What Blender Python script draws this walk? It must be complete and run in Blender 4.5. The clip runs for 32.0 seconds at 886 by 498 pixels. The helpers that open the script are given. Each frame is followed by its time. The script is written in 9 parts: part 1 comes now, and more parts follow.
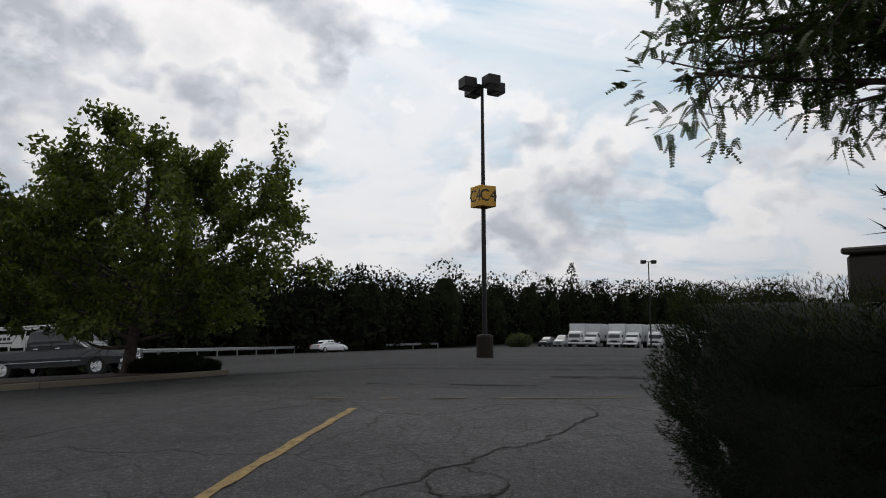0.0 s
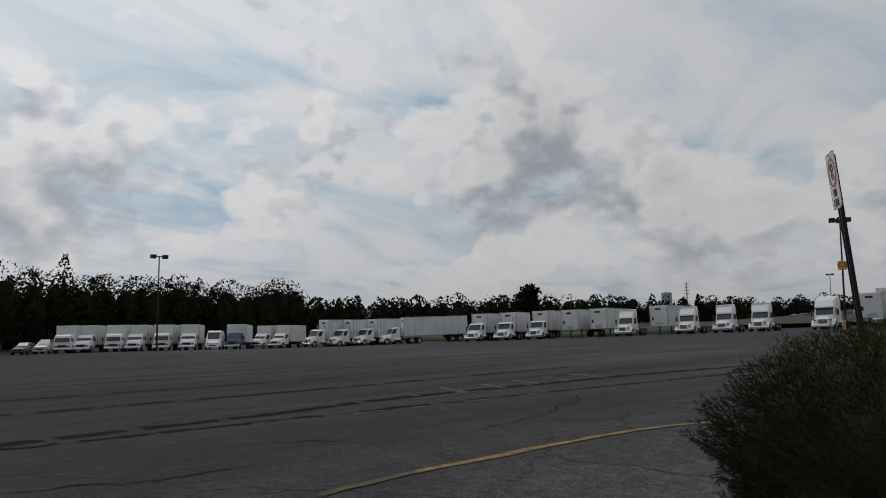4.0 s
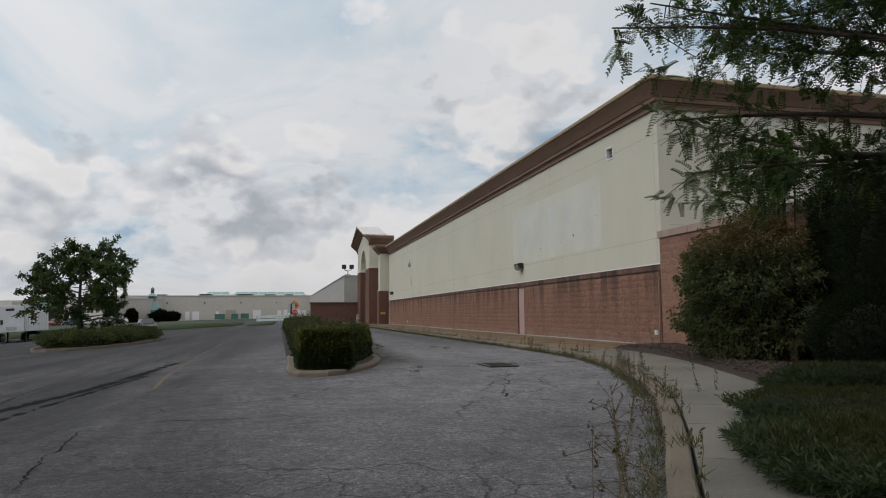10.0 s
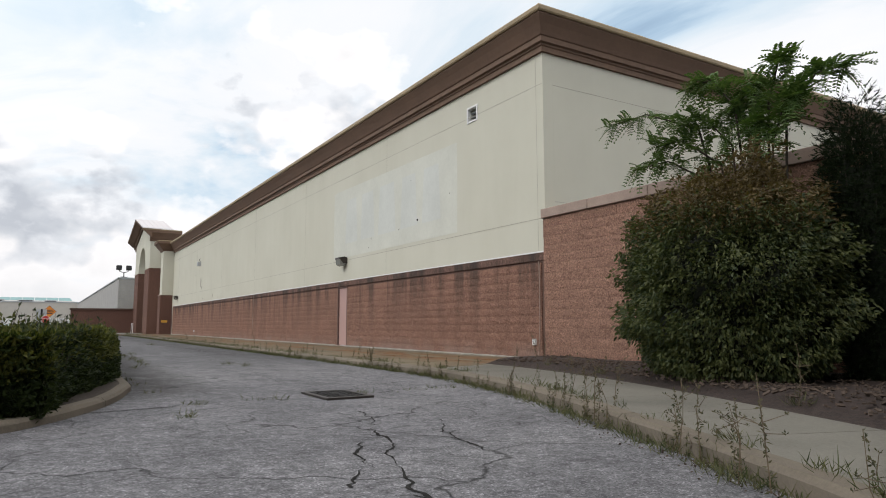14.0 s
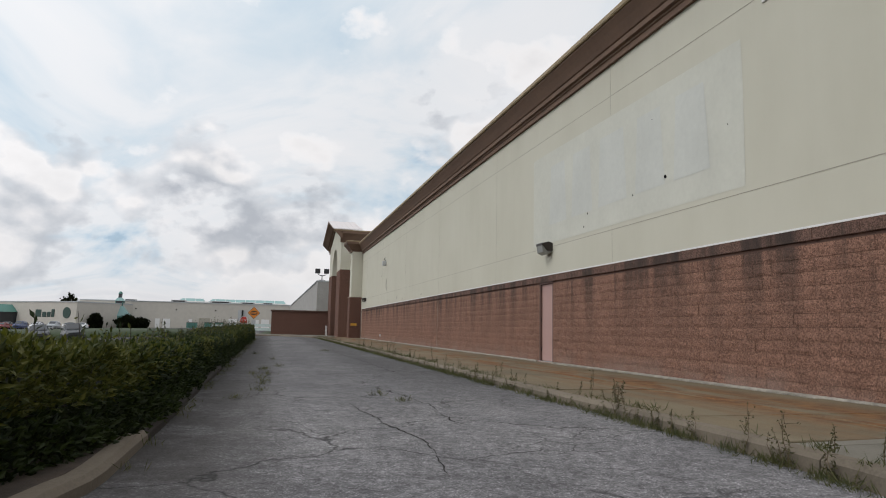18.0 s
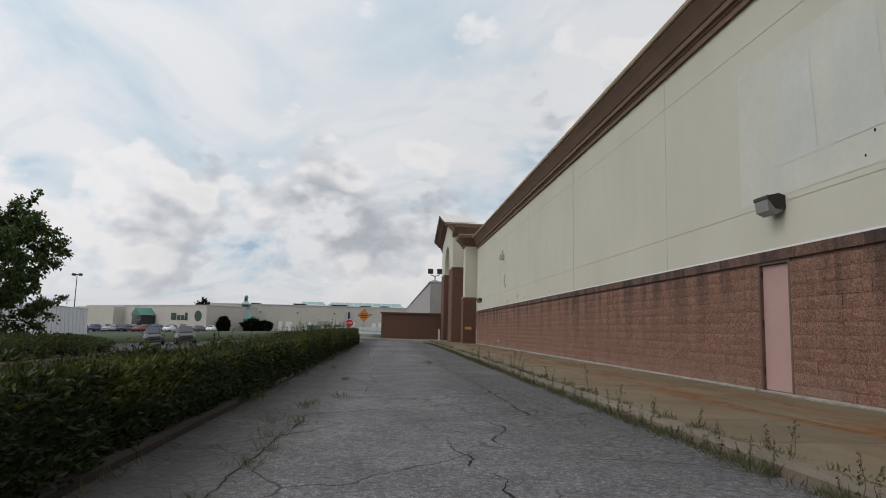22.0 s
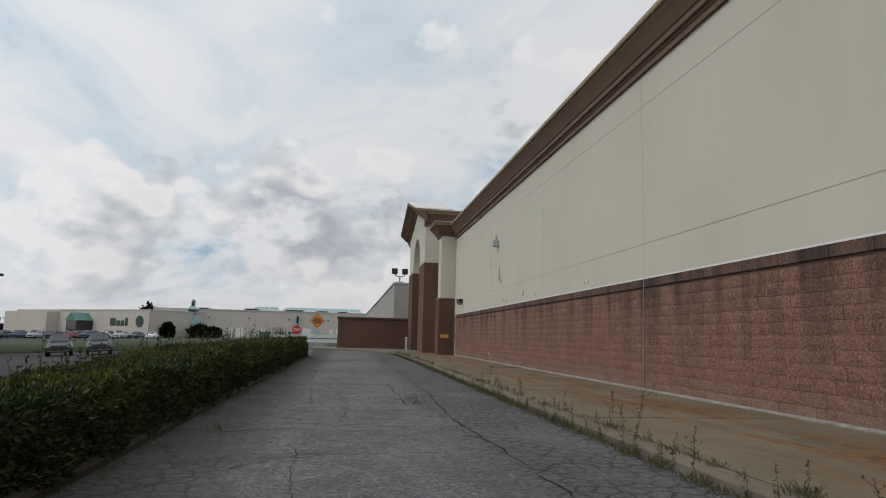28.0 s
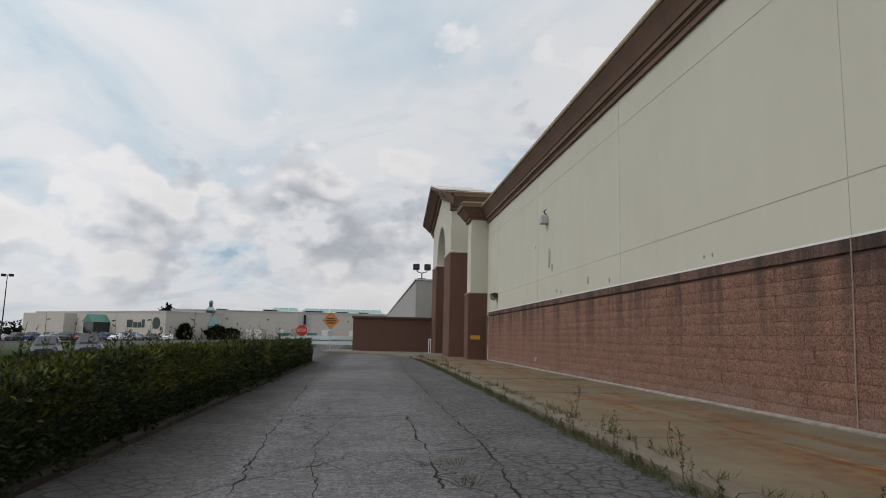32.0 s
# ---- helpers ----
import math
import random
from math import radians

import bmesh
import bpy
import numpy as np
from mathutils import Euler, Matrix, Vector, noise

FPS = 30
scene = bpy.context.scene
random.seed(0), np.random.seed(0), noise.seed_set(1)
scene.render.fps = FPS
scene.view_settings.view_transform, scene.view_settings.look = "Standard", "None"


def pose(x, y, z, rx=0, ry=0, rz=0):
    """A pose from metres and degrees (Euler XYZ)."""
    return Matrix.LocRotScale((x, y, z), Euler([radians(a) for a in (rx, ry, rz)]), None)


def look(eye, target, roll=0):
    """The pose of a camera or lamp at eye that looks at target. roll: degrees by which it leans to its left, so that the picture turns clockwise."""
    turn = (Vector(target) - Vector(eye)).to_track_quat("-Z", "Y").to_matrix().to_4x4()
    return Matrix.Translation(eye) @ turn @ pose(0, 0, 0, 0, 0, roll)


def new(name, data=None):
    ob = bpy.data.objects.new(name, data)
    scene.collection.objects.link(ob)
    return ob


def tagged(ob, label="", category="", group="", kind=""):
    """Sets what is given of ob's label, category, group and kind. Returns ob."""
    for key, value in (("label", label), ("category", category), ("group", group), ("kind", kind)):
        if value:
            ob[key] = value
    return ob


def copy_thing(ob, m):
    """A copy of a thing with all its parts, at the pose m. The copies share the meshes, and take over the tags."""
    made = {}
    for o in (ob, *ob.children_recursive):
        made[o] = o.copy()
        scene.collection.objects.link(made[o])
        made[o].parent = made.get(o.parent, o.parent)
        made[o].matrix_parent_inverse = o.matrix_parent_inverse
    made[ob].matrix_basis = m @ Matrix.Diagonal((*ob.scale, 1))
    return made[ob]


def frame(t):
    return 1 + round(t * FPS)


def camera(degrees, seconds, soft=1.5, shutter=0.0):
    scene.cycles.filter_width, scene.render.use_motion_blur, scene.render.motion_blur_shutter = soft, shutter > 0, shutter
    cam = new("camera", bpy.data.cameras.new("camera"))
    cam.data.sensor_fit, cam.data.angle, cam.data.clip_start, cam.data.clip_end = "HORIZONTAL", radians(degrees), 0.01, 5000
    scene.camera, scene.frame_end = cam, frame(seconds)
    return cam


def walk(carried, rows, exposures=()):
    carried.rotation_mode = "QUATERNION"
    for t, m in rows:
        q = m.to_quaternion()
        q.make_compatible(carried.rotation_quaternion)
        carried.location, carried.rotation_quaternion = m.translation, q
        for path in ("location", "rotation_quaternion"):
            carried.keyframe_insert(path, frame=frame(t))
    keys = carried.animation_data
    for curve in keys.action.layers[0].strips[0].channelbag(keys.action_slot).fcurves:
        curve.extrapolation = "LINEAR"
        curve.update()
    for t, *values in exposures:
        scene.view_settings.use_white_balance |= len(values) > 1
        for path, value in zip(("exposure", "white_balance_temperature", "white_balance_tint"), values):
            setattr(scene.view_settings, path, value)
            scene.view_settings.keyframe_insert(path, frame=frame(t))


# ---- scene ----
cam = camera(68.0, 32.0, soft=1.0)
# The walk: seconds, eye in metres, heading (to the left from +y), upward tilt and lean, in degrees
PATH = [
    (0, (-3.050, -24.620, 1.020), 96.13, 5.25, -0.30),
    (0.5, (-3.620, -24.620, 1.020), 88.60, 5.15, -0.30),
    (1, (-4.200, -24.600, 1.020), 81.96, 5.15, -0.30),
    (1.5, (-4.780, -24.570, 1.020), 79.75, 5.15, -0.30),
    (2, (-5.350, -24.530, 1.020), 74.43, 5.15, -0.30),
    (2.5, (-5.950, -24.460, 1.053), 69.70, 5.15, -0.30),
    (4.5, (-8.158, -23.245, 1.115), 48.28, 4.80, -0.31),
    (5, (-8.740, -22.794, 1.131), 40.14, 4.80, -0.26),
    (5.5, (-9.240, -22.353, 1.103), 33.81, 4.80, -0.31),
    (6, (-9.673, -21.879, 1.071), 28.19, 4.90, -0.29),
    (6.5, (-10.088, -21.350, 1.030), 25.69, 4.95, -0.34),
    (7, (-10.470, -20.804, 0.992), 21.95, 5.02, -0.31),
    (7.5, (-10.756, -20.361, 0.971), 19.96, 5.18, -0.28),
    (8, (-10.937, -19.940, 0.960), 18.15, 5.34, -0.26),
    (8.5, (-11.017, -19.338, 0.967), 14.32, 5.39, -0.32),
    (9, (-11.060, -18.614, 1.009), 8.55, 5.37, -0.33),
    (9.5, (-11.054, -17.878, 1.076), 1.35, 5.51, -0.26),
    (10, (-10.949, -17.205, 1.126), -13.96, 5.64, -0.47),
    (10.5, (-10.836, -16.553, 1.129), -24.49, 5.76, -0.71),
    (11, (-10.799, -15.868, 1.096), -27.16, 5.88, -0.64),
    (11.5, (-10.656, -15.142, 1.058), -32.06, 5.94, -0.60),
    (12, (-10.519, -14.399, 1.027), -32.78, 6.02, -0.58),
    (12.5, (-10.264, -13.659, 0.995), -32.77, 6.19, -0.49),
    (13, (-10.021, -12.887, 0.957), -32.39, 6.33, -0.24),
    (13.5, (-9.760, -12.141, 0.927), -32.09, 6.54, -0.05),
    (14, (-9.626, -11.400, 0.908), -31.22, 6.59, -0.10),
    (14.5, (-9.377, -10.677, 0.885), -29.69, 6.74, 0.02),
    (15, (-9.150, -9.922, 0.855), -27.57, 6.88, 0.29),
    (15.5, (-8.927, -9.158, 0.869), -21.81, 6.94, 0.70),
    (17.5, (-7.688, -6.076, 0.937), -14.88, 6.89, 0.94),
    (18, (-7.503, -5.300, 0.979), -14.65, 6.99, 1.18),
    (18.5, (-7.314, -4.550, 0.984), -14.82, 7.06, 1.28),
    (19, (-7.196, -3.762, 0.994), -14.97, 7.15, 1.31),
    (19.5, (-7.119, -2.956, 1.009), -14.74, 7.20, 1.32),
    (20, (-7.062, -2.160, 1.018), -14.01, 7.21, 1.37),
    (20.5, (-6.931, -1.404, 1.023), -13.31, 7.28, 1.42),
    (21, (-6.803, -0.596, 1.032), -12.70, 7.25, 1.17),
    (21.5, (-6.691, 0.287, 1.042), -8.92, 7.11, 1.27),
    (22, (-6.520, 1.127, 1.050), -4.53, 7.05, 1.39),
    (22.5, (-6.348, 1.893, 1.064), -4.41, 7.19, 1.62),
    (23, (-6.257, 2.612, 1.079), -4.52, 7.22, 1.73),
    (23.5, (-6.216, 3.340, 1.084), -4.12, 7.24, 1.83),
    (24, (-6.293, 4.100, 1.082), -1.61, 7.25, 2.01),
    (24.5, (-6.345, 4.870, 1.093), -1.50, 7.26, 2.03),
    (26.5, (-6.439, 7.969, 1.120), -4.50, 7.47, 1.42),
    (27, (-6.453, 8.744, 1.138), -7.60, 7.67, 1.45),
    (27.5, (-6.474, 9.545, 1.142), -7.73, 7.66, 1.26),
    (28, (-6.466, 10.347, 1.145), -8.05, 7.70, 1.45),
    (28.5, (-6.411, 11.166, 1.154), -8.08, 7.68, 1.26),
    (29, (-6.288, 11.980, 1.173), -8.25, 7.75, 1.29),
    (29.5, (-6.143, 12.798, 1.197), -8.34, 7.74, 1.32),
    (30, (-6.017, 13.620, 1.214), -9.17, 7.76, 1.20),
    (30.5, (-5.969, 14.396, 1.217), -8.81, 7.75, 1.55),
    (31, (-5.938, 15.108, 1.208), -8.39, 7.82, 1.52),
    (31.5, (-5.988, 15.816, 1.188), -7.01, 7.78, 1.40),
    (32, (-6.046, 16.451, 1.157), -6.18, 7.76, 1.33),
]


def heading(eye, yaw, tilt, lean):
    a, b = radians(yaw), radians(tilt)
    ahead = Vector((-math.sin(a) * math.cos(b), math.cos(a) * math.cos(b), math.sin(b)))
    return look(eye, Vector(eye) + ahead, lean)


EXPOSURES = [(0, -0.5), (1, -0.65), (2.5, -0.85), (4.5, -0.75), (6, -0.58), (8, -0.5), (9, -0.45), (10, -0.2), (11, 0.1), (12, 0.32), (15, 0.36), (17.5, 0.12), (20, -0.05), (24, -0.15), (32, -0.17)]
walk(cam, [(t, heading(eye, yaw, tilt, lean)) for t, eye, yaw, tilt, lean in PATH], EXPOSURES)

# ---- world, sun ----
SUN_AT = Vector((-0.66, -0.12, 0.74)).normalized()
world = bpy.data.worlds.new("overcast_sky")
scene.world = world
world.use_nodes = True


class Nodes:
    """Short hand for a node tree."""

    def __init__(self, tree):
        self.t = tree
        tree.nodes.clear()

    def n(self, kind, _props=None, **ins):
        nd = self.t.nodes.new(kind)
        for k, v in (_props or {}).items():
            if k == "ramp":
                el = nd.color_ramp.elements
                while len(el) > 1:
                    el.remove(el[-1])
                for i, (p, c) in enumerate(v):
                    e = el[0] if i == 0 else el.new(p)
                    e.position = p
                    e.color = (*c, 1) if len(c) == 3 else c
            elif k == "op":
                nd.operation = v
            elif k == "blend":
                nd.blend_type = v
            elif k == "feature":
                nd.feature = v
            elif k == "dim":
                if kind == "ShaderNodeTexNoise":
                    nd.noise_dimensions = v
                else:
                    nd.voronoi_dimensions = v
            elif k == "normalize":
                nd.normalize = v
            elif k == "clamp":
                nd.use_clamp = v
            elif k == "data_type":
                nd.data_type = v
            elif k == "sky_type":
                nd.sky_type = v
        for k, v in ins.items():
            key = int(k[1:]) if k[0] == "_" and k[1:].isdigit() else k.replace("_", " ")
            sock = nd.inputs[key]
            if isinstance(v, bpy.types.NodeSocket):
                self.t.links.new(v, sock)
            else:
                sock.default_value = v
        return nd

    def math(self, op, a, b=0.0, clamp=False):
        return self.n("ShaderNodeMath", {"op": op, "clamp": clamp}, _0=a, _1=b).outputs[0]

    def mix(self, f, a, b, blend="MIX"):
        m = self.t.nodes.new("ShaderNodeMix")
        m.data_type = "RGBA"
        m.blend_type = blend
        for i, v in ((0, f), (6, a), (7, b)):
            if isinstance(v, bpy.types.NodeSocket):
                self.t.links.new(v, m.inputs[i])
            else:
                m.inputs[i].default_value = (*v, 1) if isinstance(v, tuple) and len(v) == 3 else v
        return m.outputs[2]

    def noise(self, vec, scale, detail=4.0, rough=0.55, dist=0.0):
        return self.n("ShaderNodeTexNoise", {}, Vector=vec, Scale=scale, Detail=detail, Roughness=rough, Distortion=dist).outputs[0]

    def ramp(self, fac, *stops):
        return self.n("ShaderNodeValToRGB", {"ramp": stops}, Fac=fac).outputs[0]


def build_sky():
    w = Nodes(world.node_tree)
    out = w.n("ShaderNodeOutputWorld")
    sky = w.n("ShaderNodeTexSky", {"sky_type": "NISHITA"})
    sky.sun_disc = False
    sky.sun_elevation = math.asin(SUN_AT.z)
    sky.sun_rotation = math.atan2(SUN_AT.x, SUN_AT.y)
    d = w.n("ShaderNodeTexCoord").outputs["Generated"]
    xyz = w.n("ShaderNodeSeparateXYZ", {}, Vector=d)

    def bearing(left, up):
        a, e = radians(left), radians(up)
        return (-math.sin(a) * math.cos(e), math.cos(a) * math.cos(e), math.sin(e))

    # heaped clouds gather round these places: degrees to the left of +y, degrees up, reach, weight
    heaps_at = [(2.5, 9.0, 8.0, 0.15), (-3.0, 6.0, 6.0, 0.1), (19.5, 10.0, 7.0, 0.13), (31.0, 10.5, 7.0, 0.12), (42.0, 12.0, 8.0, 0.13), (52.0, 15.0, 8.0, 0.14), (69.0, 14.0, 7.0, 0.12), (85.0, 11.0, 8.0, 0.12), (120.0, 22.0, 14.0, 0.34), (100.0, 26.0, 9.0, 0.12), (76.0, 24.0, 7.0, 0.1), (60.0, 27.0, 9.0, 0.1), (-24.0, 14.0, 11.0, 0.15), (-12.0, 20.0, 11.0, 0.06), (-45.0, 14.0, 12.0, 0.14)]
    gather = 0.0
    for left, up, reach, weight in heaps_at:
        near_it = w.n("ShaderNodeVectorMath", {"op": "DOT_PRODUCT"}, _0=d, _1=bearing(left, up)).outputs["Value"]
        c0 = math.cos(radians(reach))
        lobe = w.n("ShaderNodeMapRange", {}, Value=near_it, From_Min=c0 - (1 - c0) * 0.9, From_Max=1.0, To_Min=0.0, To_Max=weight).outputs[0]
        gather = w.math("ADD", gather, lobe)
    lean = w.ramp(xyz.outputs[2], (0.0, (0.62,) * 3), (0.12, (0.61,) * 3), (0.22, (0.54,) * 3), (0.34, (0.47,) * 3), (0.5, (0.43,) * 3))

    def heap(v):
        """How thick the heaped clouds are towards v: broad masses, billows and small puffs."""
        sq = w.n("ShaderNodeVectorMath", {"op": "MULTIPLY"}, _0=v, _1=(1.0, 1.0, 1.45)).outputs[0]
        broad = w.noise(sq, 5.5, 9.0, 0.56)
        puff = w.n("ShaderNodeTexVoronoi", {"feature": "SMOOTH_F1"}, Vector=w.n("ShaderNodeVectorMath", {"op": "ADD"}, _0=sq, _1=w.n("ShaderNodeVectorMath", {"op": "SCALE"}, _0=w.n("ShaderNodeTexNoise", {}, Vector=sq, Scale=14.0, Detail=4.0).outputs["Color"], Scale=0.03).outputs[0]).outputs[0], Scale=15.0, Detail=2.0, Roughness=0.55, Smoothness=0.35).outputs["Distance"]
        return w.math("SUBTRACT", broad, w.math("MULTIPLY", puff, 0.16))

    def moved(by):
        return w.n("ShaderNodeVectorMath", {"op": "ADD"}, _0=d, _1=by).outputs[0]

    def broad_mass(v):
        return w.noise(w.n("ShaderNodeVectorMath", {"op": "MULTIPLY"}, _0=v, _1=(1.0, 1.0, 1.45)).outputs[0], 5.5, 3.0, 0.5)

    here = heap(d)
    thick = w.math("ADD", w.math("ADD", here, gather), w.math("SUBTRACT", lean, 0.5))
    rim = w.math("SUBTRACT", here, heap(moved((SUN_AT.x * 0.028, SUN_AT.y * 0.028, 0.05))))
    side = w.math("SUBTRACT", broad_mass(d), broad_mass(moved((SUN_AT.x * 0.05, SUN_AT.y * 0.05, 0.1))))
    face = w.math("ADD", w.math("ADD", w.math("MULTIPLY", rim, 2.0), w.math("MULTIPLY", side, 2.4)), 0.54, True)
    # thin high cloud drawn out in streaks, with pale blue between
    up_ = w.math("ADD", w.math("MAXIMUM", xyz.outputs[2], 0.0), 0.16)
    flat = w.n("ShaderNodeCombineXYZ", {}, X=w.math("DIVIDE", w.math("ADD", xyz.outputs[0], w.math("MULTIPLY", xyz.outputs[1], 0.35)), up_), Y=w.math("MULTIPLY", w.math("DIVIDE", xyz.outputs[1], up_), 0.75), Z=2.0).outputs[0]
    veil = w.noise(flat, 1.05, 8.0, 0.55, 0.9)
    body = w.ramp(veil, (0.33, (4.6, 6.3, 7.7)), (0.41, (6.7, 7.8, 8.5)), (0.5, (8.5, 8.9, 9.1)), (0.62, (9.1, 9.25, 9.3)), (0.76, (7.9, 8.2, 8.45)))
    # clear sky shows where the veil is thinnest
    body = w.mix(w.ramp(veil, (0.28, (0.5,) * 3), (0.37, (0.0,) * 3)), body, sky.outputs[0])
    tone = w.ramp(face, (0.15, (4.9, 5.3, 5.75)), (0.38, (6.1, 6.5, 6.85)), (0.54, (7.6, 7.85, 8.05)), (0.75, (9.6, 9.6, 9.5)))
    # thick middles are greyer than the rims
    tone = w.mix(1.0, tone, w.ramp(thick, (0.5, (1.06,) * 3), (0.66, (0.95,) * 3), (0.8, (0.84, 0.85, 0.865)), (0.95, (0.6, 0.615, 0.635))), "MULTIPLY")
    body = w.mix(w.ramp(thick, (0.462, (0.0,) * 3), (0.51, (0.45,) * 3), (0.575, (0.93,) * 3)), body, tone)
    # the lowest sky is veiled by haze
    body = w.mix(w.ramp(xyz.outputs[2], (0.0, (0.65,) * 3), (0.07, (0.12,) * 3), (0.15, (0.0,) * 3)), body, (6.9, 7.1, 7.2))
    # the veiled sun brightens its side of the sky
    near = w.n("ShaderNodeVectorMath", {"op": "DOT_PRODUCT"}, _0=d, _1=SUN_AT).outputs["Value"]
    glow = w.ramp(near, (0.0, (0.86,) * 3), (0.6, (1.05,) * 3), (0.92, (1.45,) * 3), (1.0, (1.9,) * 3))
    lit = w.mix(1.0, w.mix(1.0, body, glow, "MULTIPLY"), (0.995, 0.977, 0.995), "MULTIPLY")
    ground = w.ramp(w.math("ADD", w.math("MULTIPLY", xyz.outputs[2], 20.0), 0.5), (0.3, (0.9, 0.9, 0.9)), (0.5, (6.3, 6.5, 6.7)))
    below = w.math("LESS_THAN", xyz.outputs[2], -0.004)
    fin = w.mix(below, lit, ground)
    bg = w.n("ShaderNodeBackground", {}, Color=fin, Strength=0.1)
    w.t.links.new(bg.outputs[0], out.inputs[0])


build_sky()
sun = new("sun", bpy.data.lights.new("sun", "SUN"))
sun.data.energy, sun.data.angle, sun.data.color = 0.6, radians(25), (1.0, 0.97, 0.92)
sun.matrix_world = look(SUN_AT * 200, (0, 0, 0))
# ---- materials ----
def material(name, rough=0.7, metal=0.0, spec=0.4):
    m = bpy.data.materials.new(name)
    m.use_nodes = True
    w = Nodes(m.node_tree)
    out = w.n("ShaderNodeOutputMaterial")
    b = w.n("ShaderNodeBsdfPrincipled")
    b.inputs["Roughness"].default_value = rough
    b.inputs["Metallic"].default_value = metal
    b.inputs["Specular IOR Level"].default_value = spec
    w.t.links.new(b.outputs[0], out.inputs[0])
    return m, w, b


def link(w, a, b):
    w.t.links.new(a, b)


def bump(w, b, height, strength=0.3, dist=0.01):
    n = w.n("ShaderNodeBump", {}, Height=height, Strength=strength, Distance=dist)
    link(w, n.outputs[0], b.inputs["Normal"])


def where(w):
    """World place of the shaded point."""
    return w.n("ShaderNodeNewGeometry").outputs["Position"]


def plain(name, col, rough=0.6, metal=0.0, grain=0.12, scale=6.0, relief=0.1, spec=0.4, own=0.0):
    """A coat of one colour with blotches and fine grain; own: how much each object or piece differs."""
    m, w, b = material(name, rough, metal, spec)
    p = where(w)
    f = w.math("ADD", w.math("MULTIPLY", w.noise(p, scale, 5), 0.6), w.math("MULTIPLY", w.noise(p, scale * 9, 3), 0.4))
    dark = tuple(c * (1 - grain * 1.6) for c in col)
    lite = tuple(min(1, c * (1 + grain)) for c in col)
    c = w.ramp(f, (0.3, dark), (0.7, lite))
    if own:
        r = w.n("ShaderNodeObjectInfo").outputs["Random"]
        c = w.mix(1.0, c, w.ramp(r, (0.0, (1 - own,) * 3), (1.0, (1 + own * 0.6,) * 3)), "MULTIPLY")
    link(w, c, b.inputs["Base Color"])
    link(w, w.math("ADD", w.math("MULTIPLY", f, 0.25), rough - 0.12), b.inputs["Roughness"])
    if relief:
        bump(w, b, w.noise(p, scale * 14, 3), relief, 0.004)
    return m


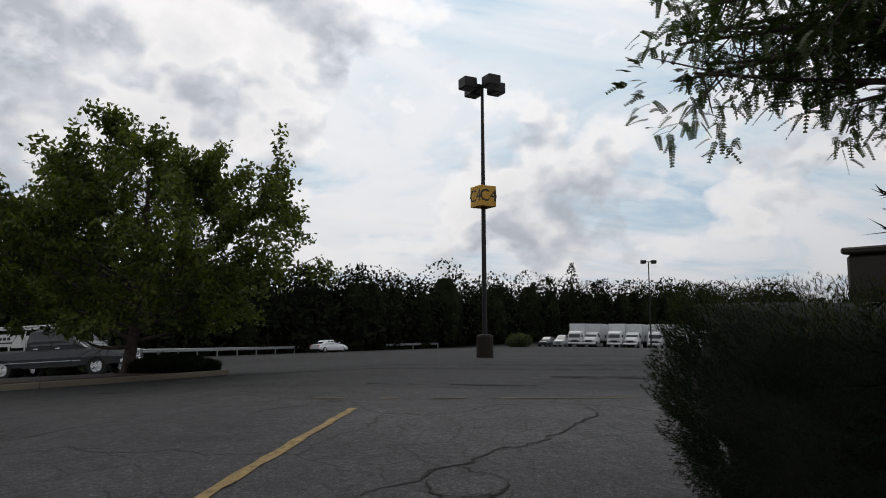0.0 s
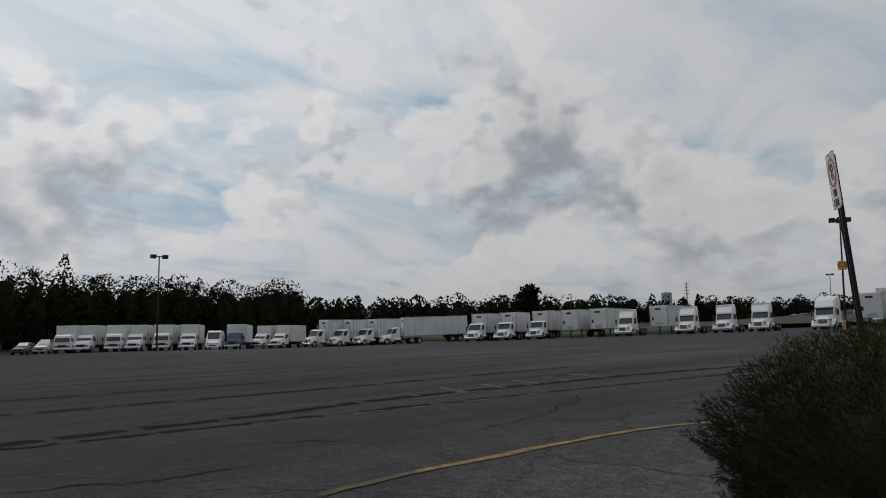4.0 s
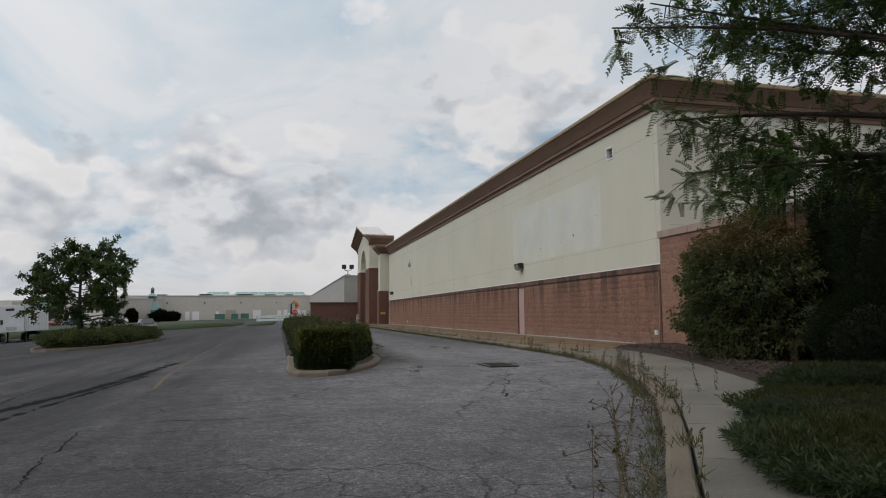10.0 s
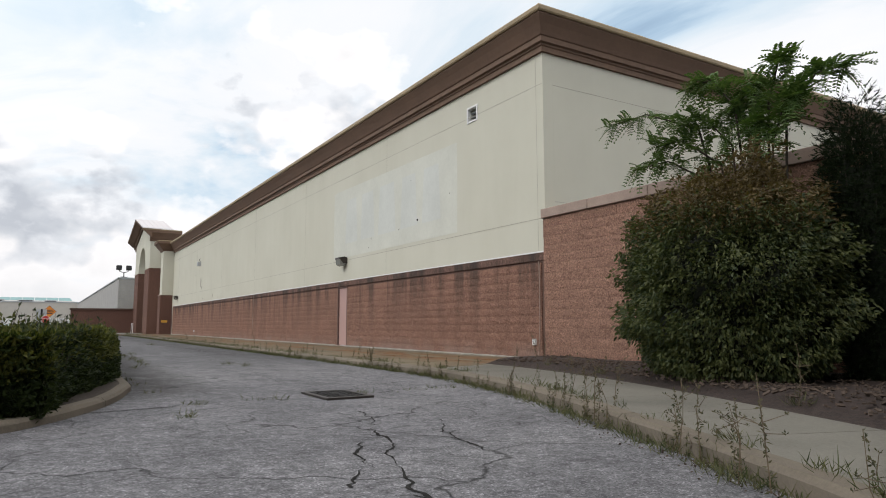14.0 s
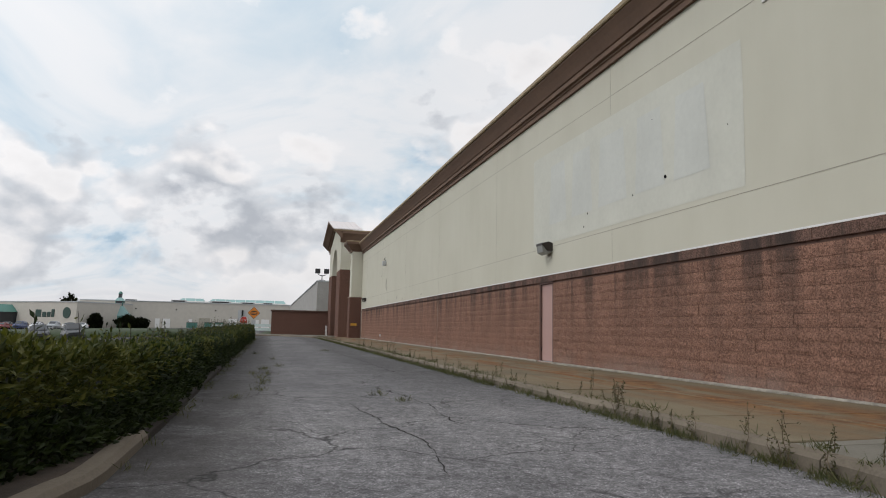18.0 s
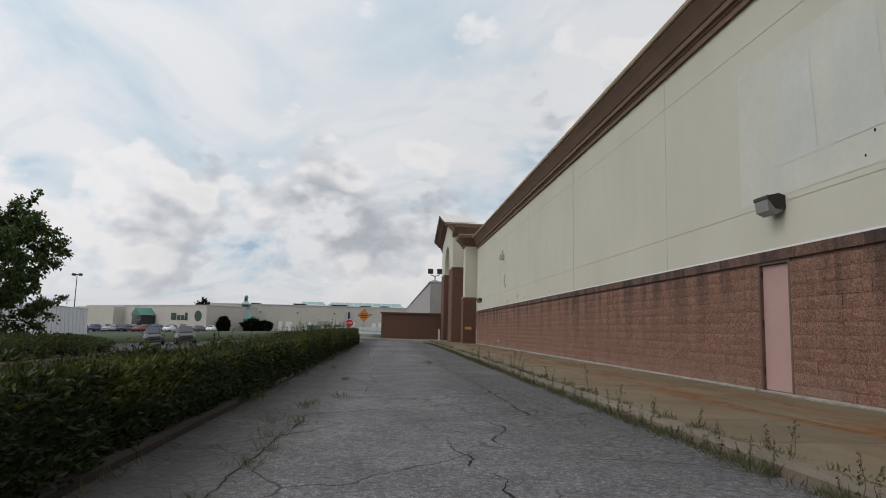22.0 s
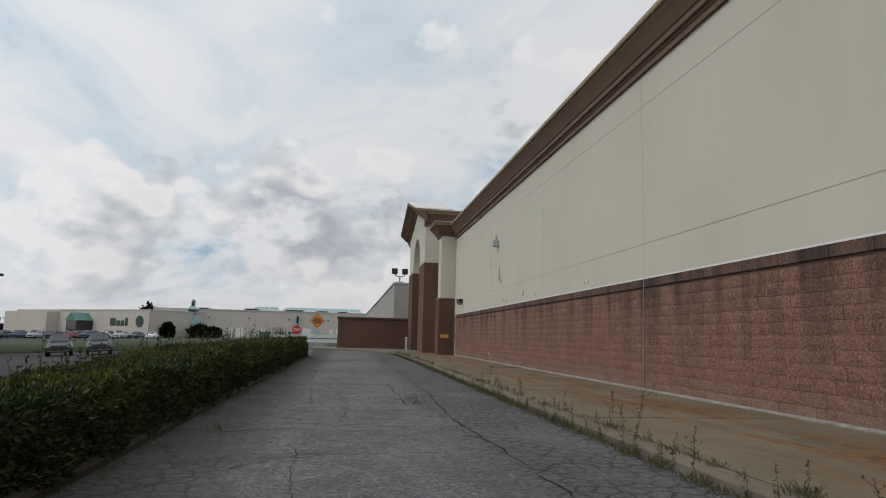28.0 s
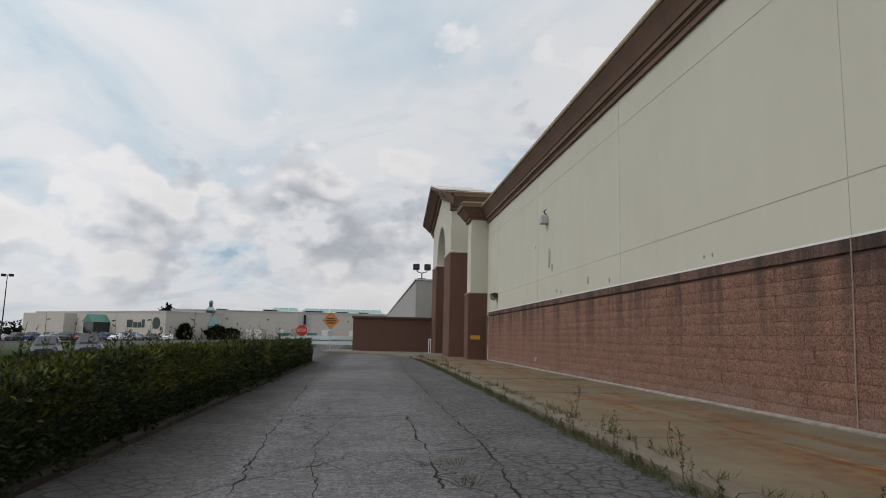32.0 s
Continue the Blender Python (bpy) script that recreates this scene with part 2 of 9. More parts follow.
def asphalt_material():
    m, w, b = material("weathered_asphalt", 0.85, 0, 0.25)
    p = where(w)
    big = w.noise(p, 0.11, 5, 0.6, 0.4)
    mid = w.noise(p, 0.9, 5, 0.6)
    fine = w.noise(p, 70.0, 2, 0.7)
    grit = w.noise(p, 16.0, 6, 0.75)
    spk = w.n("ShaderNodeTexVoronoi", {}, Vector=p, Scale=95.0).outputs["Color"]
    speck = w.n("ShaderNodeSeparateColor", {}, Color=spk).outputs[0]
    base = w.ramp(w.math("ADD", w.math("MULTIPLY", big, 0.6), w.math("MULTIPLY", mid, 0.4)), (0.34, (0.072, 0.069, 0.072)), (0.5, (0.115, 0.11, 0.113)), (0.66, (0.155, 0.149, 0.149)))
    base = w.mix(1.0, base, w.ramp(speck, (0.0, (0.5,) * 3), (0.45, (0.92,) * 3), (0.85, (1.12,) * 3), (1.0, (2.0,) * 3)), "MULTIPLY")
    base = w.mix(1.0, base, w.ramp(grit, (0.34, (0.58,) * 3), (0.5, (1.0,) * 3), (0.66, (1.5,) * 3)), "MULTIPLY")
    # long worn wheel tracks and patches lie along the lanes
    xyz = w.n("ShaderNodeSeparateXYZ", {}, Vector=p)
    st = w.n("ShaderNodeCombineXYZ", {}, X=w.math("MULTIPLY", xyz.outputs[0], 0.55), Y=w.math("MULTIPLY", xyz.outputs[1], 0.07), Z=0.0).outputs[0]
    track = w.ramp(w.noise(st, 1.0, 6, 0.62, 0.5), (0.42, (0.48,) * 3), (0.48, (0.88,) * 3), (0.53, (1.06,) * 3), (0.6, (1.35,) * 3))
    # the open lot is scarred by wheels far more than the lane
    lot = w.ramp(w.math("MULTIPLY", w.math("ADD", xyz.outputs[0], 40.0), 0.02), (0.5, (1.0,) * 3), (0.59, (0.12,) * 3))
    base = w.mix(lot, base, track, "MULTIPLY")
    st2 = w.n("ShaderNodeCombineXYZ", {}, X=w.math("MULTIPLY", xyz.outputs[0], 2.6), Y=w.math("MULTIPLY", xyz.outputs[1], 0.22), Z=3.0).outputs[0]
    base = w.mix(w.math("MULTIPLY", lot, 0.35), base, w.ramp(w.noise(st2, 1.0, 5, 0.65, 0.8), (0.42, (0.45,) * 3), (0.48, (0.92,) * 3), (0.53, (1.05,) * 3), (0.6, (1.4,) * 3)), "MULTIPLY")
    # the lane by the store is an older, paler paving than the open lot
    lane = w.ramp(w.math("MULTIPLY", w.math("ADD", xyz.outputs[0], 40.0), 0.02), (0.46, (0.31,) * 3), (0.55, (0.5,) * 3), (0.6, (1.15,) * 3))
    # brightness stepped along y: partly paving, partly picture brightness put into the colour
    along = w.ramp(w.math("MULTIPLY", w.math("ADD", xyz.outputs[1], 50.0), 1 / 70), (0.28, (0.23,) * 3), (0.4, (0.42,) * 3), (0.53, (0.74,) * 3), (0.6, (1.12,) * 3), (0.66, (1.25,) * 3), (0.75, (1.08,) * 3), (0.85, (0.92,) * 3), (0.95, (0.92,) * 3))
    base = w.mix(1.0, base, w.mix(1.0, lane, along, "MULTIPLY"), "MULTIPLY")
    # scuffs and blotches a hand to an arm across
    base = w.mix(1.0, base, w.ramp(w.noise(p, 3.6, 5, 0.7, 0.6), (0.38, (0.86,) * 3), (0.5, (1.0,) * 3), (0.62, (1.12,) * 3)), "MULTIPLY")
    # hedge soil along its kerb, with the gutter's shade put into the same colour
    silt_shade = w.math("MULTIPLY", w.ramp(w.math("MULTIPLY", w.math("ADD", xyz.outputs[0], 9.0), 0.5), (0.1, (0.0,) * 3), (0.2, (1.0,) * 3), (0.5, (0.85,) * 3), (0.95, (0.0,) * 3)), w.ramp(w.noise(p, 1.1, 5, 0.65), (0.3, (0.3,) * 3), (0.52, (1.0,) * 3)))
    base = w.mix(w.math("MULTIPLY", silt_shade, w.ramp(w.math("MULTIPLY", w.math("ADD", xyz.outputs[1], 5.0), 0.1), (0.25, (0.0,) * 3), (0.45, (0.95,) * 3))), base, (0.036, 0.031, 0.028))
    # map cracking: cell borders, warped, thinned out by a large patchy mask
    q = w.n("ShaderNodeVectorMath", {"op": "ADD"}, _0=p, _1=w.n("ShaderNodeVectorMath", {"op": "SCALE"}, _0=w.n("ShaderNodeTexNoise", {}, Vector=p, Scale=1.6, Detail=5.0).outputs["Color"], Scale=0.9).outputs[0]).outputs[0]
    cell = w.n("ShaderNodeTexVoronoi", {"feature": "DISTANCE_TO_EDGE", "dim": "2D"}, Vector=q, Scale=0.42).outputs["Distance"]
    q2 = w.n("ShaderNodeVectorMath", {"op": "ADD"}, _0=p, _1=w.n("ShaderNodeVectorMath", {"op": "SCALE"}, _0=w.n("ShaderNodeTexNoise", {}, Vector=p, Scale=7.0, Detail=4.0).outputs["Color"], Scale=0.1).outputs[0]).outputs[0]
    cell2 = w.n("ShaderNodeTexVoronoi", {"feature": "DISTANCE_TO_EDGE", "dim": "2D"}, Vector=q2, Scale=2.4).outputs["Distance"]
    c1 = w.math("MULTIPLY", w.ramp(cell, (0.0, (1.0,) * 3), (0.011, (0.0,) * 3)), w.ramp(w.noise(p, 0.35, 3), (0.38, (0.0,) * 3), (0.5, (1.0,) * 3)))
    c2 = w.math("MULTIPLY", w.ramp(cell2, (0.0, (1.0,) * 3), (0.012, (0.9,) * 3), (0.028, (0.0,) * 3)), w.ramp(w.noise(p, 0.5, 4, 0.6), (0.53, (0.0,) * 3), (0.6, (0.9,) * 3)))
    worn = w.math("MULTIPLY", w.ramp(w.math("MULTIPLY", w.math("ADD", xyz.outputs[0], 10.0), 0.1), (0.12, (0.9,) * 3), (0.24, (0.9,) * 3), (0.28, (0.0,) * 3), (0.46, (0.0,) * 3), (0.53, (1.0,) * 3)), w.ramp(w.math("MULTIPLY", w.math("ADD", xyz.outputs[1], 50.0), 1 / 70), (0.74, (0.0,) * 3), (0.86, (1.0,) * 3)))
    worn = w.math("MULTIPLY", worn, w.ramp(w.noise(p, 0.9, 4, 0.6), (0.36, (0.0,) * 3), (0.5, (1.0,) * 3)))
    cell3 = w.n("ShaderNodeTexVoronoi", {"feature": "DISTANCE_TO_EDGE", "dim": "2D"}, Vector=q2, Scale=5.2).outputs["Distance"]
    c2 = w.math("MAXIMUM", c2, w.math("MULTIPLY", w.ramp(cell3, (0.0, (1.0,) * 3), (0.045, (0.9,) * 3), (0.1, (0.0,) * 3)), worn))
    crack = w.math("MAXIMUM", c1, w.math("MULTIPLY", c2, 0.8))
    base = w.mix(w.math("MULTIPLY", worn, 0.38), base, (0.052, 0.049, 0.05))
    col = w.mix(w.math("MULTIPLY", crack, 0.85), base, (0.014, 0.013, 0.012))
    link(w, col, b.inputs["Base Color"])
    h = w.math("SUBTRACT", w.math("ADD", w.math("MULTIPLY", fine, 0.5), w.math("MULTIPLY", speck, 0.5)), w.math("MULTIPLY", crack, 1.6))
    bump(w, b, h, 0.75, 0.008)
    return m


def stucco_material():
    m, w, b = material("cream_stucco", 0.88, 0, 0.25)
    p = where(w)
    xyz = w.n("ShaderNodeSeparateXYZ", {}, Vector=p)
    stretch = w.n("ShaderNodeCombineXYZ", {}, X=xyz.outputs[0], Y=w.math("MULTIPLY", xyz.outputs[1], 1.6), Z=w.math("MULTIPLY", xyz.outputs[2], 0.22)).outputs[0]
    run = w.noise(stretch, 1.1, 5, 0.6, 0.3)
    big = w.noise(p, 0.35, 4)
    f = w.math("ADD", w.math("MULTIPLY", run, 0.3), w.math("MULTIPLY", big, 0.7))
    c = w.ramp(f, (0.3, (0.5, 0.48, 0.392)), (0.5, (0.535, 0.515, 0.425)), (0.7, (0.565, 0.545, 0.455)))
    link(w, c, b.inputs["Base Color"])
    bump(w, b, w.noise(p, 120, 3, 0.7), 0.25, 0.004)
    return m


def patch_material(name, col):
    m, w, b = material(name, 0.85, 0, 0.25)
    p = where(w)
    f = w.math("ADD", w.math("MULTIPLY", w.noise(p, 0.8, 5, 0.6), 0.7), w.math("MULTIPLY", w.noise(p, 9, 4), 0.3))
    link(w, w.ramp(f, (0.35, tuple(c * 0.92 for c in col)), (0.65, tuple(c * 1.05 for c in col))), b.inputs["Base Color"])
    bump(w, b, w.noise(p, 120, 3, 0.7), 0.25, 0.004)
    return m


def block_material(name, rgb=(0.222, 0.121, 0.086), stains=True):
    """Split-face concrete block: aggregate of light and dark chips, dark runs of dirt from the cap, pale salts near the foot."""
    m, w, b = material(name, 0.92, 0, 0.2)
    p = where(w)
    xyz = w.n("ShaderNodeSeparateXYZ", {}, Vector=p)
    v = w.n("ShaderNodeTexVoronoi", {}, Vector=p, Scale=60.0).outputs["Color"]
    chip = w.n("ShaderNodeSeparateColor", {}, Color=v).outputs[0]
    rock = w.noise(p, 26.0, 6, 0.7)
    c = w.ramp(w.math("ADD", w.math("MULTIPLY", rock, 0.6), w.math("MULTIPLY", chip, 0.4)), (0.3, tuple(a * 0.6 for a in rgb)), (0.5, rgb), (0.72, tuple(min(1, a * 1.55) for a in rgb)))
    r = w.n("ShaderNodeObjectInfo").outputs["Random"]
    isl = w.n("ShaderNodeNewGeometry").outputs["Random Per Island"]
    c = w.mix(1.0, c, w.ramp(w.math("FRACT", w.math("ADD", r, isl)), (0.0, (0.93,) * 3), (1.0, (1.06,) * 3)), "MULTIPLY")
    if stains:
        runs = w.n("ShaderNodeCombineXYZ", {}, X=0.0, Y=w.math("MULTIPLY", xyz.outputs[1], 1.7), Z=w.math("MULTIPLY", xyz.outputs[2], 0.14)).outputs[0]
        rn = w.noise(runs, 1.0, 4, 0.6, 0.15)
        reach = w.ramp(w.math("MULTIPLY", xyz.outputs[2], 0.4), (0.25, (0.08,) * 3), (0.7, (0.42,) * 3), (0.9, (0.85,) * 3), (0.97, (0.97,) * 3))
        soot = w.math("MULTIPLY", w.ramp(rn, (0.46, (0.0,) * 3), (0.56, (0.7,) * 3), (0.64, (1.0,) * 3)), reach)
        c = w.mix(w.math("MULTIPLY", soot, 0.88), c, (0.045, 0.036, 0.032))
        foot = w.math("MULTIPLY", w.ramp(w.math("MULTIPLY", xyz.outputs[2], 0.4), (0.07, (0.55,) * 3), (0.22, (0.0,) * 3)), w.ramp(w.noise(p, 1.5, 4), (0.38, (0.0,) * 3), (0.62, (0.85,) * 3)))
        c = w.mix(foot, c, (0.28, 0.21, 0.18))
    link(w, c, b.inputs["Base Color"])
    bump(w, b, w.math("ADD", w.noise(p, 38, 5, 0.75), w.math("MULTIPLY", chip, 0.35)), 0.8, 0.02)
    return m


def concrete_material(name, rgb, rust=False):
    m, w, b = material(name, 0.85, 0, 0.25)
    p = where(w)
    f = w.math("ADD", w.math("MULTIPLY", w.noise(p, 0.7, 5, 0.6, 0.4), 0.6), w.math("MULTIPLY", w.noise(p, 35, 4, 0.7), 0.4))
    c = w.ramp(f, (0.34, tuple(a * 0.7 for a in rgb)), (0.5, rgb), (0.66, tuple(a * 1.22 for a in rgb)))
    r = w.n("ShaderNodeObjectInfo").outputs["Random"]
    c = w.mix(1.0, c, w.ramp(r, (0.0, (0.9,) * 3), (1.0, (1.08,) * 3)), "MULTIPLY")
    if rust:
        xyz = w.n("ShaderNodeSeparateXYZ", {}, Vector=p)
        flow = w.n("ShaderNodeCombineXYZ", {}, X=w.math("MULTIPLY", xyz.outputs[0], 2.4), Y=w.math("MULTIPLY", xyz.outputs[1], 0.3), Z=0.0).outputs[0]
        s = w.noise(flow, 1.0, 6, 0.66, 0.7)
        band = w.ramp(w.math("MULTIPLY", xyz.outputs[0], -0.25), (0.08, (0.05,) * 3), (0.22, (0.8,) * 3), (0.42, (1.0,) * 3), (0.58, (0.45,) * 3), (0.78, (0.1,) * 3))
        k = w.math("MULTIPLY", w.ramp(s, (0.43, (0.0,) * 3), (0.49, (0.5,) * 3), (0.55, (1.0,) * 3)), band)
        c = w.mix(w.math("MULTIPLY", k, 0.95), c, w.ramp(w.noise(p, 5, 4), (0.35, (0.105, 0.04, 0.015)), (0.7, (0.22, 0.105, 0.038))))
    link(w, c, b.inputs["Base Color"])
    bump(w, b, w.noise(p, 60, 4, 0.7), 0.4, 0.006)
    return m


def leaf_material(name, a, b_, bright=0.0, gloss=0.3):
    """Leaves: every leaf clump takes its own green, with some light passing through."""
    m = bpy.data.materials.new(name)
    m.use_nodes = True
    w = Nodes(m.node_tree)
    out = w.n("ShaderNodeOutputMaterial")
    g = w.n("ShaderNodeNewGeometry")
    tone = w.math("ADD", w.math("MULTIPLY", g.outputs["Random Per Island"], 0.6), w.math("MULTIPLY", w.noise(g.outputs["Position"], 1.3, 3), 0.4))
    c = w.ramp(tone, (0.2, a), (0.85, b_))
    d = w.n("ShaderNodeBsdfPrincipled", {}, Base_Color=c, Roughness=0.55)
    d.inputs["Specular IOR Level"].default_value = gloss
    tr = w.n("ShaderNodeBsdfTranslucent", {}, Color=w.mix(1.0, c, (1.1, 1.25, 0.6), "MULTIPLY"))
    mx = w.n("ShaderNodeMixShader", {}, _0=0.28 + bright)
    link(w, d.outputs[0], mx.inputs[1])
    link(w, tr.outputs[0], mx.inputs[2])
    link(w, mx.outputs[0], out.inputs[0])
    return m


def glass_material(name, col, rough=0.06):
    m, w, b = material(name, rough, 0.0, 0.6)
    p = where(w)
    link(w, w.ramp(w.noise(p, 2.0, 3), (0.3, tuple(c * 0.8 for c in col)), (0.7, col)), b.inputs["Base Color"])
    return m


ASPHALT = asphalt_material()
STUCCO = stucco_material()
PATCH = patch_material("fresh_stucco_patch", (0.565, 0.56, 0.49))
GHOST = patch_material("ghost_lettering", (0.555, 0.56, 0.515))
GROOVE = plain("groove_shadow", (0.36, 0.335, 0.275), 0.9)
BLOCK = block_material("split_face_block")
BLOCK_SCREEN = block_material("screen_split_face_block", (0.255, 0.145, 0.104), False)
BLOCK_CAP = block_material("block_cap", (0.15, 0.09, 0.07))
BLOCK_PLAIN = block_material("smooth_brown_block", (0.13, 0.07, 0.053), False)
MORTAR = plain("mortar", (0.15, 0.088, 0.068), 0.95, grain=0.25, scale=3)
COPING = plain("pink_precast_coping", (0.33, 0.245, 0.198), 0.85, grain=0.15, scale=3)
CORNICE = plain("brown_cornice_paint", (0.155, 0.094, 0.062), 0.75, grain=0.14, scale=1.2)
CORNICE_EDGE = plain("tan_cornice_edge", (0.30, 0.225, 0.13), 0.6, grain=0.14, scale=1.2)
DOOR_PINK = plain("faded_pink_door_paint", (0.42, 0.265, 0.235), 0.55, grain=0.07, scale=2.0)
FRAME_BROWN = plain("brown_frame_paint", (0.13, 0.075, 0.06), 0.6)
WALKWAY = concrete_material("rust_stained_walk", (0.148, 0.121, 0.079), True)
SIDEWALK = concrete_material("sidewalk_concrete", (0.155, 0.143, 0.118))
KERB = concrete_material("kerb_concrete", (0.155, 0.128, 0.097))
# dirt and hedge shade together in one dark colour
KERB_BROWN = concrete_material("dirty_shaded_kerb_concrete", (0.03, 0.024, 0.02))
CHIP = plain("wood_chip", (0.075, 0.052, 0.038), 0.95, grain=0.5, scale=7)
SEALANT = plain("dirty_white_sealant", (0.29, 0.265, 0.225), 0.7, grain=0.35, scale=5)
MULCH = plain("brown_mulch", (0.045, 0.03, 0.024), 0.95, grain=0.5, scale=18, relief=0.9)
SOIL = plain("dark_soil", (0.05, 0.036, 0.026), 0.95, grain=0.4, scale=8, relief=0.8)
GRASS = leaf_material("grass_blades", (0.042, 0.055, 0.02), (0.125, 0.115, 0.05))
LAWN = plain("mown_lawn", (0.03, 0.045, 0.015), 0.9, grain=0.35, scale=2.5, relief=0.8)
WHITE = plain("white_vehicle_paint", (0.72, 0.73, 0.74), 0.35, grain=0.06, scale=0.8, relief=0.0, spec=0.5)
TRAILER = plain("white_trailer_panel", (0.60, 0.61, 0.62), 0.5, grain=0.1, scale=0.5, relief=0.05)
TRAILER_GREY = plain("grey_trailer_front", (0.42, 0.43, 0.435), 0.55, grain=0.12, scale=0.6, relief=0.05)
RUBBER = plain("black_rubber", (0.022, 0.022, 0.023), 0.85)
BLACK = plain("black_metal", (0.022, 0.02, 0.02), 0.5, 0.3)
BRONZE = plain("dark_bronze_metal", (0.045, 0.037, 0.032), 0.5, 0.4)
CHROME = plain("chrome", (0.62, 0.63, 0.65), 0.25, 0.9, relief=0.0)
STEEL = plain("galvanised_steel", (0.42, 0.43, 0.44), 0.5, 0.7, grain=0.15)
GLASS = glass_material("dark_window_glass", (0.022, 0.025, 0.03))
LENS = glass_material("lamp_lens", (0.2, 0.2, 0.18), 0.2)
CAR_GREY = plain("dark_grey_car_paint", (0.055, 0.058, 0.062), 0.3, 0.4, grain=0.06, relief=0.0)
CAR_SILVER = plain("silver_car_paint", (0.40, 0.41, 0.42), 0.3, 0.4, grain=0.06, relief=0.0)
CAR_BLUE = plain("blue_cab_paint", (0.03, 0.045, 0.12), 0.35, 0.1, grain=0.06, relief=0.0)
CAR_RED = plain("red_car_paint", (0.22, 0.025, 0.02), 0.3, 0.1, grain=0.06, relief=0.0)
YELLOW = plain("yellow_sign_paint", (0.62, 0.33, 0.045), 0.6, grain=0.1, scale=3)
SIGN_GREEN = plain("dark_green_sign", (0.03, 0.062, 0.05), 0.5, grain=0.08)
ORANGE = plain("orange_sign_face", (0.72, 0.24, 0.03), 0.5, grain=0.06)
SIGN_WHITE = plain("white_sign_face", (0.72, 0.71, 0.69), 0.4, grain=0.06)
SIGN_RED = plain("red_sign_face", (0.50, 0.045, 0.035), 0.45, grain=0.08)
SIGN_BLACK = plain("black_sign_ink", (0.03, 0.028, 0.028), 0.5)
LINE_YELLOW = plain("worn_yellow_line", (0.25, 0.165, 0.055), 0.85, grain=0.5, scale=14, relief=0.4)
LINE_OLD = plain("old_yellow_line", (0.115, 0.086, 0.046), 0.9, grain=0.45, scale=9, relief=0.4)
CRACK_LANE = plain("dusty_crack_fill", (0.027, 0.025, 0.023), 0.95, grain=0.4, scale=12, relief=0.4, spec=0.1)
CRACK = plain("crack_fill", (0.009, 0.008, 0.0075), 0.95, grain=0.3, scale=12, relief=0.4, spec=0.08)
TAN_WALL = plain("tan_mall_wall", (0.50, 0.465, 0.41), 0.85, grain=0.07, scale=0.12, relief=0.1)
CMU_GREY = plain("grey_block_wall", (0.34, 0.325, 0.305), 0.9, grain=0.1, scale=0.8, relief=0.3)
TEAL_ROOF = plain("teal_roof_panel", (0.22, 0.36, 0.35), 0.4, grain=0.1, scale=0.4)
TEAL_PALE = plain("pale_grey_green_rail", (0.48, 0.55, 0.53), 0.5, 0.2, grain=0.12)
TEAL = plain("teal_green_metal", (0.075, 0.19, 0.16), 0.5, grain=0.1)
ROOF_METAL = plain("pale_pink_roof_metal", (0.68, 0.62, 0.6), 0.4, 0.2, grain=0.06)
BARK = plain("grey_brown_bark", (0.07, 0.055, 0.043), 0.95, grain=0.4, scale=9, relief=0.9)
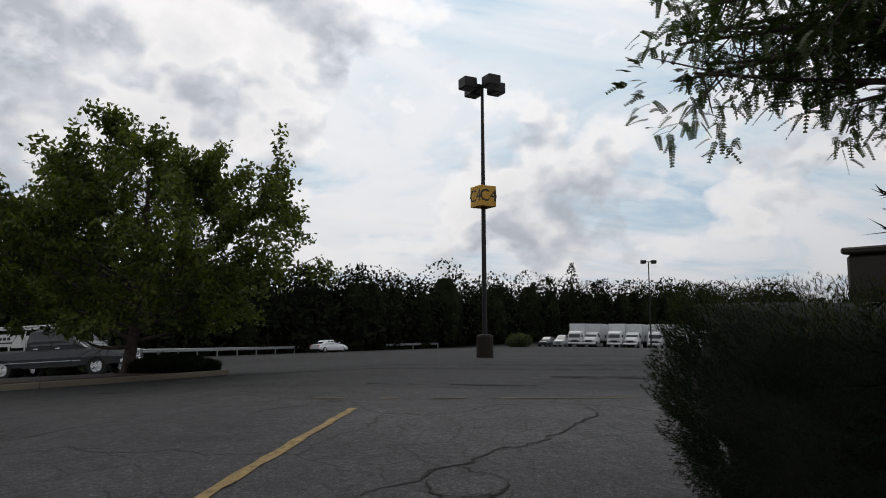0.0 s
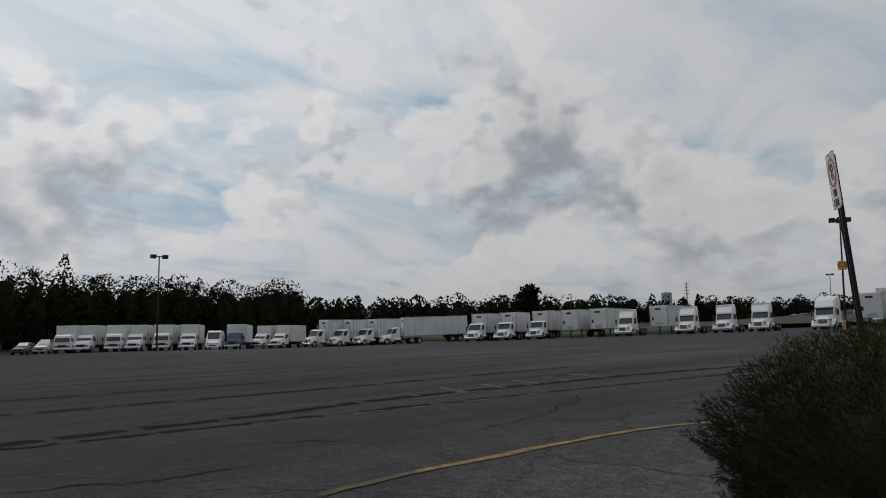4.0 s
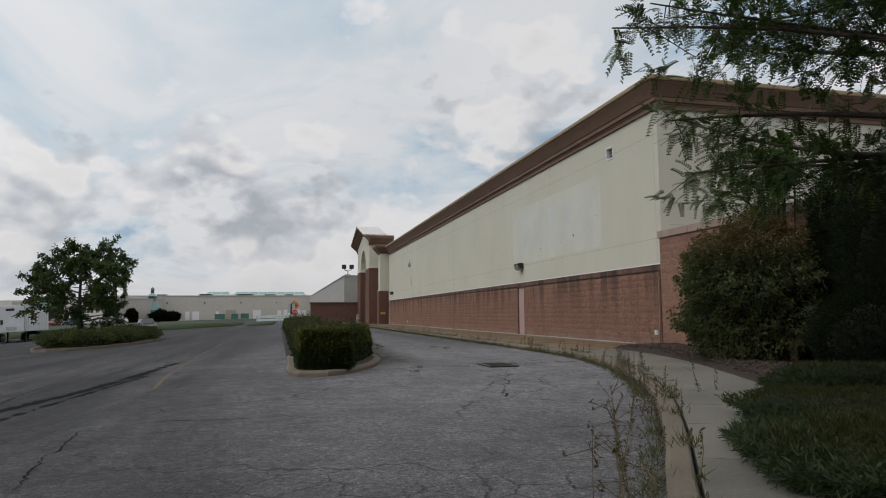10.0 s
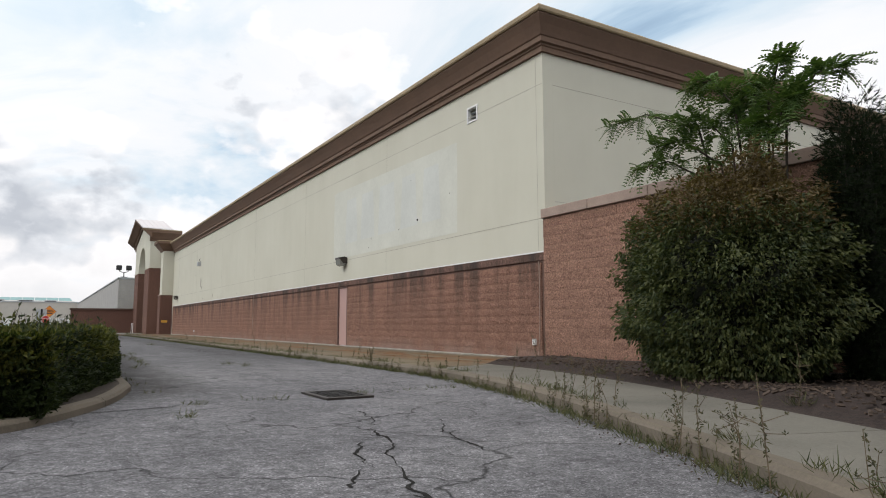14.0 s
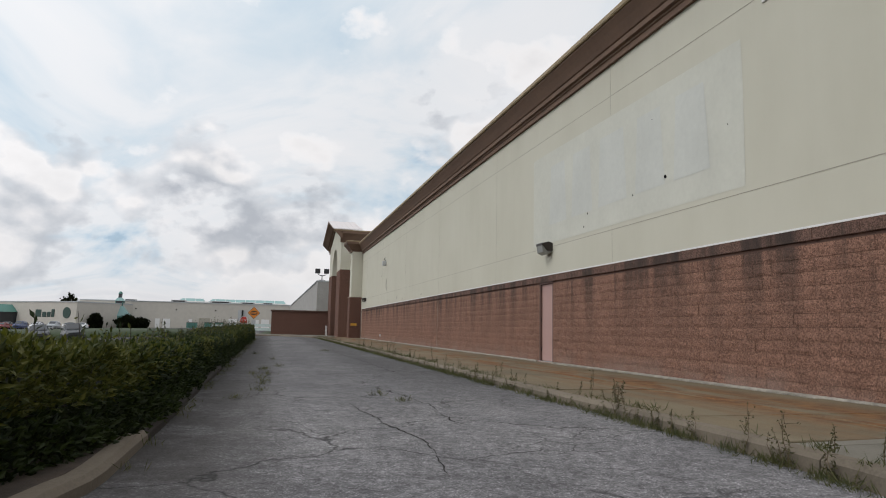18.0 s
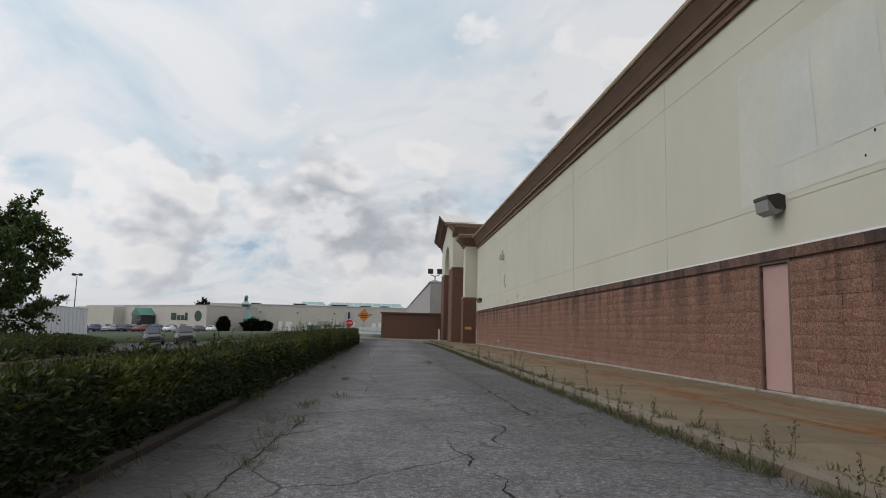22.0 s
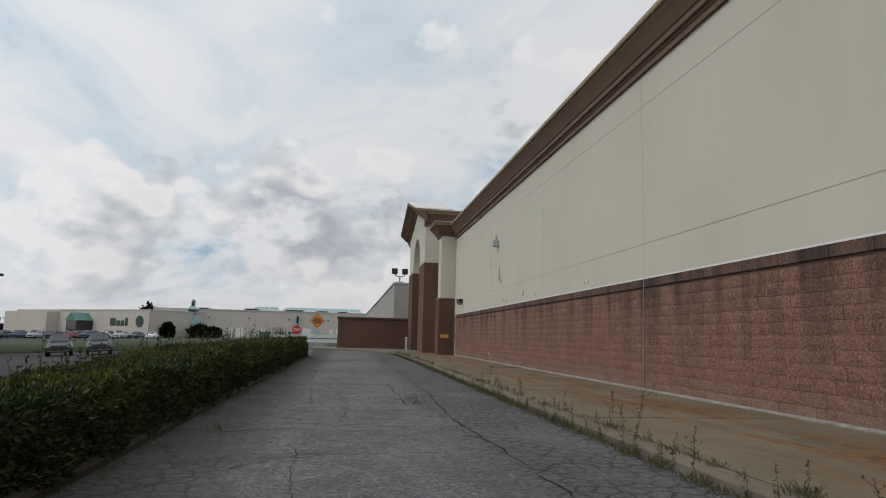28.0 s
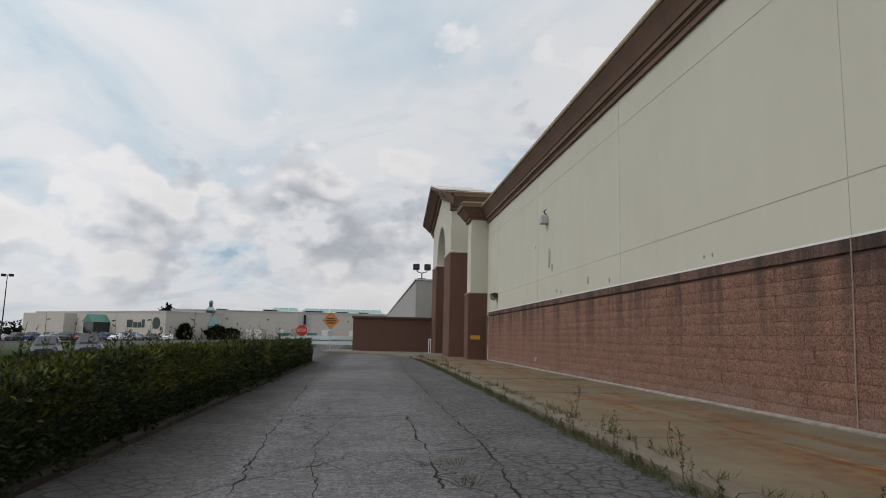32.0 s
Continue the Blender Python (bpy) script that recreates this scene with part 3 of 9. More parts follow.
# ---- mesh helpers ----
class Mesh:
    """Gathers vertices and faces of one part."""

    def __init__(self):
        self.v, self.f = [], []

    def add(self, vs, fs, m=None):
        o = len(self.v)
        self.v += [tuple(m @ Vector(p)) if m is not None else tuple(p) for p in vs]
        self.f += [tuple(i + o for i in f) for f in fs]
        return self

    def box(self, x0, x1, y0, y1, z0, z1, c=0.0, m=None):
        """A box from limits, with its edges chamfered by c."""
        if not c:
            vs = [(x, y, z) for z in (z0, z1) for y in (y0, y1) for x in (x0, x1)]
            return self.add(vs, [(0, 2, 3, 1), (4, 5, 7, 6), (0, 1, 5, 4), (2, 6, 7, 3), (0, 4, 6, 2), (1, 3, 7, 5)], m)
        vs, ids = [], {}
        X, Y, Z = (x0, x1), (y0, y1), (z0, z1)
        for i in (0, 1):
            for j in (0, 1):
                for k in (0, 1):
                    s = [(1 if a == 0 else -1) * c for a in (i, j, k)]
                    for ax in range(3):
                        p = [X[i], Y[j], Z[k]]
                        for b in range(3):
                            if b != ax:
                                p[b] += s[b]
                        ids[i, j, k, ax] = len(vs)
                        vs.append(tuple(p))
        fs = []
        for ax in range(3):
            a, b = [q for q in range(3) if q != ax]
            for e in (0, 1):
                quad = []
                for u, w_ in ((0, 0), (1, 0), (1, 1), (0, 1)):
                    key = [0, 0, 0]
                    key[ax], key[a], key[b] = e, u, w_
                    quad.append(ids[(*key, ax)])
                fs.append(tuple(quad if (e == 1) == (ax != 1) else quad[::-1]))
            for u in (0, 1):
                for w_ in (0, 1):
                    k0, k1 = [0, 0, 0], [0, 0, 0]
                    k0[a] = k1[a] = u
                    k0[b] = k1[b] = w_
                    k1[ax] = 1
                    q = [ids[(*k0, a)], ids[(*k1, a)], ids[(*k1, b)], ids[(*k0, b)]]
                    fs.append(tuple(q))
        for i in (0, 1):
            for j in (0, 1):
                for k in (0, 1):
                    fs.append(tuple(ids[i, j, k, ax] for ax in range(3)))
        return self.add(vs, fs, m)

    def tube(self, pts, r, n=8, cap=True, m=None):
        """A round bar along points; r: one radius or one for each point."""
        pts = [Vector(p) for p in pts]
        rs = r if isinstance(r, (list, tuple)) else [r] * len(pts)
        vs, fs = [], []
        side = None
        for i, p in enumerate(pts):
            d = (pts[min(i + 1, len(pts) - 1)] - pts[max(i - 1, 0)]).normalized()
            if side is None:
                side = d.orthogonal().normalized()
            side = (side - d * side.dot(d)).normalized()
            up = d.cross(side)
            for k in range(n):
                a = 2 * math.pi * k / n
                vs.append(tuple(p + rs[i] * (side * math.cos(a) + up * math.sin(a))))
        for i in range(len(pts) - 1):
            for k in range(n):
                k2 = (k + 1) % n
                fs.append((i * n + k, i * n + k2, (i + 1) * n + k2, (i + 1) * n + k))
        if cap:
            fs.append(tuple(range(n))[::-1])
            fs.append(tuple((len(pts) - 1) * n + k for k in range(n)))
        return self.add(vs, fs, m)

    def prism(self, poly, a, b, axis="x", m=None):
        """A polygon drawn in the two other axes and stretched from a to b along the axis."""
        n = len(poly)
        put = {"x": lambda t, p: (t, p[0], p[1]), "y": lambda t, p: (p[0], t, p[1]), "z": lambda t, p: (p[0], p[1], t)}[axis]
        vs = [put(a, p) for p in poly] + [put(b, p) for p in poly]
        fs = [tuple(range(n))[::-1], tuple(range(n, 2 * n))] + [(i, (i + 1) % n, n + (i + 1) % n, n + i) for i in range(n)]
        return self.add(vs, fs, m)

    def loft(self, rings, close=True, cap=True, m=None):
        n = len(rings[0])
        vs = [p for r in rings for p in r]
        fs = []
        for i in range(len(rings) - 1):
            for k in range(n if close else n - 1):
                k2 = (k + 1) % n
                fs.append((i * n + k, i * n + k2, (i + 1) * n + k2, (i + 1) * n + k))
        if cap:
            fs.append(tuple(range(n))[::-1])
            fs.append(tuple((len(rings) - 1) * n + k for k in range(n)))
        return self.add(vs, fs, m)

    def data(self, name, mat, smooth=False, fix=True):
        me = bpy.data.meshes.new(name)
        me.from_pydata(self.v, [], self.f)
        if fix and len(self.f) < 20000:
            bm = bmesh.new()
            bm.from_mesh(me)
            bmesh.ops.recalc_face_normals(bm, faces=bm.faces)
            bm.to_mesh(me)
            bm.free()
        if smooth:
            me.shade_smooth()
        for mm in mat if isinstance(mat, (list, tuple)) else (mat,):
            me.materials.append(mm)
        me.update()
        return me


def part(name, mesh, mat, parent=None, label="", smooth=False, at=None):
    """One mesh object, under a thing or under a part."""
    ob = new(name, mesh if isinstance(mesh, bpy.types.Mesh) else mesh.data(name, mat, smooth))
    if parent:
        ob.parent = parent
    if at is not None:
        ob.matrix_basis = at
    return tagged(ob, label) if label else ob


def thing(name, label, category, at=None, group="", kind=""):
    ob = new(name)
    ob.empty_display_size = 0.2
    if at is not None:
        ob.matrix_basis = at
    return tagged(ob, label, category, group, kind)


def structure(name, mesh, mat, label="", smooth=False):
    return tagged(part(name, mesh, mat, None, "", smooth), label, "", "", "structure")


def smooth(t):
    t = min(1.0, max(0.0, t))
    return t * t * (3 - 2 * t)


def ground_z(x, y):
    """Height of the paving: level along the store, falling away across the car park."""
    d = max(0.0, -9.0 - x)
    d = d * d / 8.0 if d < 4 else d - 2.0
    fall = 0.05 + 0.008 * smooth((y + 20) / 45)
    d = min(d, 92 + 0.15 * max(0, d - 92))
    z = -fall * d
    z -= 0.053 * min(40.0, max(0.0, -28.0 - y)) * (1 - 0.45 * smooth((-34.0 - x) / 12.0))
    z -= 0.06 * math.exp(-(((x + 6.3) / 3.2) ** 2) - ((y + 3.0) / 5.0) ** 2)
    far = 0.5 + 0.022 * min(0.0, x)
    z += (far - z) * smooth((y - 62) / 60) * smooth((x + 130) / 60)
    return z


def frange(a, b, s):
    n = max(1, round((b - a) / s))
    return [a + (b - a) * i / n for i in range(n)]


def build_ground():
    xs = [-1600, -900, -500, -300] + frange(-220, -120, 10) + frange(-120, -40, 4) + frange(-40, -16, 1.5) + frange(-16, 1, 0.5) + frange(1, 60, 6) + [60, 120, 300, 700, 1600]
    ys = [-1600, -800, -400, -200] + frange(-120, -48, 6) + frange(-48, -28, 2) + frange(-28, 20, 0.6) + frange(20, 90, 2.5) + frange(90, 200, 8) + [200, 300, 500, 900, 1600]
    m = Mesh()
    m.v = [(x, y, ground_z(x, y)) for y in ys for x in xs]
    n = len(xs)
    m.f = [(j * n + i, j * n + i + 1, (j + 1) * n + i + 1, (j + 1) * n + i) for j in range(len(ys) - 1) for i in range(n - 1)]
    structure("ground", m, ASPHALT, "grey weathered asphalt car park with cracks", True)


build_ground()

# ---- the empty store ----
TOP, CAP, BASE, EAVE, END = 2.55, 2.36, 0.14, 7.28, 49.85
DOOR_A, DOOR_B = 11.36, 12.31


def cornice(name, run, along, out, label):
    """A moulded cornice. run: (start, end) along the axis; the profile is (outward, up)."""
    prof = [(0.0, 7.24), (0.07, 7.24), (0.07, 7.36), (0.1, 7.38), (0.1, 7.42), (0.17, 7.44), (0.17, 7.56), (0.2, 7.58), (0.24, 7.66), (0.32, 7.8), (0.42, 7.95), (0.42, 7.99), (0.0, 7.99)]
    edge = [(0.0, 7.99), (0.46, 7.99), (0.48, 8.02), (0.48, 8.10), (0.45, 8.14), (0.0, 8.14)]
    res = []
    for nm, p, mat in (("cornice_cove", prof, CORNICE), ("cornice_edge", edge, CORNICE_EDGE)):
        m = Mesh()
        rings = []
        for k, t in enumerate(run):
            ring = []
            for o, z in p:
                tt = t
                if k == 0:
                    tt = t - o
                ring.append((-o, tt, z) if along == "y" else (tt if k else t - o, -o, z))
            rings.append(ring)
        m.loft(rings)
        res.append((nm, m, mat))
    return res


def wall_with_holes(m, x0, x1, y0, y1, z0, z1, holes):
    """A wall slab in the plane of y and z, with rectangular openings (ya, yb, za, zb)."""
    ys = sorted({y0, y1, *[h[0] for h in holes], *[h[1] for h in holes]})
    zs = sorted({z0, z1, *[h[2] for h in holes], *[h[3] for h in holes]})
    for a, b in zip(ys, ys[1:]):
        for c, d in zip(zs, zs[1:]):
            cy, cz = (a + b) / 2, (c + d) / 2
            if not any(h[0] < cy < h[1] and h[2] < cz < h[3] for h in holes):
                m.box(x0, x1, a, b, c, d)


def build_store():
    shell = Mesh()
    wall_with_holes(shell, 0.0, 0.3, 0.0, END, TOP, EAVE + 0.6, [(2.72, 3.14, 6.39, 6.75)])
    west = structure("wall_west", shell, STUCCO, "cream stucco wall of an empty store, patched and stained")
    m = Mesh()
    wall_with_holes(m, 0.035, 0.3, 0.0, END, -0.3, TOP, [(DOOR_A, DOOR_B, BASE, CAP)])
    part("mortar_bed", m, MORTAR, west)
    south = structure("wall_south", Mesh().box(0.301, 46.0, 0.0, 0.3, -0.3, EAVE + 0.6), STUCCO, "cream stucco end wall of the store")
    structure("wall_north", Mesh().box(0.301, 46.0, 75.7, 76.0, -0.3, EAVE + 0.6), STUCCO, "plain cream far end wall")
    structure("wall_east", Mesh().box(46.0, 46.3, 0.0, 76.0, -0.3, EAVE + 0.6), STUCCO, "plain cream back wall")
    structure("roof", Mesh().box(0.3, 46.0, 0.3, 75.7, EAVE + 0.25, EAVE + 0.45), TRAILER_GREY, "flat grey store roof")
    for nm, mm, mat in cornice("cornice", (0.0, END + 0.3), "y", 0, ""):
        part(nm, mm, mat, west, "brown moulded cornice" if "cove" in nm else "tan cornice edge")
    for nm, mm, mat in cornice("cornice", (0.0, 46.0), "x", 0, ""):
        part(nm, mm, mat, south, "brown moulded cornice" if "cove" in nm else "tan cornice edge")
    return west, south


WEST, SOUTH = build_store()

# screen wall that carries on from the store's front
SCREEN_END = -11.0
screen = structure("screen_wall", Mesh().box(-0.06, 0.3, SCREEN_END, -0.002, -0.2, 3.3), MORTAR, "split-face block screen wall with pink precast coping")
# brown wall beside the entrance
far_screen = structure("brown_screen_wall", Mesh().box(-7.25, -0.2, 65.6, 65.9, -0.2, 2.5), BLOCK_PLAIN, "low brown block wall beside the entrance")
part("coping", Mesh().box(-7.35, -0.2, 65.5, 66.0, 2.5, 2.68, 0.02), BLOCK_CAP, far_screen)


# ---- paving: kerbs, walks, islands ----
def smooth_line(pts, step=0.4):
    """A curve through points, evenly stepped (Catmull-Rom)."""
    P = [Vector((*p, 0)) for p in pts]
    P = [P[0] * 2 - P[1]] + P + [P[-1] * 2 - P[-2]]
    out = []
    for i in range(1, len(P) - 2):
        n = max(1, round((P[i + 1] - P[i]).length / step))
        for k in range(n):
            t = k / n
            a, b, c, d = P[i - 1 : i + 3]
            out.append(0.5 * ((2 * b) + (c - a) * t + (2 * a - 5 * b + 4 * c - d) * t * t + (3 * b - a - 3 * c + d) * t ** 3))
    out.append(P[-2])
    return [(p.x, p.y) for p in out]


def offset(line, d):
    """The line moved to its right by d."""
    out = []
    for i, p in enumerate(line):
        a, b = Vector(line[max(i - 1, 0)]), Vector(line[min(i + 1, len(line) - 1)])
        t = (b - a).normalized()
        out.append((p[0] + t.y * d, p[1] - t.x * d))
    return out


KERB_LINE = smooth_line([(8, -24.0), (-2, -24.0), (-5, -23.93), (-6.6, -23.6), (-7.9, -22.6), (-9.0, -21.1), (-9.7, -19.9), (-10.15, -18.6), (-10.32, -17.4), (-10.1, -16.2), (-9.6, -15.1), (-8.75, -13.7), (-7.5, -11.7), (-6.2, -9.4), (-5.2, -7.1), (-4.3, -4.7), (-3.65, -2.0), (-3.5, 0.3), (-3.5, 6.0), (-3.45, 20), (-3.35, 31), (-3.3, 45), (-3.5, 53), (-4.4, 58), (-6.2, 61.0), (-9.3, 62.8)], 0.45)


def ribbon(left, right, z, thick, m):
    """A raised strip between two lines."""
    zz = z if callable(z) else (lambda x, y: z)
    rings = []
    for a, b in zip(left, right):
        rings.append([(a[0], a[1], zz(*a) - thick), (a[0], a[1], zz(*a)), (b[0], b[1], zz(*b)), (b[0], b[1], zz(*b) - thick)])
    return m.loft(rings)


def kerb(line, top, mat, name, label, width=0.17, side=1, seg=7, deep=0.35):
    """A kerb of separate cast lengths with rounded shoulders; side 1: the bed lies on its right."""
    inner = offset(line, width * side)
    root = thing(name, label, "kerb", kind="structure")
    i = 0
    while i < len(line) - 1:
        j = min(len(line) - 1, i + seg)
        m = Mesh()
        rings = []
        for k in range(i, j + 1):
            a, b = Vector((*line[k], 0)), Vector((*inner[k], 0))
            d = (b - a).normalized()
            t = Vector((*line[min(k + 1, len(line) - 1)], 0)) - Vector((*line[max(k - 1, 0)], 0))
            s = t.normalized() * (0.008 if k == i else -0.008 if k == j else 0)
            z = top(*line[k]) if callable(top) else top
            a, b = a + s, b + s
            w = 0.012 * math.sin(k * 1.7)
            rings.append([tuple(a - d * 0.02) [:2] + (z - deep,), tuple(a + d * (0.0 + w * 0.4))[:2] + (z - 0.045,), tuple(a + d * 0.035)[:2] + (z - 0.006 + w * 0.3,), tuple(b - d * 0.015)[:2] + (z + w * 0.3,), tuple(b)[:2] + (z - 0.012,), tuple(b)[:2] + (z - deep,)])
        m.loft(rings)
        part("kerb_length", m, mat, root)
        i = j
    return root


KT = 0.13
kerb(KERB_LINE, KT, KERB, "kerb", "weathered concrete kerb of the walk")
k0 = next(i for i, p in enumerate(KERB_LINE) if p[1] > -18.9 and p[0] < -9)
k1 = next(i for i, p in enumerate(KERB_LINE) if p[1] > -0.8)
k2 = next(i for i, p in enumerate(KERB_LINE) if p[1] > 50.2)
# walk slabs along the store: one slab a bay, between the kerb and the wall
def build_walks():
    inner = offset(KERB_LINE, 0.19)
    root = structure("pavement", Mesh().box(-3.0, -0.4, 0.3, 49.5, -0.2, 0.05), SOIL, "rust-stained concrete walk along the store")
    y = -0.7
    random.seed(5)
    while y < 55.5:
        y2 = min(y + 1.52, 55.6)
        xa = min(p[0] for p in inner if abs(p[1] - (y + y2) / 2) < 1.3) + 0.0
        m = Mesh()
        e = 0.006
        z = BASE - 0.01 + random.uniform(-0.006, 0.006)
        xr = 0.03 if y > 0 else -1.2
        if y2 > 0 and y < 0:
            xr = 0.03
        mid = xa * 0.5
        for a, b in ((xa, mid), (mid, xr)):
            m = Mesh().box(a + e, b - e, y + e, y2 - e, -0.2, z + random.uniform(-0.004, 0.004), 0.008)
            part("slab", m, WALKWAY, root)
        y = y2
    # the narrower walk round the bend
    bend = structure("sidewalk", Mesh().box(-9.6, -9.2, -18.6, -18.0, -0.2, 0.02), SOIL, "pale concrete sidewalk following the kerb round the bend")
    a, b = offset(KERB_LINE, 0.2), offset(KERB_LINE, 1.5)
    i = k0
    while i < k1:
        j = min(i + 3, k1)
        m = Mesh()
        rings = []
        for k in range(i, j + 1):
            t = (Vector(KERB_LINE[min(k + 1, len(KERB_LINE) - 1)]) - Vector(KERB_LINE[k - 1])).normalized() * (0.006 if k == i else -0.006 if k == j else 0)
            z = 0.12 + 0.005 * math.sin(i * 2.1)
            pa, pb = Vector(a[k]) + t, Vector(b[k]) + t
            rings.append([(*pa, -0.15), (*pa, z), (*pb, z + 0.02), (*pb, -0.15)])
        m.loft(rings)
        part("slab", m, SIDEWALK, bend)
        i = j
    # far walk round the entrance
    k3 = next(i for i, p in enumerate(KERB_LINE) if p[1] > 55.4)
    c = offset(KERB_LINE, 0.2)
    fan = Mesh()
    pts = [c[k] for k in range(k3, len(c))] + [(-9.3, 69.4), (-0.2, 69.4), (-0.2, 55.6)]
    fan.prism(pts, -0.1, 0.14, "z")
    structure("entrance_walk", fan, SIDEWALK, "concrete walk in front of the entrance")


build_walks()


def bed_height(x, y):
    return 0.10 + 0.12 * smooth((x + 7.5) / 5.0) + 0.03 * math.sin(x * 2.3) * math.sin(y * 1.9)


def build_bed():
    """The planted ground between walk, kerb and screen wall."""
    m = Mesh()
    inner = offset(KERB_LINE, 1.42)
    near = offset(KERB_LINE, 0.18)
    rows = []
    for k in range(8, k1 + 1):
        p = inner[k] if k >= k0 else near[k]
        if k < k0:
            q = (max(p[0], -1.0), -21.0) if p[0] > -8 else (-4.0, -19.5)
        else:
            q = (-0.08, min(p[1] + 1.0, -0.05))
        row = []
        for s in range(9):
            t = s / 8
            x, y = p[0] + (q[0] - p[0]) * t, p[1] + (q[1] - p[1]) * t
            row.append((x, y, 0.115 + (bed_height(x, y) - 0.1) * smooth(t * 3) + 0.02 * noise.noise((x * 3, y * 3, 0)) * min(1, t * 4)))
        rows.append(row)
    m.loft(rows, close=False, cap=False)
    m.box(-4.0, 12, -21.5, SCREEN_END - 0.4, -0.1, 0.16)
    structure("planting_bed", m, MULCH, "brown mulch bed beside the walk", True)


build_bed()


# ---- split-face blocks ----
def block_meshes(n, length, height, mat, deep=0.045):
    """A few rough block faces, alike in size: set back at the edges, broken and uneven on the front."""
    out = []
    for s in range(n):
        m = Mesh()
        cols, rows_ = (5, 4) if length > 0.3 else (4, 4)
        vs = []
        for j in range(rows_):
            for i in range(cols):
                y, z = length * i / (cols - 1), height * j / (rows_ - 1)
                edge = i in (0, cols - 1) or j in (0, rows_ - 1)
                x = 0.003 if edge else -0.004 + random.uniform(-0.007, 0.005)
                vs.append((x, y + (0 if edge else random.uniform(-0.02, 0.02)), z + (0 if edge else random.uniform(-0.012, 0.012))))
        fs = []
        for j in range(rows_ - 1):
            for i in range(cols - 1):
                a = j * cols + i
                fs.append((a, a + cols, a + cols + 1, a + 1))
        ring = [i for i in range(cols)] + [j * cols + cols - 1 for j in range(1, rows_)] + [(rows_ - 1) * cols + i for i in range(cols - 2, -1, -1)] + [j * cols for j in range(rows_ - 2, 0, -1)]
        o = len(vs)
        vs += [(deep, vs[i][1], vs[i][2]) for i in ring]
        for a in range(len(ring)):
            b = (a + 1) % len(ring)
            fs.append((ring[a], ring[b], o + b, o + a))
        m.v, m.f = vs, fs
        out.append((m, m.data("block_face", mat, fix=False)))
    return out


def lay_blocks(parent, y0, y1, z0, courses, ch, near, skip=(), mat=None, x=0.0, joint=0.004, bl=0.4064):
    """Courses in running bond. near: stretch of y whose blocks are parts of their own; the rest is joined."""
    mat = mat or BLOCK
    full = block_meshes(6, bl - joint, ch - joint, mat)
    half = block_meshes(3, bl / 2 - joint, ch - joint, mat)
    rest = Mesh()
    for c in range(courses):
        z = z0 + c * ch
        y = y0
        first = True
        while y < y1 - 0.05:
            ln = bl / 2 if (first and c % 2) or y1 - y < bl * 0.75 else bl
            first = False
            kind = random.choice(full if ln > 0.3 else half)
            a, b = y, y + ln
            y = b
            if any(a < s[1] - 0.03 and b > s[0] + 0.03 and z < s[3] - 0.02 and z + ch > s[2] + 0.02 for s in skip):
                continue
            mtx = Matrix.Translation((x + random.uniform(-0.004, 0.004), a, z))
            if near[0] <= a <= near[1]:
                part("block", kind[1], None, parent, at=mtx)
            else:
                rest.add(kind[0].v, kind[0].f, mtx)
    st = part("block_courses", rest.data("block_courses", mat, fix=False), None, parent)
    st["kind"] = "stuff"


random.seed(11)
lay_blocks(WEST, 0.184, DOOR_A, BASE - 0.02, 11, 0.1995, (8.2, 18.6))
lay_blocks(WEST, DOOR_B, END, BASE - 0.02, 11, 0.1995, (8.2, 18.6))
CAPM = Mesh()
yy = 0.0
while yy < END - 0.1:
    CAPM.box(-0.012, 0.04, yy + 0.004, min(yy + 0.8, END) - 0.004, CAP + 0.006, TOP - 0.005, 0.006)
    yy += 0.8
part("cap_course", CAPM, BLOCK_CAP, WEST, "dark stained smooth cap course")
lay_blocks(screen, SCREEN_END, -0.01, 0.02, 16, 0.204, (-7.2, 0), mat=BLOCK_SCREEN, x=-0.095)
m = Mesh()
yy = SCREEN_END - 0.1
while yy < -0.2:
    m.box(-0.15, 0.36, yy + 0.006, min(yy + 1.6, -0.004) - 0.006, 3.29, 3.5, 0.012)
    yy += 1.6
part("coping", m, COPING, screen, "pink precast coping")
structure("screen_return", Mesh().box(0.3, 14.0, SCREEN_END, SCREEN_END + 0.3, -0.2, 3.3), BLOCK_PLAIN, "block return of the screen wall")

# stucco joints, patch, ghost marks, vent and damage on the west wall
m = Mesh()
for z in (3.33, 6.5):
    m.box(-0.0035, 0.003, 0.03, END - 0.02, z - 0.006, z + 0.006)
for y in (0.25, 8.12, 16.1, 24.08, 31.85, 39.9, 47.5):
    m.box(-0.003, 0.004, y - 0.004, y + 0.004, TOP + 0.03, EAVE - 0.08)
part("joint", m, GROOVE, WEST, "shadowed stucco joints")
m = Mesh()
for z in (3.72, 6.5):
    m.box(0.3, 30, -0.0035, 0.003, z - 0.006, z + 0.006)
part("joint", m, GROOVE, SOUTH)
part("white_flashing", Mesh().box(-0.006, 0.004, 0.0, END, TOP - 0.002, TOP + 0.028), SIGN_WHITE, WEST, "thin pale flashing at the foot of the stucco")
part("floor_seal", Mesh().box(-0.035, 0.02, 0.0, END, BASE - 0.03, BASE + 0.012), COPING, WEST)
m = Mesh()
m.add([(-0.0045, 3.72, 3.44), (-0.0045, 12.75, 3.44), (-0.0045, 12.75, 6.02), (-0.0045, 12.3, 6.05), (-0.0045, 3.72, 5.98), (-0.004, 3.7, 5.2)], [(0, 1, 2, 3, 4, 5)])
part("repainted_patch", m, PATCH, WEST, "paler repainted rectangle where a sign hung")
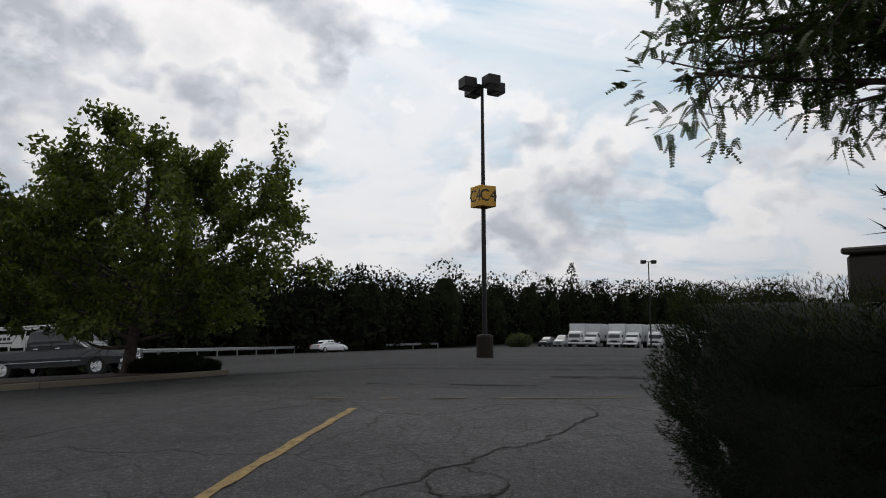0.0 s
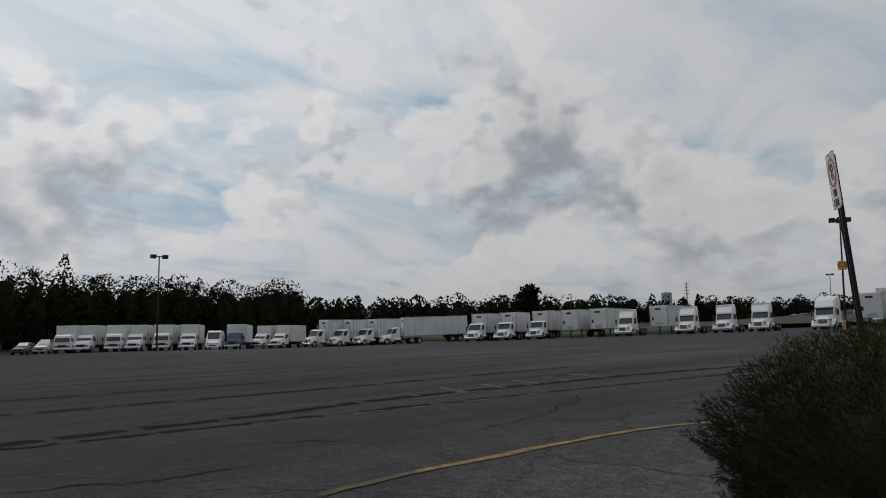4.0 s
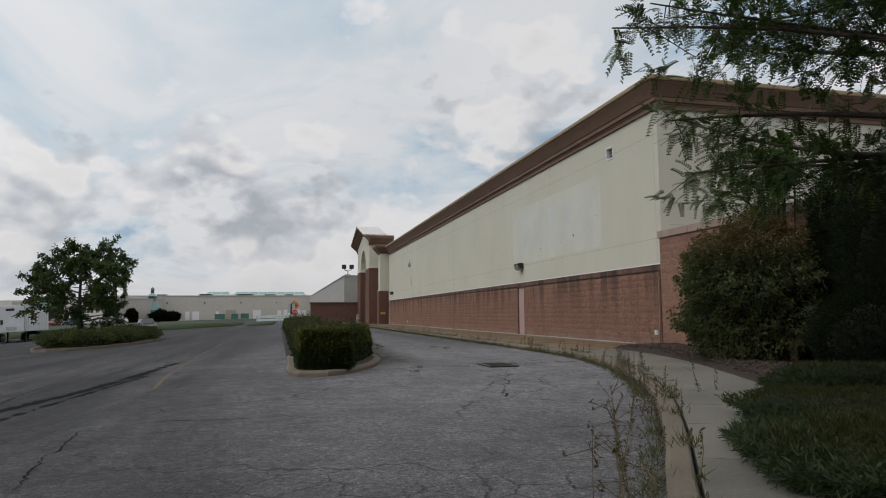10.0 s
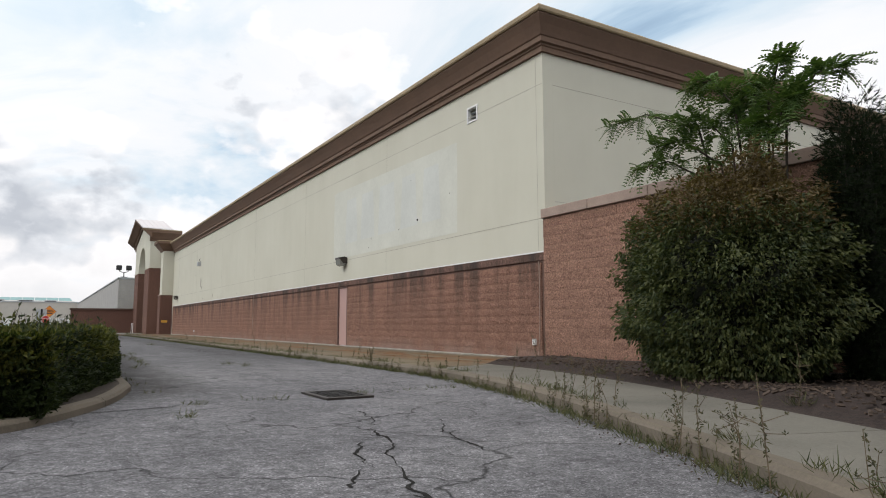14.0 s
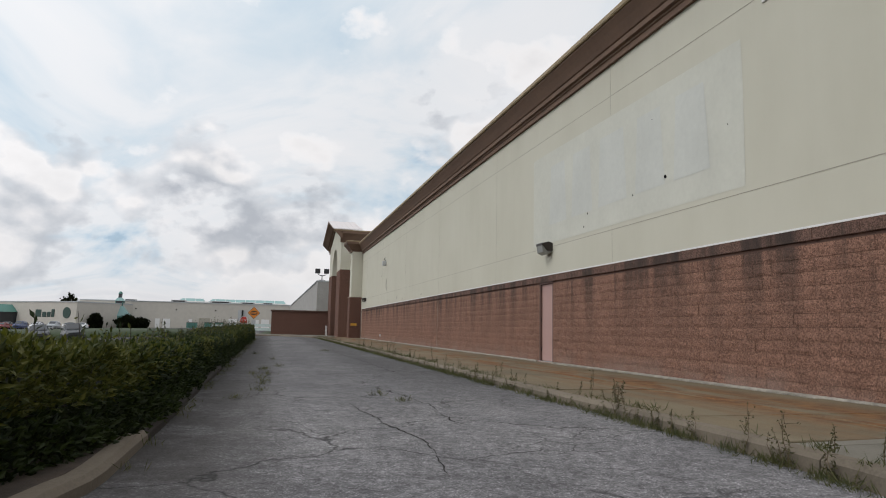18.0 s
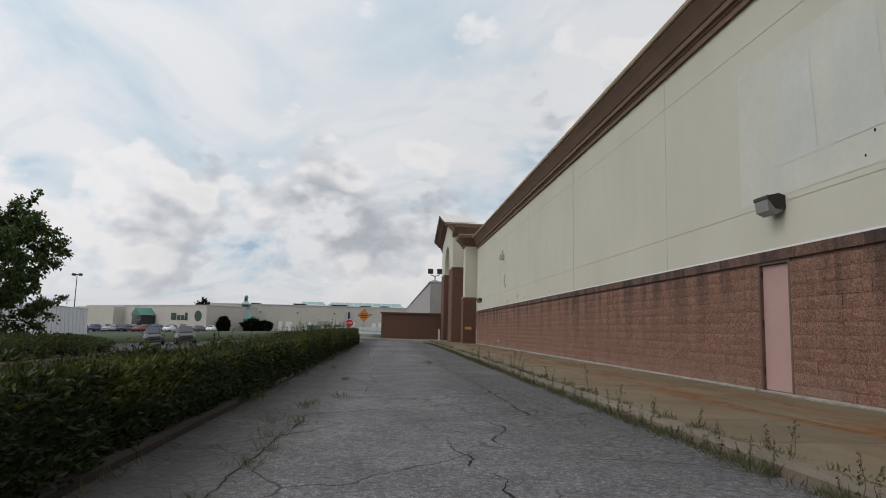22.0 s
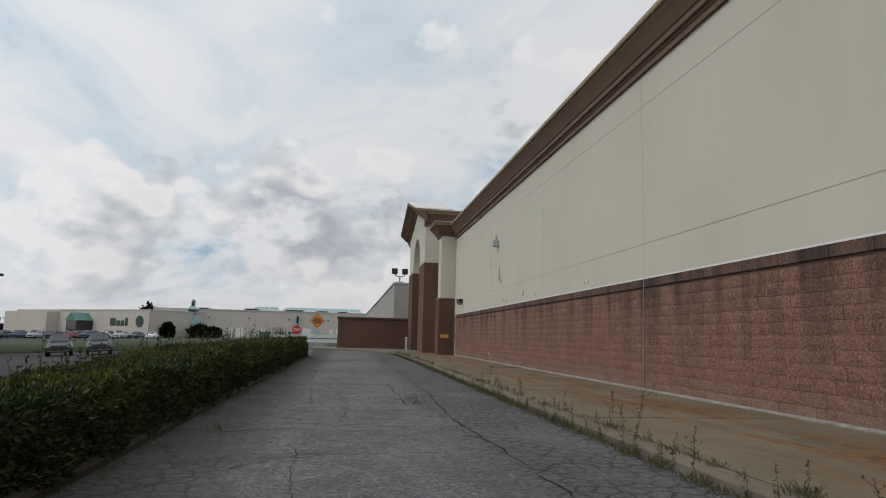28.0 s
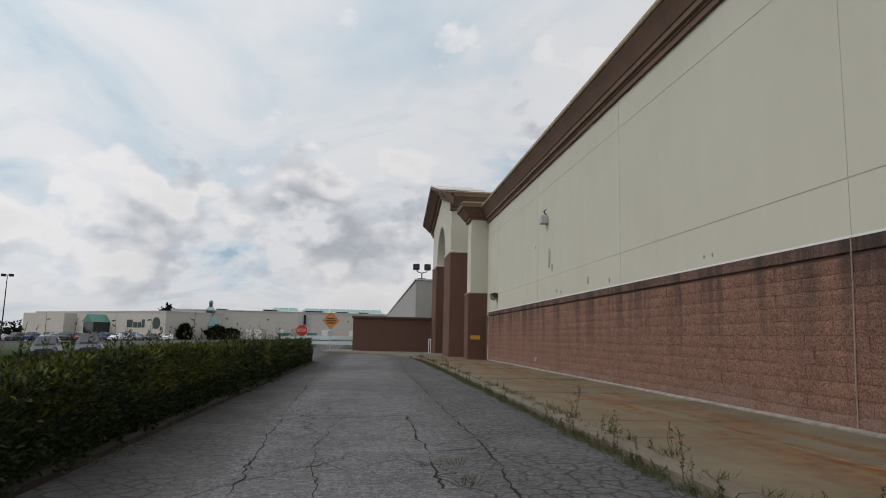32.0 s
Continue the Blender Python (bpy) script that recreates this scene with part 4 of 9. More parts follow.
# plain faint shapes where the old letters were
gm = Mesh()
for i, (a, b) in enumerate([(4.6, 5.7), (6.0, 7.1), (7.45, 8.75), (9.05, 10.2), (10.5, 11.6)]):
    gm.add([(-0.0085, a, 3.95), (-0.0085, b, 3.95), (-0.0085, b - 0.12, 5.6), (-0.0085, a + 0.12, 5.6)], [(0, 1, 2, 3)])
part("ghost_mark", gm, GHOST, WEST, "faint grey shapes left by removed letters")


def blemish(parent, spots, mat, name, label):
    """Small torn or chipped places: flat ragged flakes standing off the wall."""
    for y, z, w, h in spots:
        m = Mesh()
        n = 9
        ring = []
        for k in range(n):
            a = 2 * math.pi * k / n
            r = random.uniform(0.55, 1.0)
            ring.append((y + w * r * math.cos(a), z + h * r * math.sin(a)))
        m.prism(ring, -0.016, 0.002, "x")
        part(name, m, mat, parent, label)


random.seed(21)
blemish(WEST, [(5.98, 4.1, 0.05, 0.045), (7.2, 3.95, 0.012, 0.03), (9.3, 3.9, 0.012, 0.03), (4.1, 4.6, 0.014, 0.016), (6.4, 5.4, 0.01, 0.012), (9.5, 3.6, 0.012, 0.025)], CRACK, "chip", "dark chip in the stucco")
blemish(WEST, [(38.3, 3.95, 0.16, 0.52), (37.95, 3.62, 0.12, 0.16), (34.3, 2.85, 0.1, 0.16), (37.4, 2.78, 0.08, 0.07), (36.9, 2.72, 0.05, 0.06), (32.6, 2.72, 0.05, 0.08), (40.2, 4.6, 0.1, 0.05), (38.9, 5.75, 0.35, 0.04), (27.8, 2.75, 0.03, 0.04), (27.5, 2.75, 0.02, 0.04)], GROOVE, "tear", "torn stucco")

# square vent high in the wall
v1 = thing("wall_vent", "square white framed vent opening in the stucco", "vent")
m = Mesh()
for a, b, c, d in ((2.68, 3.18, 6.35, 6.40), (2.68, 3.18, 6.74, 6.79), (2.68, 2.73, 6.40, 6.74), (3.13, 3.18, 6.40, 6.74)):
    m.box(-0.025, 0.1, a, b, c, d, 0.006)
part("frame", m, SIGN_WHITE, v1)
part("backing", Mesh().box(0.2, 0.24, 2.72, 3.14, 6.39, 6.75), BLACK, v1)
for k in range(3):
    part("slat", Mesh().box(0.08, 0.16, 2.73, 3.13, 6.44 + k * 0.1, 6.455 + k * 0.1), TRAILER_GREY, v1)

# service door
d1 = thing("door_1", "faded pink steel service door, shut, with dark hinges", "door", kind="structure")
fw = 0.06
m = Mesh()
m.box(0.0, 0.2, DOOR_A, DOOR_A + fw, BASE, CAP, 0.006).box(0.0, 0.2, DOOR_B - fw, DOOR_B, BASE, CAP, 0.006).box(0.0, 0.2, DOOR_A + fw, DOOR_B - fw, CAP - 0.05, CAP, 0.006)
part("door_frame", m, FRAME_BROWN, d1)
m = Mesh()
m.box(0.06, 0.11, DOOR_A + fw + 0.006, DOOR_B - fw - 0.006, BASE + 0.03, CAP - 0.056, 0.004)
part("door_leaf", m, DOOR_PINK, d1)
for z in (0.42, 1.25, 2.1):
    part("hinge", Mesh().tube([(0.05, DOOR_B - fw, z), (0.05, DOOR_B - fw, z + 0.12)], 0.014, 8), BLACK, d1)
part("threshold", Mesh().box(-0.02, 0.2, DOOR_A, DOOR_B, BASE - 0.02, BASE + 0.02, 0.005), STEEL, d1)
part("rain_drip", Mesh().prism([(-0.03, CAP), (0.05, CAP + 0.03), (0.05, CAP)], DOOR_A, DOOR_B, "y"), FRAME_BROWN, d1)


def wall_light(y, z, s=1.0):
    t = thing("wall_light", "dark bronze wall pack light with a square lens", "wall light", pose(0, y, z), "wall pack lights")
    m = Mesh()
    m.prism([(0.0, -0.02), (0.0, 0.2), (-0.12, 0.24), (-0.3, 0.19), (-0.31, 0.16), (-0.16, -0.02)], -0.21 * s, 0.21 * s, "y")
    part("housing", m, BRONZE, t)
    g = Mesh()
    g.prism([(-0.295, 0.145), (-0.31, 0.13), (-0.285, -0.06), (-0.15, -0.12), (-0.02, -0.05), (-0.02, -0.02), (-0.16, -0.024)], -0.19 * s, 0.19 * s, "y")
    part("lens", g, LENS, t)
    part("hood_rim", Mesh().box(-0.32, -0.28, -0.22 * s, 0.22 * s, 0.13, 0.2, 0.01), BRONZE, t)


wall_light(11.6, 3.22)
wall_light(47.6, 3.15)

# small fixtures
bx = thing("camera_box", "pale junction box with a bracket on the wall", "box", pose(0, 38.56, 5.2))
part("body", Mesh().box(-0.26, -0.01, -0.14, 0.14, 0, 0.3, 0.02), TRAILER_GREY, bx)
part("bracket", Mesh().tube([(-0.02, 0, 0.3), (-0.12, 0, 0.42), (-0.1, 0.02, 0.5)], 0.018, 6), BLACK, bx)
sp = thing("water_spout", "small white outlet box low on the block wall", "outlet", pose(0, 0.42, 0.45))
part("cover", Mesh().box(-0.07, 0.03, -0.045, 0.045, 0, 0.14, 0.008), SIGN_WHITE, sp)
sp2 = thing("water_spout", "small dark outlet box low on the block wall", "outlet", pose(0, 40.0, 0.42))
part("cover", Mesh().box(-0.06, 0.03, -0.05, 0.05, 0, 0.14, 0.008), TRAILER_GREY, sp2)
part("joint_sealant", Mesh().tube([(-0.012, 24.15, BASE), (-0.016, 24.13, 0.9), (-0.012, 24.1, 1.7), (-0.016, 24.08, TOP)], 0.011, 6), COPING, WEST, "pale sealant line")
part("joint_sealant", Mesh().tube([(-0.02, 0.3, BASE), (-0.014, 0.24, 0.9), (-0.02, 0.22, 1.7), (-0.014, 0.24, TOP - 0.2)], 0.009, 6), COPING, WEST)


# ---- entrance portico ----
def moulding(m, path, z0, h, out, closed=False):
    """A stepped cornice that follows a line of (x, y) with outward normals to its left."""
    prof = [(0, 0), (0.18, 0.03), (0.2, 0.2), (0.34, 0.24), (0.5, 0.42), (0.85, 0.72), (0.88, 0.76), (1.0, 0.78), (1.0, 0.97), (0.97, 1.0), (0, 1.0)]
    rings = []
    n = len(path)
    for i, p in enumerate(path):
        P = Vector(p)
        a = (P - Vector(path[i - 1])).normalized() if i else (Vector(path[1]) - P).normalized()
        b = (Vector(path[i + 1]) - P).normalized() if i < n - 1 else a
        na, nb = Vector((-a.y, a.x)), Vector((-b.y, b.x))
        nn = (na + nb).normalized()
        k = 1 / max(0.4, nn.dot(na))
        rings.append([(P.x + nn.x * o * out * k, P.y + nn.y * o * out * k, z0 + z * h) for o, z in prof])
    m.loft(rings)
    return m


def build_portico():
    t = structure("entrance_portico", Mesh().box(-0.9, 0.25, 50.24, 51.5, 3.56, 7.6), STUCCO, "gabled entrance portico of cream stucco and brown block")
    part("pilaster_foot", Mesh().box(-1.0, 0.05, 50.3, 51.65, 0.1, 3.5, 0.02), BLOCK_PLAIN, t, "brown block pilaster foot")
    part("pilaster_band", Mesh().box(-1.03, 0.05, 50.28, 51.68, 3.5, 3.57, 0.01), COPING, t)
    part("pilaster_cap", moulding(Mesh(), [(0.3, 50.34), (-0.9, 50.34), (-0.9, 51.6), (0.3, 51.6)], 7.35, 0.85, 0.55), CORNICE, t, "brown moulded cap")
    part("pilaster_cap_edge", Mesh().box(-1.47, 0.3, 49.77, 52.17, 8.2, 8.28, 0.02), CORNICE_EDGE, t)
    part("service_panel", Mesh().box(-0.06, 0.05, 50.02, 50.27, BASE, 2.4, 0.01), FRAME_BROWN, t, "narrow dark brown panel")
    part("back_wall", Mesh().box(0.0, 0.3, END + 0.002, 76.0, 0.1, EAVE + 0.6), STUCCO, t)
    # portico walls with an arched opening
    X0, X1 = -1.42, -0.8
    ya, yb, oa, ob = 54.8, 65.9, 57.9, 62.8
    zs, zr = 6.2, 6.22
    part("pier", Mesh().box(X0 - 0.03, 0.0, ya - 0.03, oa, 0.1, zr, 0.02), BLOCK_PLAIN, t, "brown block pier")
    part("pier", Mesh().box(X0 - 0.03, 0.0, ob, yb + 0.03, 0.1, zr, 0.02), BLOCK_PLAIN, t, "brown block pier")
    part("pier_band", Mesh().box(X0 - 0.06, 0.0, ya - 0.06, oa + 0.02, zr, zr + 0.12, 0.02), STUCCO, t)
    part("pier_band", Mesh().box(X0 - 0.06, 0.0, ob - 0.02, yb + 0.06, zr, zr + 0.12, 0.02), STUCCO, t)
    # front wall above: outline minus the arch
    m = Mesh()
    cy, r = (oa + ob) / 2, (ob - oa) / 2
    arch = [(cy - r * math.cos(math.pi * k / 20), zs + 0.14 + 2.3 * math.sin(math.pi * k / 20)) for k in range(21)]
    apex, eave_ = 11.0, 9.2
    top = lambda y: eave_ + (apex - eave_) * (1 - abs(y - cy) / (yb - cy))
    def slab(y0_, y1_, l0, l1):
        vs = []
        for x in (X0, X1):
            vs += [(x, y0_, l0), (x, y1_, l1), (x, y1_, top(y1_)), (x, y0_, top(y0_))]
        m.add(vs, [(0, 1, 2, 3), (4, 7, 6, 5), (0, 4, 5, 1), (1, 5, 6, 2), (2, 6, 7, 3), (3, 7, 4, 0)])
    slab(ya, oa, zr + 0.12, zr + 0.12)
    for p, q in zip(arch, arch[1:]):
        slab(p[0], q[0], p[1], q[1])
    slab(ob, yb, zr + 0.12, zr + 0.12)
    m.box(X1, 0.0, ya, ya + 0.4, zr + 0.12, eave_)
    m.box(X1, 0.0, yb - 0.4, yb, zr + 0.12, eave_)
    m.box(0.002, 1.15, ya, ya + 0.4, 7.4, eave_ - 0.02)
    m.box(0.002, 1.15, yb - 0.4, yb, 7.4, eave_ - 0.02)
    part("gable_wall", m, STUCCO, t)
    # side eaves and raking cornice
    part("eave_cornice", moulding(Mesh(), [(1.2, ya), (X0 - 0.1, ya)], 8.72, 0.98, 0.75), CORNICE, t, "brown moulded eaves cornice")
    part("eave_edge", Mesh().box(X0 - 0.75, 1.2, ya - 0.78, ya + 0.1, 9.7, 9.8, 0.02), CORNICE_EDGE, t)
    part("eave_cornice", moulding(Mesh(), [(X0 - 0.1, yb), (1.2, yb)], 8.72, 0.98, 0.75), CORNICE, t)
    rake = Mesh()
    prof = [(0, 0), (0.15, 0.03), (0.17, 0.2), (0.32, 0.25), (0.55, 0.5), (0.72, 0.66), (0.78, 0.68), (0.8, 0.86), (0, 0.86)]
    rings = []
    for y, z in ((ya - 0.75, eave_ - 0.18), (cy, apex - 0.42), (yb + 0.75, eave_ - 0.18)):
        rings.append([(X0 - o, y, z + h) for o, h in prof])
    rake.loft(rings)
    part("raking_cornice", rake, CORNICE, t, "brown raking cornice of the gable")
    roof = Mesh()
    for sgn, ye in ((-1, ya - 0.8), (1, yb + 0.8)):
        z0, z1 = eave_ + 0.62, apex + 0.46
        a = [(X0 - 0.82, ye, z0), (0.4, ye, z0), (0.4, cy, z1), (X0 - 0.82, cy, z1)]
        roof.add(a + [(x, y, z + 0.06) for x, y, z in a], [(0, 1, 2, 3), (4, 7, 6, 5), (0, 4, 5, 1), (1, 5, 6, 2), (2, 6, 7, 3), (3, 7, 4, 0)])
    part("roof_panel", roof, ROOF_METAL, t, "pale pink metal roof")
    for k in range(6):
        x = X0 - 0.8 + k * 0.48
        sm = Mesh()
        for ye in (ya - 0.8, yb + 0.8):
            sm.tube([(x, ye, eave_ + 0.7), (x, cy, apex + 0.54)], 0.018, 4)
        part("roof_seam", sm, ROOF_METAL, t)
    # entrance inside the arch
    part("inner_arch", Mesh().box(-0.25, -0.02, oa - 0.02, oa + 0.5, 0.1, 7.4, 0.02).box(-0.25, -0.02, ob - 0.5, ob + 0.02, 0.1, 7.4, 0.02).box(-0.25, -0.02, oa + 0.5, ob - 0.5, 3.1, 3.6, 0.02), STUCCO, t)
    e = thing("entrance_doors", "dark glazed entrance doors of the closed store", "door", kind="structure")
    for k in range(4):
        y = oa + 0.55 + k * 1.13
        part("door_leaf", Mesh().box(-0.1, -0.05, y, y + 1.08, 0.14, 3.05), GLASS, e)
        part("door_stile", Mesh().box(-0.13, -0.03, y - 0.03, y + 0.03, 0.14, 3.1, 0.006), BRONZE, e)
    # white handrail and bench in front
    h = thing("handrail", "white painted pipe handrail by the entrance", "handrail", pose(-1.9, 61.2, 0.14))
    for y in (0, 1.3):
        part("post", Mesh().tube([(0, y, 0), (0, y, 0.95)], 0.03, 8), SIGN_WHITE, h)
    part("top_rail", Mesh().tube([(0, -0.05, 0.95), (0, 1.35, 0.95)], 0.03, 8), SIGN_WHITE, h)
    part("mid_rail", Mesh().tube([(0, 0, 0.5), (0, 1.3, 0.5)], 0.02, 8), SIGN_WHITE, h)
    b = thing("notice_plate", "small tan notice plate on the pilaster", "sign", pose(-0.6, 50.29, 1.15))
    part("plate", Mesh().box(-0.25, 0.25, -0.02, 0.008, 0, 0.2, 0.004), YELLOW, b)


build_portico()

# pale sealant strip where the walk meets the block wall
for a, b in ((0.02, DOOR_A - 0.06), (DOOR_B + 0.06, END - 0.1)):
    m = Mesh()
    n = int((b - a) / 0.5)
    rows = []
    for i in range(n + 1):
        y = a + (b - a) * i / n
        k = 0.012 * noise.noise((y * 1.3, 2, 5))
        rows.append([(0.0, y, BASE - 0.02), (-0.085 + k, y, BASE - 0.02), (-0.085 + k, y, BASE + 0.008), (-0.055, y, BASE + 0.024 + k), (0.0, y, BASE + 0.03)])
    m.loft(rows)
    structure("sealant_strip", m, SEALANT, "dirty white sealant strip along the wall's foot")
# ---- plants ----
LEAF_OAK = leaf_material("oak_leaves", (0.028, 0.044, 0.01), (0.135, 0.15, 0.032), 0.15)
LEAF_LOCUST = leaf_material("locust_leaflets", (0.024, 0.042, 0.012), (0.075, 0.105, 0.03))
LEAF_SUMAC = leaf_material("fresh_green_leaves", (0.045, 0.085, 0.022), (0.11, 0.16, 0.045))
LEAF_JUNIPER = leaf_material("juniper_sprays", (0.007, 0.012, 0.006), (0.02, 0.028, 0.012), gloss=0.06)
LEAF_GROUND = leaf_material("ground_cover_sprays", (0.014, 0.026, 0.009), (0.05, 0.07, 0.024))
LEAF_JUNIPER_TIP = leaf_material("golden_juniper_sprays", (0.02, 0.025, 0.009), (0.06, 0.058, 0.02), gloss=0.06)
LEAF_BURNING = leaf_material("reddening_shrub_leaves", (0.024, 0.038, 0.013), (0.095, 0.1, 0.032))
LEAF_RED = leaf_material("red_brown_leaves", (0.07, 0.048, 0.018), (0.125, 0.085, 0.032))
LEAF_HEDGE = leaf_material("hedge_leaves", (0.011, 0.019, 0.006), (0.042, 0.056, 0.014))
LEAF_HEDGE_TIP = leaf_material("yellowing_hedge_tips", (0.034, 0.045, 0.01), (0.125, 0.12, 0.025))
LEAF_WOODS = plain("far_woods_leaves", (0.016, 0.019, 0.0085), 0.95, grain=0.55, scale=0.5, relief=0.0, spec=0.05)
LEAF_WEED = leaf_material("dry_weed", (0.038, 0.042, 0.018), (0.12, 0.1, 0.052))
TWIG = plain("dark_twigs", (0.045, 0.034, 0.026), 0.95, grain=0.4, scale=12)
# near-black filler hull: the shaded inside of shrubs put into a colour
CORE = plain("shrub_dark_core", (0.012, 0.014, 0.008), 1.0, grain=0.4, scale=5)
STALK = plain("dry_stalk", (0.12, 0.088, 0.055), 0.9, grain=0.3, scale=12)


def basis(d):
    d = Vector(d).normalized()
    a = d.orthogonal().normalized()
    return a, d.cross(a), d


def rand_dir(up=0.0):
    while True:
        v = Vector((random.uniform(-1, 1), random.uniform(-1, 1), random.uniform(-1, 1)))
        if 0.05 < v.length < 1:
            v = v.normalized()
            v.z += up
            return v.normalized()


def leaf(m, p, d, w, l, fold=0.25):
    """One leaf: a pointed blade folded along its rib, four points and two faces on each side."""
    a, b, c = basis(d)
    ang = random.uniform(0, 6.28)
    s = a * math.cos(ang) + b * math.sin(ang)
    n = c.cross(s)
    p = Vector(p)
    o = len(m.v)
    q = p + c * l * 0.45
    m.v += [tuple(p), tuple(q + s * w * 0.5 + n * w * fold), tuple(p + c * l), tuple(q - s * w * 0.5 + n * w * fold)]
    m.f += [(o, o + 1, o + 2), (o, o + 2, o + 3)]


def cluster(m, p, d, n, w, l, spread):
    """A twig's end with n leaves round it."""
    for _ in range(n):
        dd = (Vector(d) + rand_dir() * spread).normalized()
        leaf(m, Vector(p) + rand_dir() * l * 0.5, dd, w * random.uniform(0.7, 1.3), l * random.uniform(0.7, 1.3))


def frond(m, p, d, length, pairs, lw, ll, droop=0.25):
    """A feathery leaf: leaflets in pairs along an arching rib."""
    p, d = Vector(p), Vector(d).normalized()
    side = d.cross(Vector((0, 0, 1)))
    side = side.normalized() if side.length > 0.1 else Vector((1, 0, 0))
    side = (side + rand_dir() * 0.35).normalized()
    across = side * min(0.0035, lw * 0.35)
    for k in range(3):
        ends = [p + d * length * u + Vector((0, 0, -droop * length * u * u)) for u in (k / 3, (k + 1) / 3)]
        o = len(m.v)
        m.v += [tuple(ends[0] - across), tuple(ends[0] + across), tuple(ends[1] + across), tuple(ends[1] - across)]
        m.f += [(o, o + 1, o + 2, o + 3)]
    for k in range(pairs):
        t = (k + 0.6) / pairs
        q = p + d * length * t + Vector((0, 0, -droop * length * t * t))
        for s in (1, -1):
            ax = (side * s + d * 0.45 + Vector((0, 0, -0.15))).normalized()
            n = ax.cross(d).normalized()
            sz = ll * (1 - 0.45 * t)
            wv = ax.cross(n) * lw * 0.5
            o = len(m.v)
            m.v += [tuple(q), tuple(q + ax * sz * 0.5 + wv), tuple(q + ax * sz), tuple(q + ax * sz * 0.5 - wv)]
            m.f += [(o, o + 1, o + 2, o + 3)]


def spray(m, p, d, length, n=5):
    """A juniper shoot: narrow pointed blades fanned along a bending stem."""
    p, d = Vector(p), Vector(d).normalized()
    a, b, c = basis(d)
    for k in range(n):
        t = k / n
        q = p + c * length * t * 0.6
        ang = random.uniform(0, 6.28)
        s = a * math.cos(ang) + b * math.sin(ang)
        tip = q + (c * 0.75 + s * 0.65).normalized() * length * random.uniform(0.4, 0.7)
        wv = c.cross(s) * length * 0.05
        o = len(m.v)
        m.v += [tuple(q - wv), tuple(q + wv), tuple(tip)]
        m.f += [(o, o + 1, o + 2)]
    wv = a * length * 0.04
    o = len(m.v)
    m.v += [tuple(p - wv), tuple(p + wv), tuple(p + c * length)]
    m.f += [(o, o + 1, o + 2)]


def limb(m, a, b, r0, r1, bend=0.12, n=5, sides=6):
    a, b = Vector(a), Vector(b)
    off = rand_dir() * (b - a).length * bend
    pts = [a.lerp(b, i / n) + off * math.sin(math.pi * i / n) for i in range(n + 1)]
    m.tube(pts, [r0 + (r1 - r0) * i / n for i in range(n + 1)], sides, cap=False)
    return pts


def grow(trunk_mesh, base, height, spread, first, limbs, twigs, r0, seed, lean=(0, 0), up=0.35, flat=1.0):
    """A trunk with limbs and twigs; returns the ends of the twigs with their directions."""
    random.seed(seed)
    base = Vector(base)
    top = base + Vector((lean[0], lean[1], height * 0.82))
    trunk = limb(trunk_mesh, base, top, r0, r0 * 0.22, 0.03, 8, 9)
    trunk_mesh.tube([base + Vector((0, 0, -0.2)), base, base + Vector((0, 0, 0.25))], [r0 * 1.9, r0 * 1.45, r0 * 1.02], 9, cap=False)
    ends = []
    for k in range(limbs):
        t = first + (1 - first) * (k + random.random() * 0.8) / limbs
        t = min(t, 0.98)
        i = t * 8
        p = trunk[int(i)].lerp(trunk[min(8, int(i) + 1)], i - int(i))
        ang = k * 2.4 + random.uniform(-0.5, 0.5)
        reach = spread * (math.sin(math.pi * (0.22 + 0.72 * (t - first) / (1 - first))) ** 0.7) * random.uniform(0.75, 1.1)
        e = p + Vector((math.cos(ang) * reach, math.sin(ang) * reach, flat * (up * reach + random.uniform(-0.1, 0.25) * spread * 0.4)))
        pts = limb(trunk_mesh, p, e, r0 * 0.38 * (1.15 - t), r0 * 0.06, 0.1, 6, 6)
        for q in range(twigs):
            s = random.uniform(0.3, 1.0)
            j = s * 6
            a = pts[int(j)].lerp(pts[min(6, int(j) + 1)], j - int(j))
            d = ((e - p).normalized() * 0.6 + rand_dir(0.25) * 0.9).normalized()
            b = a + d * spread * random.uniform(0.12, 0.3)
            limb(trunk_mesh, a, b, r0 * 0.06, r0 * 0.018, 0.1, 3, 4)
            ends.append((a, b, d))
    return ends


def leafy_tree(name, label, base, height, spread, seed, mat, per=26, lw=0.10, ll=0.16, first=0.28, limbs=22, twigs=9, r0=0.16, puff=0.45, up=0.35, flat=1.0, clear=0.0, lean=(0, 0)):
    t = thing(name, label, "tree", pose(*base))
    tm, lm = Mesh(), Mesh()
    ends = grow(tm, (0, 0, 0), height, spread, first, limbs, twigs, r0, seed, lean, up, flat)
    for a, b, d in ends:
        for _ in range(per):
            p = a.lerp(b, random.uniform(0.25, 1.15)) + rand_dir() * puff * random.random() ** 0.6
            if p.z < clear:
                continue
            leaf(lm, p, rand_dir(-0.15), lw * random.uniform(0.7, 1.3), ll * random.uniform(0.7, 1.3))
    part("trunk", tm.data("trunk", BARK, True, False), None, t)
    part("crown", lm.data("crown", mat, False, False), None, t)
    return t


